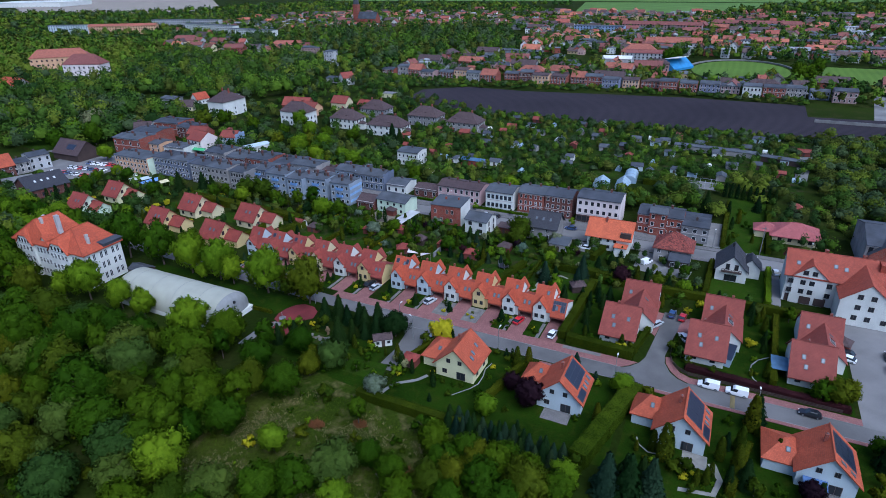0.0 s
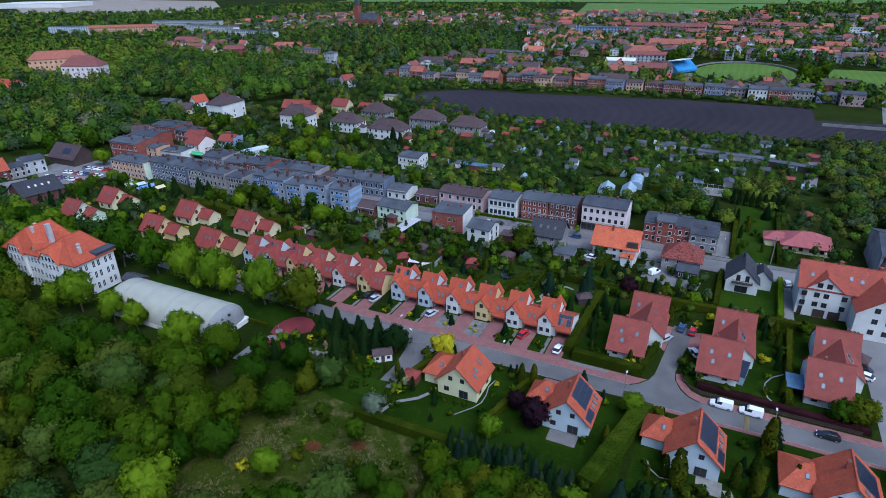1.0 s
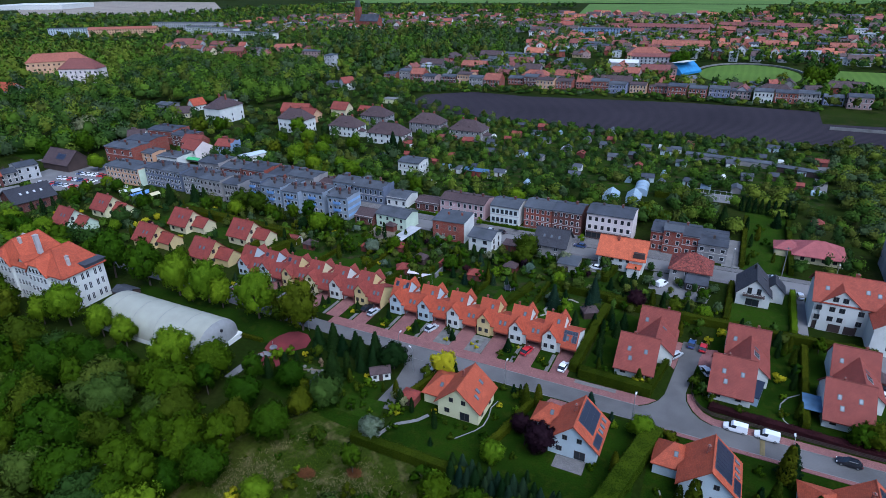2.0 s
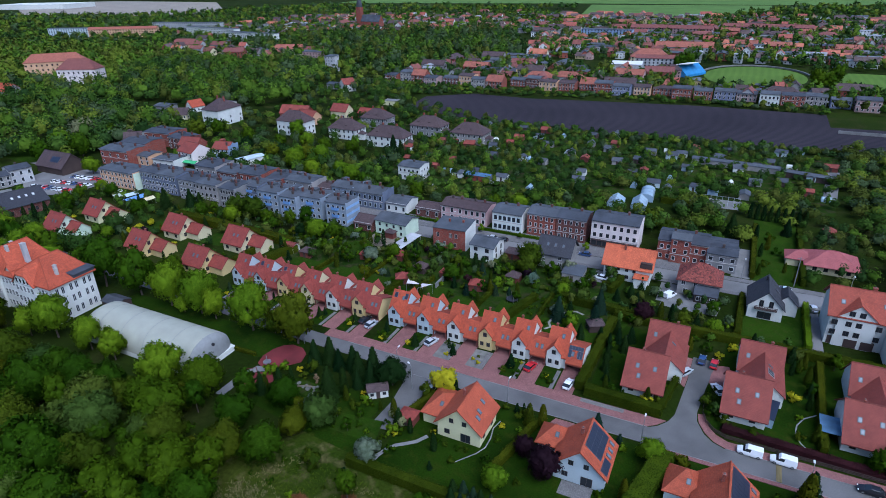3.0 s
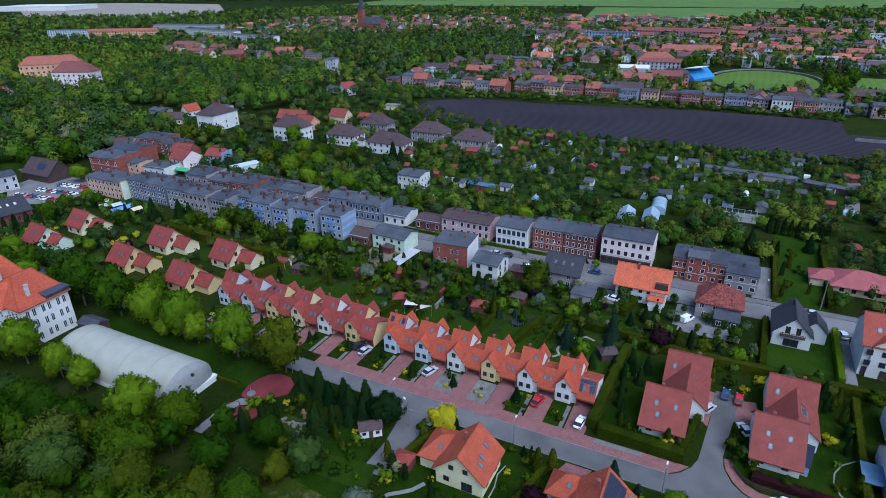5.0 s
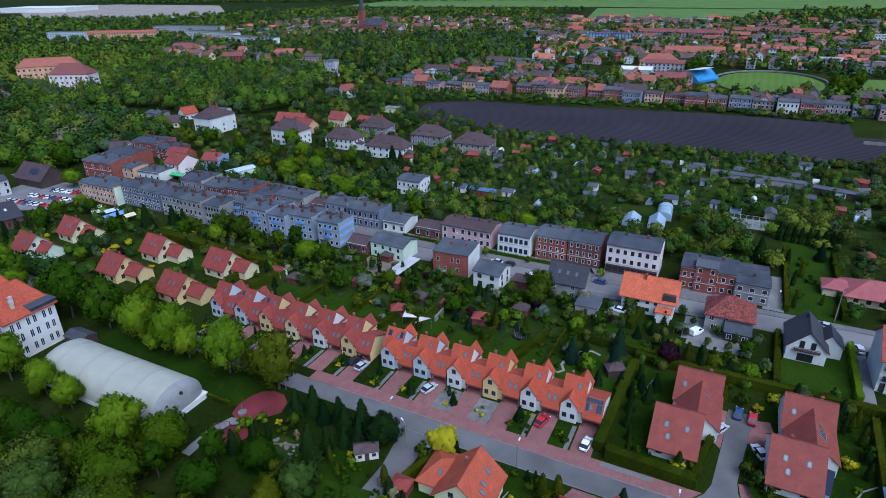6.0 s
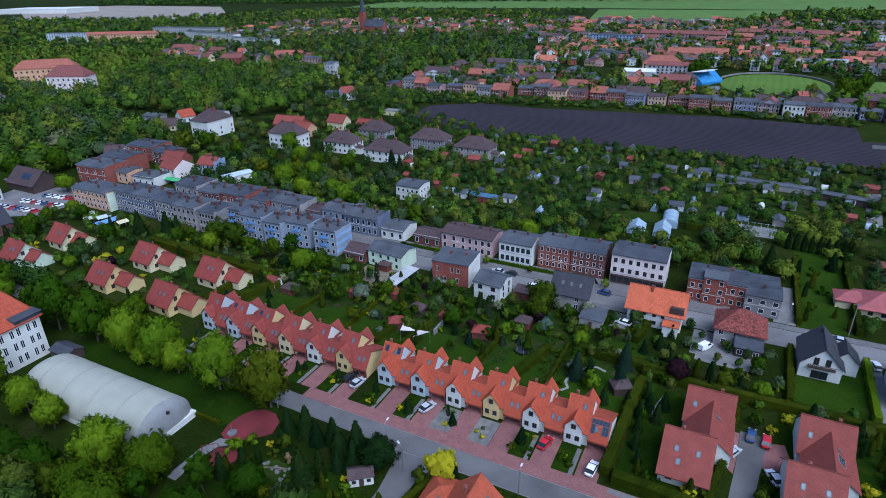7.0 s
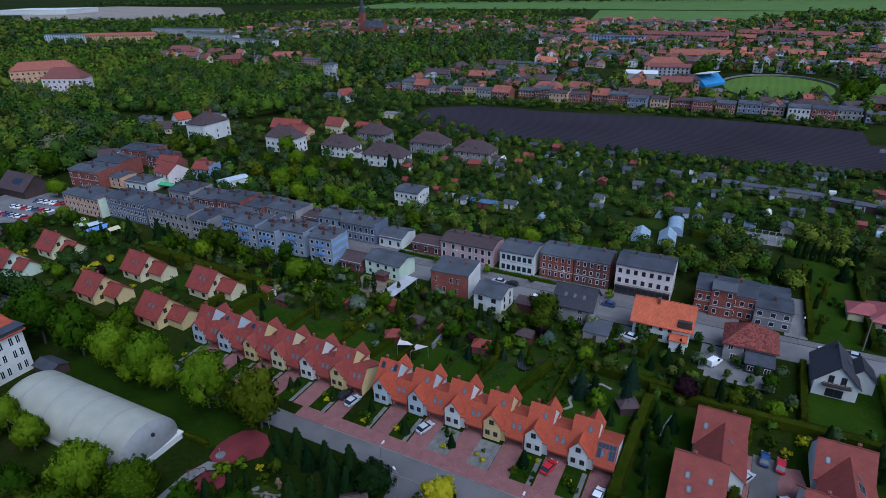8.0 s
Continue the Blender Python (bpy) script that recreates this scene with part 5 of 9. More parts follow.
def town_house(label, u, v, L, W, h, wall_mat, roof_mat, cols, floors, frame_mat=None, rise=1.2, yaw=0, chimneys=2, w=1.05, hh=1.7, far=True, east=0, cornice=True, balcony=None):
    """A street-front block: low-pitched roof, cornice, rows of windows, chimney stacks."""
    ob = house(label, u, v, L, W, h, h + rise, "gable", "x", wall_mat, roof_mat, yaw=yaw, oh=0.55, gable_oh=0.12, name="town_house", category="building")
    sills = [1.0 + i * (h - 0.6) / floors for i in range(floors)]
    windows(ob, L, W, "S", grid(L, cols, sills, 1.3), w, hh, frame_mat, far)
    if east:
        windows(ob, L, W, "E", grid(W, east, sills, 2.0), w, hh, frame_mat, far)
    if cornice:
        bm = bmesh.new()
        solid(bm, (-L / 2 - 0.05, -W / 2 - 0.22, h - 0.55), (L / 2 + 0.05, -W / 2 - 0.003, h - 0.3))
        part("cornice", mesh_of("cornice", bm, M_PLASTER), ob)
        bm = bmesh.new()
        solid(bm, (-L / 2 - 0.03, -W / 2 - 0.14, h / floors + 0.1), (L / 2 + 0.03, -W / 2 - 0.003, h / floors + 0.3))
        part("cornice", mesh_of("cornice", bm, M_PLASTER), ob)
    if balcony:
        for z in sills[1:]:
            bm = bmesh.new()
            solid(bm, (-1.5, -W / 2 - 0.9, z - 0.35), (1.5, -W / 2 - 0.003, z - 0.2))
            solid(bm, (-1.5, -W / 2 - 0.9, z - 0.2), (1.5, -W / 2 - 0.84, z + 0.75))
            for x in (-1.5, 1.44):
                solid(bm, (x, -W / 2 - 0.84, z - 0.2), (x + 0.06, -W / 2 - 0.003, z + 0.75))
            part("balcony", mesh_of("balcony", bm, balcony), ob)
    for i in range(chimneys):
        chimney(ob, -L / 2 + (i + 0.7) * L / (chimneys + 0.4), 0.6 + (i % 2) * 1.2 - (i % 3) * 1.4, h + rise * 0.6, 1.3 + 0.4 * (i % 2), 0.75, M_BRICKDARK if i % 2 else M_SOOT)
    if chimneys > 2:
        bm = bmesh.new()
        solid(bm, (L / 2 - 0.2, -W / 2 - 0.1, 0.5), (L / 2 + 0.16, W / 2 + 0.1, h + rise * 0.55))
        part("party_wall", mesh_of("party_wall", bm, wall_mat), ob)
        bm = bmesh.new()
        solid(bm, (-L * 0.3, 0.5, h + 0.2), (-L * 0.3 + 2.2, 3.0, h + rise + 0.9))
        part("roof_hatch", mesh_of("roof_hatch", bm, roof_mat), ob)
    return ob


town_house("pink rendered town house with a grey roof", -100.6, 213.2, 9.6, 10, 6.4, M_PINK, M_ROOF_BROWN, 3, 2)
town_house("grey-pink rendered town house with chimneys", -90.9, 213.0, 9.6, 10, 6.4, M_PINK, M_ROOF_BROWN, 4, 2)
town_house("white town house with a small pediment and a grey roof", -77.6, 212.2, 11.5, 10, 7.4, M_WHITE, M_ROOF_GREY, 6, 2, M_PALEBLUE, w=1.2)
town_house("red brick town house with arched white window surrounds", -65.0, 213.8, 10.6, 10, 8.2, M_BRICK, M_ROOF_GREY, 5, 3, w=0.72, hh=1.3)
town_house("dark red brick town house with pale window surrounds", -54.0, 213.8, 10.8, 10, 8.4, M_BRICKDARK, M_ROOF_SLATE, 5, 3, w=0.72, hh=1.3)
ob = town_house("rose-white three-storey town house with shop fronts", -38.6, 213.0, 16, 10.5, 9.8, M_ROSE, M_ROOF_SLATE, 7, 3, M_TIMBERDARK, east=0, w=0.85, hh=1.25)
bm = bmesh.new()
solid(bm, (-7.8, -5.55, 0.3), (7.8, -5.25, 0.7))
solid(bm, (-7.8, -5.7, 2.6), (7.8, -5.25, 3.0))
for i in range(9):
    x = -7.7 + i * 15.4 / 8
    solid(bm, (x - 0.12, -5.55, 0.7), (x + 0.12, -5.25, 2.6))
front = part("shop_front", mesh_of("shop_front", bm, M_TIMBERDARK), ob, label="dark timber shop front")
for i in range(8):
    x = -7.7 + i * 15.4 / 8
    bm = bmesh.new()
    solid(bm, (x + 0.13, -5.42, 0.71), (x + 15.4 / 8 - 0.13, -5.36, 2.59))
    part("pane", mesh_of("pane", bm, M_GLASS), front)
on_slope("solar_array", ob, -4.0, -2.4, 10.45, 3.2, 1.7, 13, 0, M_PANELFRAME, M_PANEL, cells=(3, 1))
town_house("long red brick house with a gabled middle bay", -16.4, 211.4, 15.4, 10, 7.4, M_BRICK, M_ROOF_SLATE, 7, 2, w=0.95, hh=1.3)
ob = town_house("red brick gabled bay with pale windows", -17.0, 207.6, 6.0, 4.0, 8.8, M_BRICK, M_ROOF_GREY, 2, 3, w=0.95, hh=1.3, chimneys=0)
town_house("small grey-brown house with a dark flat roof", -4.4, 208.4, 9.0, 7.5, 6.0, M_GREY, M_ROOF_SLATE, 3, 2, w=1.2, hh=1.2, chimneys=1, rise=0.5)
town_house("dark flat-roofed workshop behind the brick house", -6.0, 219, 12, 8, 4.0, M_BRICKDARK, M_ROOF_SLATE, 3, 1, chimneys=0, rise=0.5)
# blue-grey apartment row
PALE = plain("render_pale_grey_blue", (0.27, 0.315, 0.385), 0.88, amount=0.22, relief=0.005)
SMOKE = plain("render_smoke_blue", (0.125, 0.145, 0.205), 0.9, amount=0.3, relief=0.006)
for u, v, L, W, h, m, ch, lab in ((-172.8, 191.6, 10.6, 10.5, 9.2, PALE, 5, "pale blue"), (-161.8, 190.2, 8.0, 10, 8.9, PALE, 4, "pale blue"), (-152.6, 192.6, 10.2, 9.5, 9.2, PALE, 6, "pale grey-blue"), (-186.6, 195.6, 9.0, 10, 8.4, SMOKE, 3, "dull blue")):
    town_house(f"{lab} rendered apartment block with blue balconies", u, v, L, W, h, m, M_ROOF_GREY, 4, 3, M_WHITE, hh=1.3, chimneys=ch, rise=0.5, cornice=False, balcony=M_BLUESTRIPE)
ob = town_house("pale blue apartment block with blue stripes on its end wall", -139.8, 191.4, 9.4, 9.0, 9.2, PALE, M_ROOF_GREY, 4, 3, M_WHITE, hh=1.3, chimneys=5, rise=0.5, cornice=False, balcony=M_BLUESTRIPE)
for i in range(3):
    bm = bmesh.new()
    solid(bm, (4.7, -4.4, 1.4 + i * 2.7), (4.88, 4.4, 2.5 + i * 2.7))
    part("stripe", mesh_of("stripe", bm, plain("render_sky_blue", (0.27, 0.42, 0.68), 0.85, relief=0)), ob)
for u in (-146.6, -167.0):
    town_house("recessed blue stair tower between two blocks", u, 195.6, 3.6, 8, 8.8, PALE, M_ROOF_GREY, 1, 3, chimneys=0, rise=0.3, cornice=False)
town_house("long grey-blue town house across the main street", -138.6, 211.4, 15, 8.6, 6.9, SMOKE, M_ROOF_GREY, 6, 2, M_PALEBLUE, chimneys=5, rise=1.6)
town_house("pale grey-blue town house across the main street", -151.6, 212.6, 11, 9, 7.0, PALE, M_ROOF_GREY, 4, 2, M_PALEBLUE, chimneys=3, rise=1.2)
town_house("low white house with a grey roof", -125.2, 212.4, 9.4, 10, 3.8, M_WHITE, M_ROOF_GREY, 3, 1, chimneys=1, rise=1.4)
town_house("low dark brick outbuilding", -111.2, 212, 10.6, 8, 3.6, M_BRICKDARK, M_ROOF_BROWN, 3, 1, chimneys=0)
town_house("low brown brick shed behind the blue blocks", -127.4, 190.2, 8, 8, 3.2, M_BRICKDARK, M_ROOF_BROWN, 2, 1, chimneys=0, rise=2.0)
town_house("long peach-orange three-storey town house", -259.6, 188.2, 22.8, 11, 8.0, M_PEACH, M_ROOF_GREY, 9, 3, chimneys=4, hh=1.3, rise=0.6)
bm = bmesh.new()
solid(bm, (-248.1, 182.75, 0.1), (-247.9, 193.6, 7.9))
tagged(part("wall_gable", mesh_of("wall_gable", bm, M_MINT)), "pale green painted gable wall of the peach house", "wall", kind="structure")
for i, (u, v, L, h, m, rm, lab, ch) in enumerate(((-241.6, 191.4, 11.6, 8.8, SMOKE, M_ROOF_SLATE, "smoke-blue", 3), (-230.0, 191.0, 11.8, 9.0, SMOKE, M_ROOF_GREY, "smoke-blue", 4), (-215.6, 189.6, 11.0, 9.0, M_GREY, M_ROOF_SLATE, "grey", 5), (-203.6, 188.6, 12.2, 9.2, M_STONE, M_ROOF_GREY, "dirty grey", 6), (-192.2, 189.0, 8.6, 8.6, M_GREY, M_ROOF_SLATE, "grey", 3))):
    town_house(f"{lab} three-storey town house with many chimney stacks", u, v, L, 11, h, m, rm, 5, 3, None if i < 3 else M_PLASTER, chimneys=ch, hh=1.3, rise=0.6)
for u, v, L, W, h, m, rm, ch, lab in ((-226, 210, 13, 12, 8.2, M_STONE, M_ROOF_SLATE, 4, "grey"), (-212, 209, 12, 11, 7.4, M_BRICKDARK, M_ROOF_GREY, 5, "dark red brick"), (-199, 210.6, 13, 12, 7.8, M_BRICK, M_ROOF_SLATE, 5, "red brick"), (-187, 212.4, 9, 13, 6.6, M_BRICK, M_ROOF_SLATE, 4, "red brick"), (-174, 212, 15, 10, 7.0, M_STONE, M_ROOF_GREY, 3, "pale grey"), (-162.4, 214, 8, 9, 4.6, M_BRICKDARK, M_ROOF_BROWN, 2, "low dark brick")):
    town_house(f"{lab} town house with a tarred roof and brick chimneys", u, v, L, W, h, m, rm, 4, 2 if h > 5 else 1, chimneys=ch, rise=0.8, yaw=(int(-u) % 3 - 1) * 1.2)
for u, v, L, W, h, m, rm, lab, rise, yaw in ((-292.4, 212.4, 20, 13, 8.2, M_BRICK, M_ROOF_GREY, "red brick", 0.8, 2), (-281.6, 216.0, 15, 9, 5.4, M_PEACH, M_ROOF_GREY, "peach", 0.6, 0), (-265.2, 217.6, 14, 10, 4.4, M_WHITE, M_ROOF_GREY, "low white", 0.4, 3), (-260, 228.6, 12, 11, 6.4, M_ROSE, M_ROOF_RED, "rose-white", 3.6, -8), (-251, 241.4, 10, 9, 5.6, M_BLUE, M_ROOF_RED, "pale blue", 2.6, 12), (-297.6, 228, 18, 13, 7.8, M_BRICK, M_ROOF_SLATE, "red brick", 0.8, 3), (-304.4, 249, 19, 13, 7.8, M_BRICK, M_ROOF_SLATE, "red brick", 0.8, 5), (-286, 246, 14, 11, 7.0, M_BRICKDARK, M_ROOF_SLATE, "dark brick", 0.8, -4), (-318, 238, 10, 8, 4.6, M_WHITE, M_ROOF_BROWN, "white", 3.4, 40), (-273.4, 240, 12, 9, 5.6, M_BRICK, M_ROOF_RED, "red brick", 3.2, 10)):
    ob = town_house(f"{lab} house with a red tiled roof" if rm is M_ROOF_RED else f"{lab} building with a low dark roof in the old quarter", u, v, L, W, h, m, rm, 4, 2 if h > 5 else 1, chimneys=2 + int(L) % 3, rise=rise, yaw=yaw)
ob = thing("market_hall", "long low hall with a pale blue sheet roof", "hall", pose(-230.6, 238, 0, 0, 0, 72))
part("wall", walls_mesh(13, 6.4, 3.0, 3.6, "gable", "x", (M_WHITE,)), ob)
part("roof", roof_mesh(13, 6.4, 3.0, 3.6, "gable", "x", 0.3, 0.15, (M_PALEBLUE,)), ob)
FOOT.append((-230.6, 238, 8, 5))
for u, v, L, W, col, lab, yaw in ((-234.4, 171.4, 8.4, 4.4, M_BLUESTRIPE, "blue", 82), (-240, 174, 5, 3.4, M_PALEBLUE, "pale blue", 75), (-228.2, 173.6, 4, 3.4, M_CREAM, "cream", 80), (-244, 170.5, 3.4, 3, M_WHITE, "white", 70), (-249, 174.6, 3, 3, M_WHITE, "white", 60), (-254.6, 220.6, 9, 4, plain("canvas_green", (0.10, 0.42, 0.16), 0.7), "bright green", 4)):
    ob = thing("market_canopy", f"{lab} canvas canopy on thin metal posts", "canopy", pose(u, v, 0, 0, 0, yaw))
    part("canvas", roof_mesh(L, W, 2.4, 3.1, "gable", "x", 0.1, 0.06, (col,)), ob)
    for x in (-L / 2 + 0.15, L / 2 - 0.15):
        for y in (-W / 2 + 0.15, W / 2 - 0.15):
            bm = bmesh.new()
            tube(bm, (x, y, 0), (x, y, 2.45), 0.05, 0.05, 6)
            part("post", mesh_of("post", bm, M_METAL), ob)

# ---- villas ----
def villa(u, v, L, W, wall_mat, label, eave=6.2, ridge=11.0, porch=True):
    ob = house(label, u, v, L, W, eave, ridge, "hip", "x", wall_mat, M_ROOF_BROWN, oh=0.5, name="villa")
    windows(ob, L, W, "S", grid(L, 6, (1.0, 4.0), 1.8), 1.1, 1.5, None, True)
    windows(ob, L, W, "E", grid(W, 3, (1.0, 4.0), 2.0), 1.1, 1.5, None, True)
    chimney(ob, L * 0.2, 0.5, ridge - 0.6, 1.8, 0.9, M_BRICK)
    chimney(ob, -L * 0.18, 0.3, ridge - 0.4, 1.6, 0.8, M_BRICK)
    for x in (-L * 0.25, L * 0.1):
        bm = bmesh.new()
        solid(bm, (x - 0.7, -W * 0.36, eave + 0.9), (x + 0.7, -W * 0.12, eave + 2.1))
        part("dormer", mesh_of("dormer", bm, M_ROOF_BROWN), ob)
    if porch:
        part("porch", walls_mesh(4, 3.6, 3.6, 3.6, "flat", "x", (wall_mat,)), ob, pose(L / 2 + 1.8, -1, 0))
        part("porch_roof", roof_mesh(4, 3.6, 3.6, 5.0, "hip", "x", 0.3, 0.2, (M_ROOF_BROWN,)), ob, pose(L / 2 + 1.8, -1, 0))
    return ob


villa(-313, 302, 14, 21, M_WHITE, "tall white villa with a hipped brown roof", 10.2, 16.2, False)
villa(-248, 297, 20, 11, M_WHITE, "tall white villa with a hipped brown roof", 8.8, 14.0, False)
villa(-214, 302, 19, 11, M_WHITE, "white double villa with a hipped brown roof")
villa(-181, 296, 23, 11, M_WHITE, "white double villa with a hipped brown roof")
villa(-172, 327, 20, 12, M_GREY, "grey double villa with a hipped brown roof")
villa(-142, 320, 20, 12, M_STONE, "grey stone double villa with a hipped brown roof")
villa(-212, 333, 18, 12, M_GREY, "grey double villa with a hipped brown roof", porch=False)
town_house("small white cubic house among the gardens", -140.6, 250.5, 11.5, 9.5, 6.6, M_WHITE, M_ROOF_GREY, 5, 2, chimneys=1, rise=0.8, hh=1.2, w=0.9, east=3)

# ---- yellow and cream houses by the school ----
for u, v, axis, wm, word in ((-232, 154, "x", M_PALEYELLOW, "pale yellow"), (-232.6, 138, "x", M_MINT, "pale green"), (-188.4, 155.4, "x", M_CREAM, "cream"), (-188.4, 139.4, "x", M_YELLOW, "yellow"), (-159.0, 156, "x", M_CREAM, "cream"), (-159.2, 138, "x", M_YELLOW, "yellow")):
    ob = thing("detached_house", f"{word} detached house with a steep dark red roof", "house", pose(u, v, 0, 0, 0, -3), "red-roofed houses by the school")
    part("wall", walls_mesh(9, 9, 3.4, 8.0, "gable", "x", (wm,)), ob)
    part("roof", roof_mesh(9, 9, 3.4, 8.0, "gable", "x", 0.6, 0.22, (M_ROOF_ROWRED,)), ob)
    windows(ob, 9, 9, "E", [(-1.4, 4.0), (1.2, 4.0), (-2.0, 1.0), (1.8, 0.6)], 1.1, 1.4, M_FRAMEDARK)
    windows(ob, 9, 9, "S", [(-2.5, 0.9), (2.3, 0.9)], 1.2, 1.3, M_FRAMEDARK)
    for x in (-0.5, 1.4):
        on_slope("skylight", ob, x, -2.4, 8.2 - 2.4 * 4.6 / 4.5, 0.8, 1.2, 45.6, 0, M_SASH, M_SKYLIGHT)
    part("wing_wall", walls_mesh(6.5, 6, 2.8, 5.2, "gable", "x", (wm,)), ob, pose(7.4, 1.6, 0))
    part("wing_roof", roof_mesh(6.5, 6, 2.8, 5.2, "gable", "x", 0.4, 0.2, (M_ROOF_ROWRED,)), ob, pose(7.4, 1.6, 0))
    chimney(ob, 1.5, 0.4, 7.5, 1.1, 0.5, M_BRICK)

# ---- school, sports dome ----
M_ROOF_OLDSCHOOL = tiles("roof_tile_burnt_orange", (0.47, 0.092, 0.038), mottle=0.3)
M_PALEGREEN = plain("render_grey_green", (0.40, 0.44, 0.40), 0.85, amount=0.2, relief=0.004)


def ridge_block(x0, x1, y0, y1, eave, xr, ya, yb, top, t=0.25):
    """A hipped covering whose ridge runs along y at xr, from ya to yb."""
    bm = bmesh.new()
    p, q, r, u = (x0, y0, eave), (x1, y0, eave), (x1, y1, eave), (x0, y1, eave)
    c, d = (xr, ya, top), (xr, yb, top)
    for poly in ([p, q, c], [q, r, d, c], [r, u, d], [u, p, c, d]):
        slab(bm, poly, t)
    for m, n in ((c, d), (p, c), (q, c), (r, d), (u, d)):
        tube(bm, m, n, 0.16, 0.16, 6)
    return mesh_of("roof", bm, M_ROOF_OLDSCHOOL)


def clipped_gable(parent, x, half, y0, y1, eave, top, cut=0.42):
    """A wall gable with a clipped tip: a panelled front, two slopes and a small front slope."""
    zc = eave + (top - eave) * (1 - cut)
    bm = bmesh.new()
    prism(bm, [(x - half, 0), (x - half, eave), (x - half * cut, zc), (x + half * cut, zc), (x + half, eave), (x + half, 0)], y0, y1, "y")
    bmesh.ops.recalc_face_normals(bm, faces=bm.faces)
    g = part("gable_wall", mesh_of("gable_wall", bm, M_WHITE), parent)
    bm = bmesh.new()
    prism(bm, [(x - half * 0.86, eave - 0.4), (x - half * 0.86, eave), (x - half * cut * 0.9, zc - 0.35), (x + half * cut * 0.9, zc - 0.35), (x + half * 0.86, eave), (x + half * 0.86, eave - 0.4)], y0 - 0.05, y0 + 0.1, "y")
    bmesh.ops.recalc_face_normals(bm, faces=bm.faces)
    part("gable_panel", mesh_of("gable_panel", bm, M_PALEGREEN), g, label="grey-green rendered panel")
    for k in (-0.55, -0.18, 0.18, 0.55):
        part("window", far_window_mesh(1.0, 1.5, M_FRAME), g, pose(x + half * k, y0 - 0.05, eave + 0.1))
    bm = bmesh.new()
    w, f, t = half + 0.4, y0 - 0.4, 0.2
    e = eave - 0.4 * (top - eave) / half + t
    n, z = half * cut + 0.1, zc + t
    slab(bm, [(x - w, f, e), (x - n, f, z), (x, f + 1.7, top + t), (x, y1, top + t), (x - w, y1, e)], t)
    slab(bm, [(x + w, f, e), (x + w, y1, e), (x, y1, top + t), (x, f + 1.7, top + t), (x + n, f, z)], t)
    slab(bm, [(x - n, f, z), (x + n, f, z), (x, f + 1.7, top + t)], t)
    part("gable_roof", mesh_of("gable_roof", bm, M_ROOF_OLDSCHOOL), parent)


ob = thing("school", "large white school building with burnt orange hipped roofs", "building", pose(-186.0, 101.4, 0, 0, 0, 0))
part("wall", walls_mesh(34, 12.6, 11.5, 11.5, "flat", "x", (M_WHITE,)), ob)
part("roof", ridge_block(-17.7, 1.6, -6.9, 6.9, 11.4, -8.2, -3.6, 4.6, 18.0), ob)
part("roof", ridge_block(-1.6, 17.7, -6.9, 6.9, 11.4, 5.2, -0.6, 5.0, 16.2), ob)
clipped_gable(ob, -10.7, 3.9, -7.0, -2.0, 11.0, 15.2)
clipped_gable(ob, 6.2, 4.5, -7.2, -1.0, 11.0, 15.4)
gable_bit(ob, "roof_dormer", -1.6, -6.2, -1.5, 1.1, 13.1, 14.3, M_PALEGREEN, M_ROOF_OLDSCHOOL, oh=0.25)
windows(ob, 34, 12.6, "S", [(x, z) for z in (1.2, 4.8, 8.3) for x in (-16, -5.6, -4.0, -2.4, -0.8, 0.8, 11.6, 13.2, 14.8)], 1.05, 1.9)
windows(ob, 34, 14.0, "S", [(x, z) for z in (1.2, 4.8, 8.3) for x in (-13.4, -11.6, -9.8, -8.0)], 1.05, 1.9)
windows(ob, 34, 14.4, "S", [(x, z) for z in (1.2, 4.8, 8.3) for x in (2.8, 4.5, 6.2, 7.9, 9.6)], 1.05, 1.9)
windows(ob, 34, 12.6, "E", [(x, z) for z in (1.2, 4.8, 8.3) for x in (-4.8, -3.2, -0.8, 0.8, 3.2, 4.8)], 0.95, 2.2)
bm = bmesh.new()
solid(bm, (13.4, 0.4, 11.55), (17.45, 6.7, 12.5))
solid(bm, (13.3, 0.3, 12.5), (17.85, 7.0, 12.68))
part("end_roof", mesh_of("end_roof", bm, M_ROOF_SLATE), ob)
chimney(ob, -0.9, -0.6, 15.0, 4.4, 1.2, M_OLDWHITE)
for x, y, z in ((-6.4, -2.4, 16.6), (13.6, -1.6, 13.0), (12.2, -0.9, 13.5), (-13.6, 2.6, 14.6)):
    chimney(ob, x, y, z, 1.7, 0.8, M_PLASTER)

ob = thing("sports_dome", "pale grey air-supported membrane sports hall", "building", pose(-136.8, 99.6, 0))
HL, HW, HH = 20.5, 6.9, 7.8
bm = bmesh.new()
rings = []
for i in range(25):
    x = -HL + 2 * HL * i / 24
    end = 1.0 if -HL + 4 < x else max(0.0, 1 - ((-HL + 4 - x) / 4) ** 2) ** 0.5 * 0.9 + 0.1
    rings.append([bm.verts.new((x, -HW * math.cos(math.pi * j / 24) * (0.82 + 0.18 * end), 1.4 + (HH - 1.4) * end * math.sin(math.pi * j / 24) ** 0.85 * (1 + 0.006 * ((i % 2) * 2 - 1)))) for j in range(25)])
for i in range(24):
    for j in range(24):
        bm.faces.new((rings[i][j], rings[i + 1][j], rings[i + 1][j + 1], rings[i][j + 1])).smooth = True
bmesh.ops.recalc_face_normals(bm, faces=bm.faces)
for f in bm.faces:
    if f.normal.z < 0:
        f.normal_flip()
part("membrane", mesh_of("membrane", bm, M_MEMBRANE), ob)
bm = bmesh.new()
bulge = []
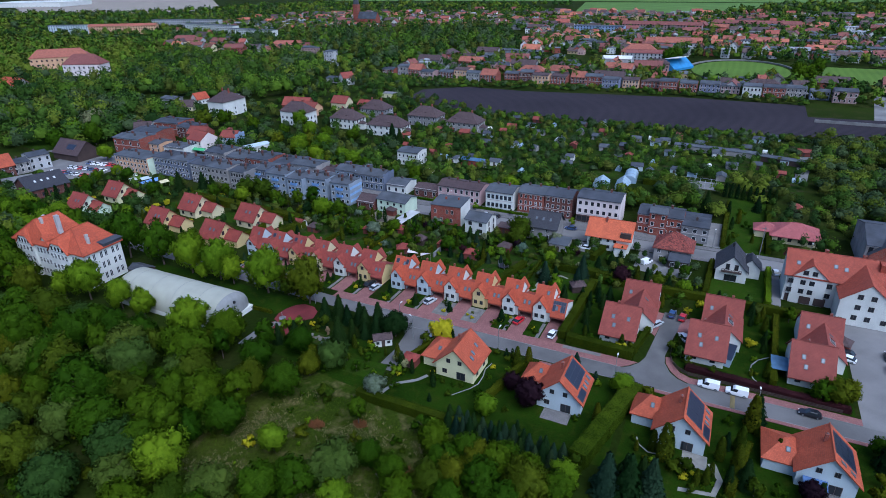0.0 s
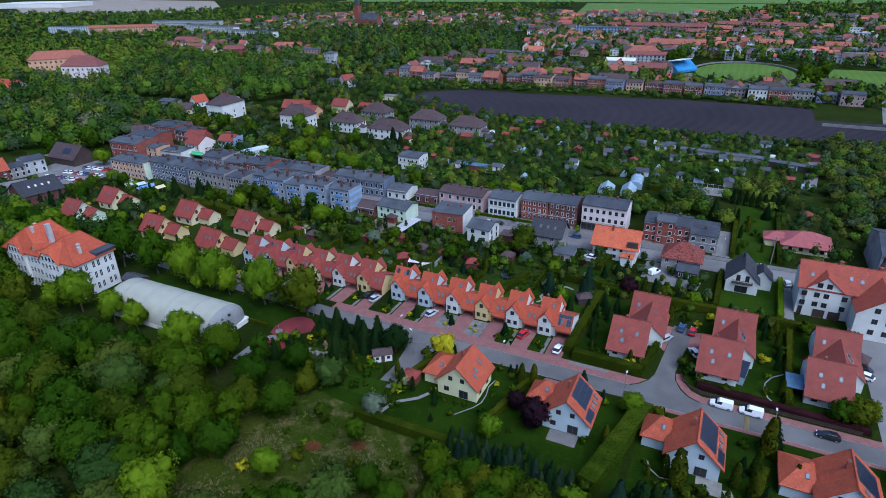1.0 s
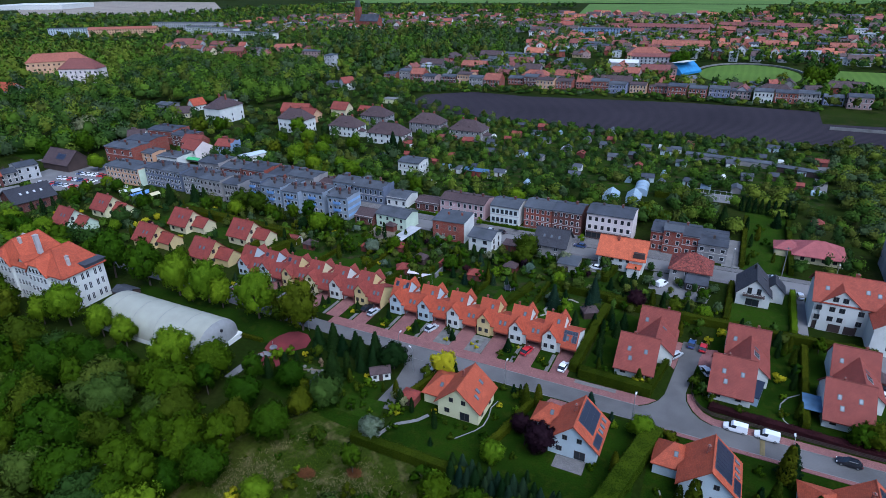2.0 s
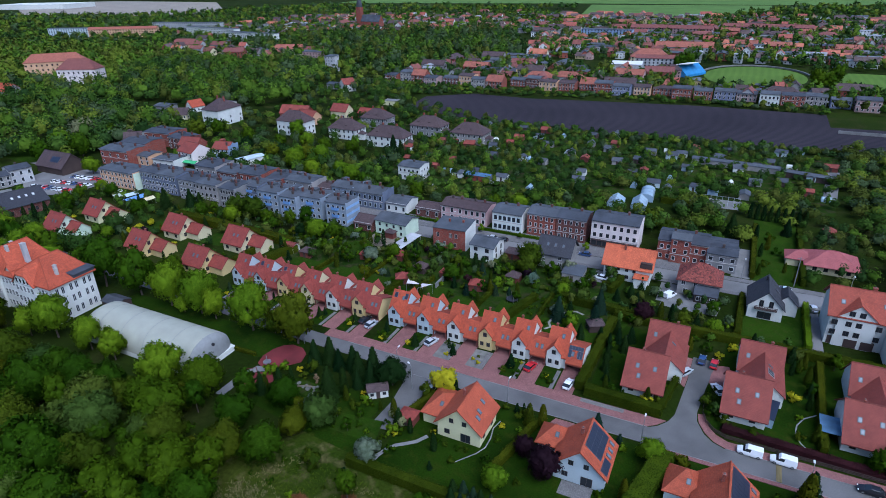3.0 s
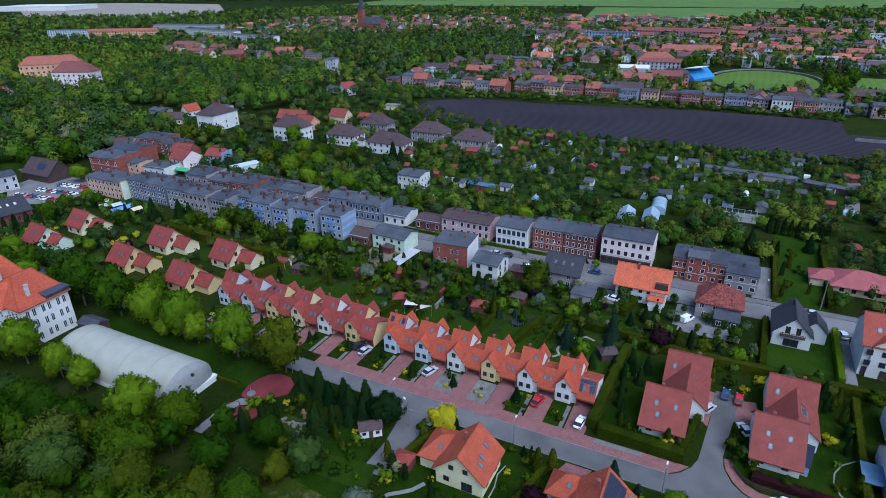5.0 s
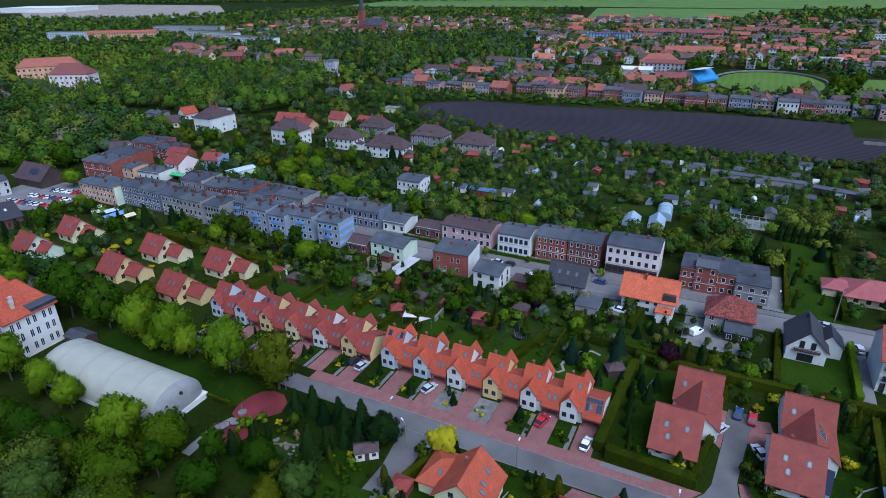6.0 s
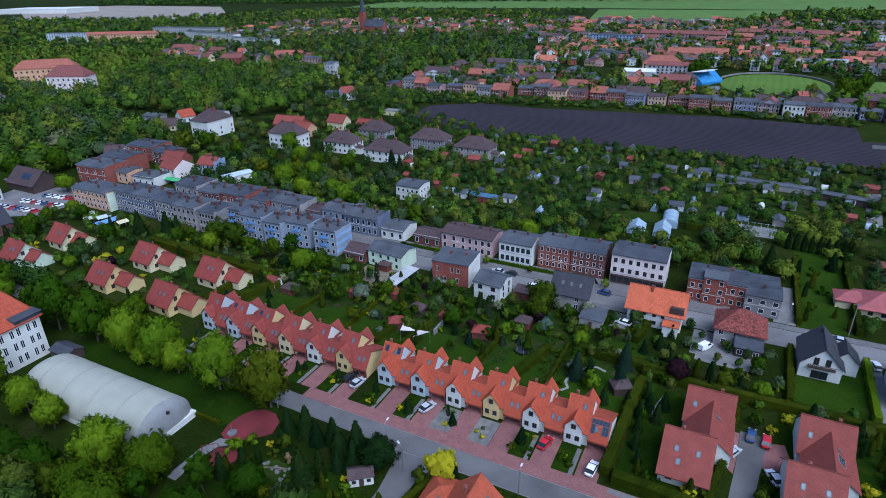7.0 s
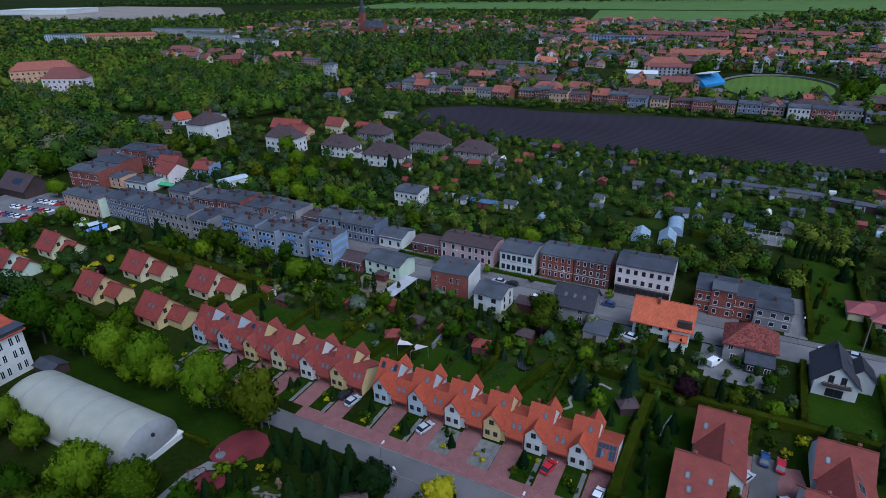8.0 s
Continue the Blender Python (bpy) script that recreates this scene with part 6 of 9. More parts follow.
for i in range(7):
    k = i / 6
    bulge.append([bm.verts.new((HL + 1.5 * (1 - k ** 2) ** 0.5 - 0.0, -HW * math.cos(math.pi * j / 24) * k, 1.4 + (HH - 1.45) * math.sin(math.pi * j / 24) ** 0.85 * k)) for j in range(25)])
for i in range(6):
    for j in range(24):
        f = bm.faces.new((bulge[i][j], bulge[i + 1][j], bulge[i + 1][j + 1], bulge[i][j + 1]))
        f.smooth = True
bmesh.ops.remove_doubles(bm, verts=bm.verts, dist=0.001)
bmesh.ops.recalc_face_normals(bm, faces=bm.faces)
part("end_cap", mesh_of("end_cap", bm, M_MEMBRANE2), ob)
for k in (-0.62, -0.2, 0.22, 0.64):
    bm = bmesh.new()
    pipe(bm, [(HL * k, -HW * 1.003 * math.cos(math.pi * j / 24), 1.4 + (HH - 1.38) * math.sin(math.pi * j / 24) ** 0.85) for j in range(1, 24)], 0.035, 5)
    part("seam", mesh_of("seam", bm, M_MEMBRANE2), ob)
bm = bmesh.new()
tube(bm, (HL + 1.1, 0.6, 5.4), (HL + 1.5, 0.6, 5.4), 0.42, 0.38, 14)
part("vent", mesh_of("vent", bm, M_DARKMETAL), ob)
bm = bmesh.new()
solid(bm, (HL - 0.6, -HW, 0), (HL + 1.6, HW, 1.4))
solid(bm, (-HL, -HW, 0), (HL - 0.6, -HW + 0.35, 1.4))
solid(bm, (-HL, HW - 0.35, 0), (HL - 0.6, HW, 1.4))
solid(bm, (-HL, -HW + 0.35, 0), (-HL + 0.4, HW - 0.35, 1.4))
part("base_wall", mesh_of("base_wall", bm, M_WHITE), ob)

# ---- plants, by plots ----
def inside(p, poly):
    x, y, c = p[0], p[1], False
    for (x0, y0), (x1, y1) in zip(poly, poly[1:] + poly[:1]):
        if (y0 > y) != (y1 > y) and x < (x1 - x0) * (y - y0) / (y1 - y0) + x0:
            c = not c
    return c


def spots_in(poly, gap, seed, clear=()):
    """Uneven spots about gap metres apart within a polygon."""
    rng = random.Random(seed)
    xs, ys = [p[0] for p in poly], [p[1] for p in poly]
    out, y = [], min(ys)
    while y < max(ys):
        x = min(xs) + rng.uniform(0, gap)
        while x < max(xs):
            p = (x + rng.uniform(-0.4, 0.4) * gap, y + rng.uniform(-0.4, 0.4) * gap)
            if inside(p, poly) and not any(inside(p, c) for c in clear):
                out.append(p)
            x += gap
        y += gap * 0.9
    return out


SPREAD = {"round": 4.0, "fresh": 4.6, "grey": 3.8, "tall": 2.7, "shrub": 1.35, "spruce": 2.3, "bluespruce": 2.4, "pine": 3.3, "thuja": 0.85, "thujadark": 0.8, "purple": 3.0, "gold": 2.5, "goldshrub": 1.5, "blossom": 3.0}


def planted(rows):
    """Plants by kind, place and crown radius."""
    for k, x, y, r in rows:
        near = k.replace("round", "near").replace("grey", "neargrey") if y < 100 else k
        plant(near, x, y, r / SPREAD[k.rstrip("0123")])


WOOD_EDGE = [("round1", -85.5, 50.4, 5.2), ("grey0", -101.2, 38.6, 5.4), ("fresh0", -71.9, 64.9, 3.0), ("goldshrub", -77.3, 63.6, 1.6), ("grey1", -56.2, 63.9, 5.0), ("round0", -52.3, 69.7, 3.0), ("round0", -92.4, 66.8, 5.2), ("round3", -88.2, 76.2, 4.2), ("round0", -81.1, 79.5, 4.3),
    ("round2", -93.2, 84.7, 3.9), ("shrub1", -71.5, 82.8, 2.4), ("tall0", -60.4, 78.5, 2.0), ("round3", -80.5, 88.0, 3.0), ("round0", -42.2, 77.7, 3.4), ("round2", -37.9, 73.9, 3.2), ("round3", -32.1, 75.8, 3.6), ("round0", -27.0, 79.8, 3.0), ("round2", -46.1, 67.8, 3.0)]
planted(WOOD_EDGE)
planted([("round0", -29.3, 71.2, 4.1), ("round3", -21.7, 74.0, 4.3), ("round1", -52.1, 58.2, 3.0), ("round0", -42.2, 63.1, 3.4), ("round2", -33.9, 66.6, 3.0), ("grey2", -77.6, 93.8, 4.0), ("round0", -88.4, 94.8, 3.5), ("tall1", -96.3, 91.3, 2.6), ("round0", -107.5, 89.5, 5.2),
    ("round2", -107.2, 77.8, 5.4), ("grey0", -119.7, 70.2, 5.8), ("round0", -118.0, 57.2, 6.4), ("grey1", -141.1, 60.4, 6.0)])
planted([("round0", -99.1, 57.9, 5.0), ("grey2", -98.3, 49.3, 5.4), ("round3", -114.2, 40.3, 4.5), ("round2", -84.0, 64.6, 4.2), ("round0", -60.3, 57.5, 4.1), ("round2", -65.1, 53.8, 4.1), ("grey0", -73.5, 49.9, 4.6), ("round0", -90.0, 59.7, 3.4), ("round1", -36.7, 92.3, 2.6), ("shrub0", -40.6, 97.2, 1.6),
    ("blossom", -62.5, 88.4, 2.8), ("shrub2", -61.8, 96.9, 1.8), ("shrub0", -59.4, 92.0, 1.5), ("spruce1", -80.7, 100.8, 2.6), ("shrub2", -98.9, 101.6, 2.4), ("thujadark", -78.5, 103.6, 1.2), ("fresh0", -11.6, 112.0, 2.6), ("bluespruce", -22.6, 113.6, 2.2)])
planted([("shrub1", -38.0, 112.6, 2.2), ("thuja", -33.8, 112.6, 1.1), ("thuja", -36.4, 111.6, 1.1), ("shrub1", -16.2, 85.1, 2.4), ("bluespruce", -9.0, 82.0, 3.2), ("spruce0", -5.2, 82.4, 3.0), ("bluespruce", -1.5, 83.8, 3.2), ("thuja", -0.5, 95.0, 1.7), ("shrub1", 2.0, 92.8, 2.0), ("thuja", 7.4, 91.9, 0.8), ("thuja", 5.8, 91.0, 0.75),
    ("thuja", 8.2, 94.2, 0.7), ("shrub0", 19.8, 95.0, 1.6), ("purple", 24.6, 95.2, 2.3), ("thuja", 14.7, 110.8, 1.7), ("spruce0", 15.6, 113.2, 2.2), ("shrub0", 10.7, 111.3, 1.4), ("thuja", 9.4, 99.4, 1.1), ("round3", 31.6, 127.7, 3.0), ("round2", 28.6, 127.4, 2.6)])
planted([("round0", 37.5, 113.1, 2.2), ("spruce1", 38.7, 110.0, 2.8), ("shrub0", -1.6, 131.1, 2.0), ("goldshrub", -14.8, 129.6, 1.5), ("bluespruce", -42.9, 155.6, 2.4), ("round3", -60.0, 182.5, 4.2), ("bluespruce", -33.3, 164.1, 2.4), ("gold", -57.4, 113.6, 3.3), ("purple", -29.4, 99.0, 3.4), ("purple", -34.6, 103.0, 2.2), ("pine", -70.0, 111.0, 3.6),
    ("round1", -142, 114.6, 2.8), ("round3", -110.5, 117.0, 2.6), ("round0", -162, 128.2, 3.8), ("round0", -190, 118, 5.0), ("thujadark", -254.6, 141.2, 1.2), ("thujadark", -256.4, 138.2, 1.1), ("thujadark", -252.6, 144.6, 1.2), ("round2", -251.4, 152.4, 2.6)])
for k, x, y, r in (("round0", -201.5, 89.0, 5.0), ("round2", -193.6, 88.0, 4.6), ("round0", -185.4, 86.4, 4.0), ("round0", -209, 93.0, 5.2), ("round0", -177.5, 115.6, 6.0), ("round0", -162.4, 116.4, 5.6), ("fresh1", -148.6, 115.8, 5.0), ("fresh1", -136.8, 116.2, 5.0), ("fresh2", -130.8, 115.6, 3.4), ("fresh0", -117.0, 115.6, 5.4), ("round3", -101.6, 115.6, 5.4), ("fresh1", -117.5, 87.0, 4.8), ("fresh2", -139.5, 90.0, 3.2), ("fresh0", -149.5, 90.6, 3.6), ("fresh1", -163.2, 90.4, 4.8), ("fresh2", -170.8, 87.8, 3.2)):
    plant(k, x, y, r / SPREAD[k.rstrip("0123")], tall=1.32)
for x, y, s in ((-92, 110.5, 0.72), (-88.5, 112.2, 0.8), (-85, 111, 0.62), (-82, 112.6, 0.7), (-79, 110.5, 0.75), (-76, 112.5, 0.85), (-74.5, 109, 0.7), (-77, 107, 0.5), (-90.5, 107, 0.5), (-96.5, 96, 0.6), (-93.5, 99, 0.6)):
    plant("spruce0", x, y, s * 1.2)
rg = random.Random(91)
for i in range(30):
    x = -42.5 + (i % 15) * 1.75
    plant("bluespruce" if i % 3 else "spruce1", x + rg.uniform(-0.4, 0.4), (87.4 if i < 15 else 84.9) - 0.06 * (i % 15) + rg.uniform(-0.5, 0.5), rg.uniform(0.5, 0.66), group="spruce screen")
for k, x, y, r in (("round0", -35, 78.4, 3.4), ("round2", -28.6, 77.2, 3.6), ("round0", -22.3, 77.8, 3.2), ("round3", -34.9, 71.4, 3.4), ("round1", -16.4, 80.4, 2.8), ("spruce0", -9.0, 86.2, 1.7), ("spruce1", -6.3, 87.8, 1.6), ("spruce0", -3.4, 88.4, 1.6), ("spruce1", -7.2, 84.6, 1.6), ("spruce0", -2.0, 85.6, 1.7), ("spruce1", 14.0, 94.4, 1.9), ("thuja", -2.7, 96.6, 1.0), ("goldshrub", -0.8, 95.4, 1.1), ("thuja", 0.4, 96.4, 1.1), ("shrub1", 3.2, 94.4, 1.3), ("goldshrub", 5.6, 92.9, 1.0), ("shrub0", 8.0, 93.8, 1.0), ("round3", 33.8, 129.6, 2.6), ("thuja", 12.8, 103.6, 1.2), ("thuja", 12.4, 98, 1.2), ("shrub0", -18.6, 99.0, 1.2), ("shrub1", -30, 108.6, 1.2), ("thuja", -14.6, 100, 1.0), ("shrub2", -17.4, 112.6, 1.2), ("shrub0", 20.6, 108.6, 1.2), ("thuja", 19.4, 104.2, 1.0), ("shrub0", 19.0, 111.4, 1.1)):
    planted([(k, x, y, r)])
planted([("round0", -84, 40.5, 4.2), ("grey2", -92, 44.5, 4.4), ("round3", -78.5, 45.5, 3.6), ("round2", -70.5, 44.0, 4.0), ("round0", -95.5, 53.5, 4.0), ("tall1", -92.0, 57.0, 3.2), ("round2", -99.5, 66.0, 4.4), ("tall0", -85.5, 70.5, 3.2), ("grey1", -88.0, 64.0, 2.8), ("shrub1", -69.0, 70.5, 1.9), ("shrub2", -74.0, 67.0, 1.8), ("shrub2", -54.8, 61.2, 2.4), ("round3", -38.5, 68.5, 3.2), ("round0", -24.5, 69.5, 3.4), ("round2", -16.5, 76.0, 3.2), ("shrub0", -63.5, 56.5, 2.2), ("shrub1", -58.0, 73.5, 1.7), ("shrub0", -50.0, 76.5, 1.5)])
NEAR_WOOD = [(-116, 20), (-102, 36), (-104, 64), (-99, 76), (-112, 77), (-150, 74), (-172, 82), (-230, 95), (-240, 60)]
planted([("round2", -156, 75, 4.0), ("grey0", -150.6, 79.0, 4.4), ("round0", -143.4, 78.4, 4.2), ("round0", -137, 78.6, 4.4), ("grey2", -131.4, 79.4, 3.6), ("round2", -126.6, 79.6, 4.2), ("round3", -121, 79.4, 3.4), ("round0", -115.6, 80.4, 4.4), ("round3", -108.6, 82.4, 3.6), ("tall0", -104.6, 84.4, 2.4)])
rng = random.Random(3)
for i, (x, y) in enumerate(spots_in(NEAR_WOOD, 7.6, 4)):
    k = rng.choice(["round0", "round2", "round0", "round3", "grey0", "grey1", "grey2", "grey1", "round3", "tall0", "round2"])
    if x > -165:
        k = k.replace("round", "near").replace("grey", "neargrey")
    plant(k, x, y, rng.choice([0.6, 0.8, 0.95, 1.1, 1.3, 1.45]) * rng.uniform(0.92, 1.08), tall=rng.uniform(0.8, 1.3))
for x, y in spots_in([(-240, 97), (-205, 97), (-205, 128), (-290, 128), (-300, 97)], 8, 44):
    plant(rng.choice(["round0", "round2", "round1", "fresh0"]), x, y, rng.uniform(0.8, 1.1))
MEADOW = [(-84, 44), (-90, 62), (-76, 84), (-66, 84), (-44, 80), (-24, 70), (-20, 56), (-50, 46)]
for x, y in spots_in(MEADOW, 5.0, 6):
    if rng.random() < 0.45:
        plant(rng.choice(["shrub0", "shrub1", "shrub1", "shrub2"]), x, y, rng.uniform(0.3, 0.8))
M_DRY = foliage("dry_grass", (0.10, 0.085, 0.030), (0.30, 0.25, 0.12), tree=0.0)
M_RUST = foliage("bracken_rust", (0.08, 0.032, 0.012), (0.26, 0.11, 0.045), tree=0.0)


def grass_tufts(label, spots, blades, high, mat, seed):
    """Tufts of upright grass blades, each a slim leaning triangle."""
    rng = np.random.default_rng(seed)
    at = np.repeat(np.array(spots), blades, 0)
    n = len(at)
    a, lean = rng.uniform(0, 2 * math.pi, n), rng.uniform(0.4, 1.8, n)
    root = np.stack([at[:, 0] + rng.normal(0, 0.22, n), at[:, 1] + rng.normal(0, 0.22, n), np.full(n, 0.03)], 1)
    h = high * rng.uniform(0.5, 1.3, n)
    side = np.stack([-np.sin(a), np.cos(a), np.zeros(n)], 1) * (0.07 + 0.05 * h)[:, None]
    tip = root + np.stack([np.cos(a) * lean * h, np.sin(a) * lean * h, h], 1)
    up = np.cross(2 * side, tip - root)[:, 2:] > 0
    v = np.stack([np.where(up, root - side, root + side), np.where(up, root + side, root - side), tip], 1).reshape(-1, 3)
    soft = np.repeat(np.stack([np.cos(a) * 0.3, np.sin(a) * 0.3, np.ones(n)], 1) / 1.05, 3, 0)
    tagged(part("grass_tufts", card_mesh("grass_tufts", v, np.arange(3 * n).reshape(-1, 3), soft, mat)), label, "grass", kind="stuff")


rg = random.Random(17)
tufts = spots_in(MEADOW, 0.8, 7)
dry = [p for p in tufts if math.sin(p[0] * 0.31 + 1.1) + math.sin(p[1] * 0.43 - p[0] * 0.12) + rg.uniform(-1, 1) > 0.5]
grass_tufts("rough green tufts of meadow grass", tufts, 5, 0.28, M_LEAFOLIVE, 7)
grass_tufts("pale dry tufts of last year's meadow grass", dry, 8, 0.32, M_DRY, 8)
for x0, y0, r0 in ((-45.0, 70.0, 3.2), (-68.5, 74.5, 1.6), (-60.0, 78.5, 1.4)):
    grass_tufts("rust-brown dead bracken in the meadow", [(x0 + r0 * math.sqrt(k) * math.cos(g), y0 + r0 * 0.7 * math.sqrt(k) * math.sin(g)) for k, g in ((rg.random(), rg.uniform(0, 6.3)) for _ in range(110))], 6, 0.45, M_RUST, int(-x0))

EVERGREEN = "tall clipped evergreen hedge "
hedge(-28.4, 127.4, -11.6, 126.6, 2.2, 2.4, M_THUJA, EVERGREEN + "along the street")
hedge(-30.0, 128, -28.6, 160, 2.0, 2.4, M_THUJA, EVERGREEN + "between plots")
hedge(-12.0, 128.2, -9.6, 142, 1.2, 1.8, M_THUJA, "clipped evergreen hedge beside the side street")
hedge(-15.4, 86.5, -9.0, 113, 3.6, 3.4, M_LEAFOLIVE, EVERGREEN + "between two gardens")
hedge(-65.5, 86.2, -39.5, 86.2, 1.9, 2.3, M_THUJA, "clipped hedge at the end of the lawn")
hedge(0.6, 127.6, 34, 125.8, 1.8, 1.3, M_PURPLE, "dark red-leaved barberry hedge along the pavement")
hedge(-35.0, 112.4, -38.9, 95, 1.3, 1.9, M_THUJA, "clipped evergreen hedge between two gardens")
hedge(11.4, 90, 14.4, 105, 1.3, 2.0, M_THUJA, "clipped evergreen hedge between two gardens")
hedge(-58.4, 112.6, -61.4, 103.2, 1.4, 1.8, M_THUJA, "clipped hedge beside the lane")
hedge(19.0, 128, 20.2, 160, 1.4, 2.2, M_THUJA, EVERGREEN + "between plots")
hedge(-29, 163, 36, 163.5, 1.8, 2.4, M_THUJA, EVERGREEN + "behind the double houses")
hedge(2.0, 166.5, 2.6, 190, 1.4, 1.8, M_THUJA, "clipped hedge round the dark-roofed house")
hedge(18.4, 167, 18.8, 191, 1.4, 1.8, M_LEAFLIGHT, "bright green clipped hedge round the dark-roofed house")
hedge(-143.4, 148.8, -139.2, 161.6, 2.6, 2.6, M_THUJA, EVERGREEN + "between gardens")
hedge(-204, 167.5, -144.5, 164.6, 3.2, 2.8, M_THUJA, EVERGREEN + "behind the apartment row")
hedge(-152, 144, -152, 168, 1.6, 2.2, M_THUJA, EVERGREEN + "between gardens")
hedge(-222, 131.4, -150, 130.0, 1.6, 1.8, M_THUJA, "long clipped hedge along the road")
hedge(-45, 166.6, -20, 165.0, 2.4, 2.4, M_THUJA, EVERGREEN + "behind the gardens")
hedge(4.9, 204, 5.2, 248, 1.4, 2.0, M_THUJA, EVERGREEN + "round the park-like garden")
hedge(18.8, 204, 19.4, 248, 1.6, 2.4, M_THUJA, EVERGREEN + "round the park-like garden")
hedge(-30, 262, -8, 261, 1.6, 2.4, M_THUJA, EVERGREEN + "beside the greenhouses")
hedge(-165, 105.5, -108, 106.6, 0.9, 1.0, M_THUJA, "low clipped hedge beside the sports lawn")
hedge(-56.4, 147.6, -52.2, 164, 1.8, 2.0, M_THUJA, EVERGREEN + "between back gardens")
hedge(-45.8, 157.6, -43.6, 166, 1.4, 2.0, M_THUJA, EVERGREEN + "between back gardens")
hedge(-94.6, 147.4, -92.4, 159.4, 1.6, 1.8, M_THUJA, EVERGREEN + "between back gardens")
hedge(-150.8, 163.6, -141.4, 168.4, 1.8, 2.2, M_THUJA, EVERGREEN + "between gardens")
hedge(-33.0, 176.5, -31.2, 187, 1.8, 2.0, M_THUJA, EVERGREEN + "beside the orange-roofed house")
for i, (u, _, _) in enumerate(ROW_LEFT + ROW_RIGHT):
    if i % 2:
        hedge(u + 6.9, 147, u + 7.4 + (i % 3), 160 + (i * 7) % 11, 0.9, 1.2 + 0.3 * (i % 3), M_THUJA, "clipped garden hedge between two plots")
    patch("lawn", rect(u - 1.6 + (i % 3) * 0.5, 146.5, u + 5.6, 153 + (i * 5) % 8), 0.05, M_LAWN2, "small mown back-garden lawn", "lawn")
    rg = random.Random(70 + i)
    for j in range(3):
        plant(rg.choice(["shrub0", "shrub1", "shrub2", "goldshrub"]), u - 1.8 + rg.uniform(0, 3.2), rg.uniform(126.2, 132.2), rg.uniform(0.35, 0.6))
    if i % 2 == 0:
        plant(rg.choice(["fir", "thujadark", "bluefir"]), u - 0.6 + rg.uniform(-0.6, 0.6), 130.5, rg.uniform(0.6, 0.95))
for x, y, k, s in ((-72.9, 127.6, "spruce0", 0.5), (-62.4, 128.4, "spruce1", 0.42), (-47.3, 129.6, "spruce0", 0.48), (-45.0, 127.2, "shrub0", 1.0), (-48.6, 127.0, "shrub1", 0.8), (-93.2, 130.2, "spruce1", 0.45), (-83.6, 128.3, "shrub0", 1.0), (-81.4, 127.0, "shrub1", 0.8), (-38.4, 128.6, "shrub0", 0.9), (-36.6, 127.4, "shrub1", 0.7), (-104.6, 129.0, "spruce0", 0.42), (-113.0, 129.4, "fir", 0.9)):
    plant(k, x, y, s)
POND = [(-44.0, 152.9), (-43.6, 155.8), (-42.5, 157.8), (-41, 159.8), (-39.4, 160.8), (-37.4, 160), (-36.4, 157.3), (-36.4, 153), (-37.7, 148.3), (-39.4, 146.2), (-41.5, 145.7), (-43.4, 146.2), (-44.1, 147.6), (-42.6, 150.2)]
WEST_LAWNS = [[(-126.2, 170.1), (-124.9, 177.2), (-118.9, 179), (-117.6, 171)], [(-118.6, 150.8), (-118.3, 157.6), (-113.4, 158), (-113.4, 151)], [(-101.0, 147.2), (-99.6, 157.7), (-96.2, 158), (-95.6, 147.4)], [(-92.4, 148.2), (-91.8, 153.6), (-86.5, 153.9), (-86.6, 148.3)], [(-83.6, 149.4), (-82.5, 158.6), (-76, 159), (-75.6, 149.6)], [(-210.5, 131.9), (-208.9, 142.2), (-202.4, 142), (-202.9, 132.5)], [(-208.7, 154.4), (-207.8, 161.4), (-198.6, 161), (-199.6, 153.4)], [(-178, 153), (-177, 162), (-166, 161), (-167, 153)]]
EAST_LAWNS = [[(-33.2, 144.6), (-28.4, 144.1), (-24.7, 162.1), (-31.2, 161.2), (-33.7, 152.2)], [(-42.1, 173.0), (-40.3, 168.7), (-28.4, 168.6), (-29.7, 174), (-34.7, 175.5)], [(-84.4, 170.5), (-79.4, 176.2), (-72.1, 175.2), (-70.5, 168.7), (-76.4, 165.8)], [(-60.9, 147.6), (-60.9, 159.1), (-55.0, 160.3), (-55.5, 149.2)], [(-59.4, 171.9), (-49.7, 173.6), (-52.2, 168.6)], [(-135.8, 151.8), (-135.4, 159.8), (-131.2, 160.4), (-129.4, 152.4)], [(-127.2, 151.5), (-126.6, 159.5), (-121.4, 160), (-121.2, 151.8)]]
for poly in [POND] + EAST_LAWNS + WEST_LAWNS:
    patch("lawn", poly, 0.055, M_LAWN2, "mown garden lawn", "lawn")
ribbon("path", [(-44.9, 149.4), (-43.6, 151), (-44.7, 153), (-44.4, 156.2), (-43.3, 158.6), (-41.3, 160.8), (-39.3, 161.8), (-37.0, 160.9)], 0.7, 0.07, M_PALEPATH, "pale gravel path round the curved lawn", "path")
for x, y, s in ((-41.1, 154.8, 0.5), (-39.8, 155.6, 0.45), (-39.0, 154.2, 0.4), (-45.4, 151.6, 0.7), (-41.6, 147.1, 0.35), (-47.7, 156.5, 0.6), (-50.4, 159.3, 0.55), (-50.7, 154.3, 0.8), (-40.6, 162.2, 0.7), (-46.6, 147.4, 0.6), (-48.6, 150, 0.6), (-35.4, 147, 0.5)):
    plant("shrub0", x, y, s, label="clipped ball-shaped shrub in the garden")
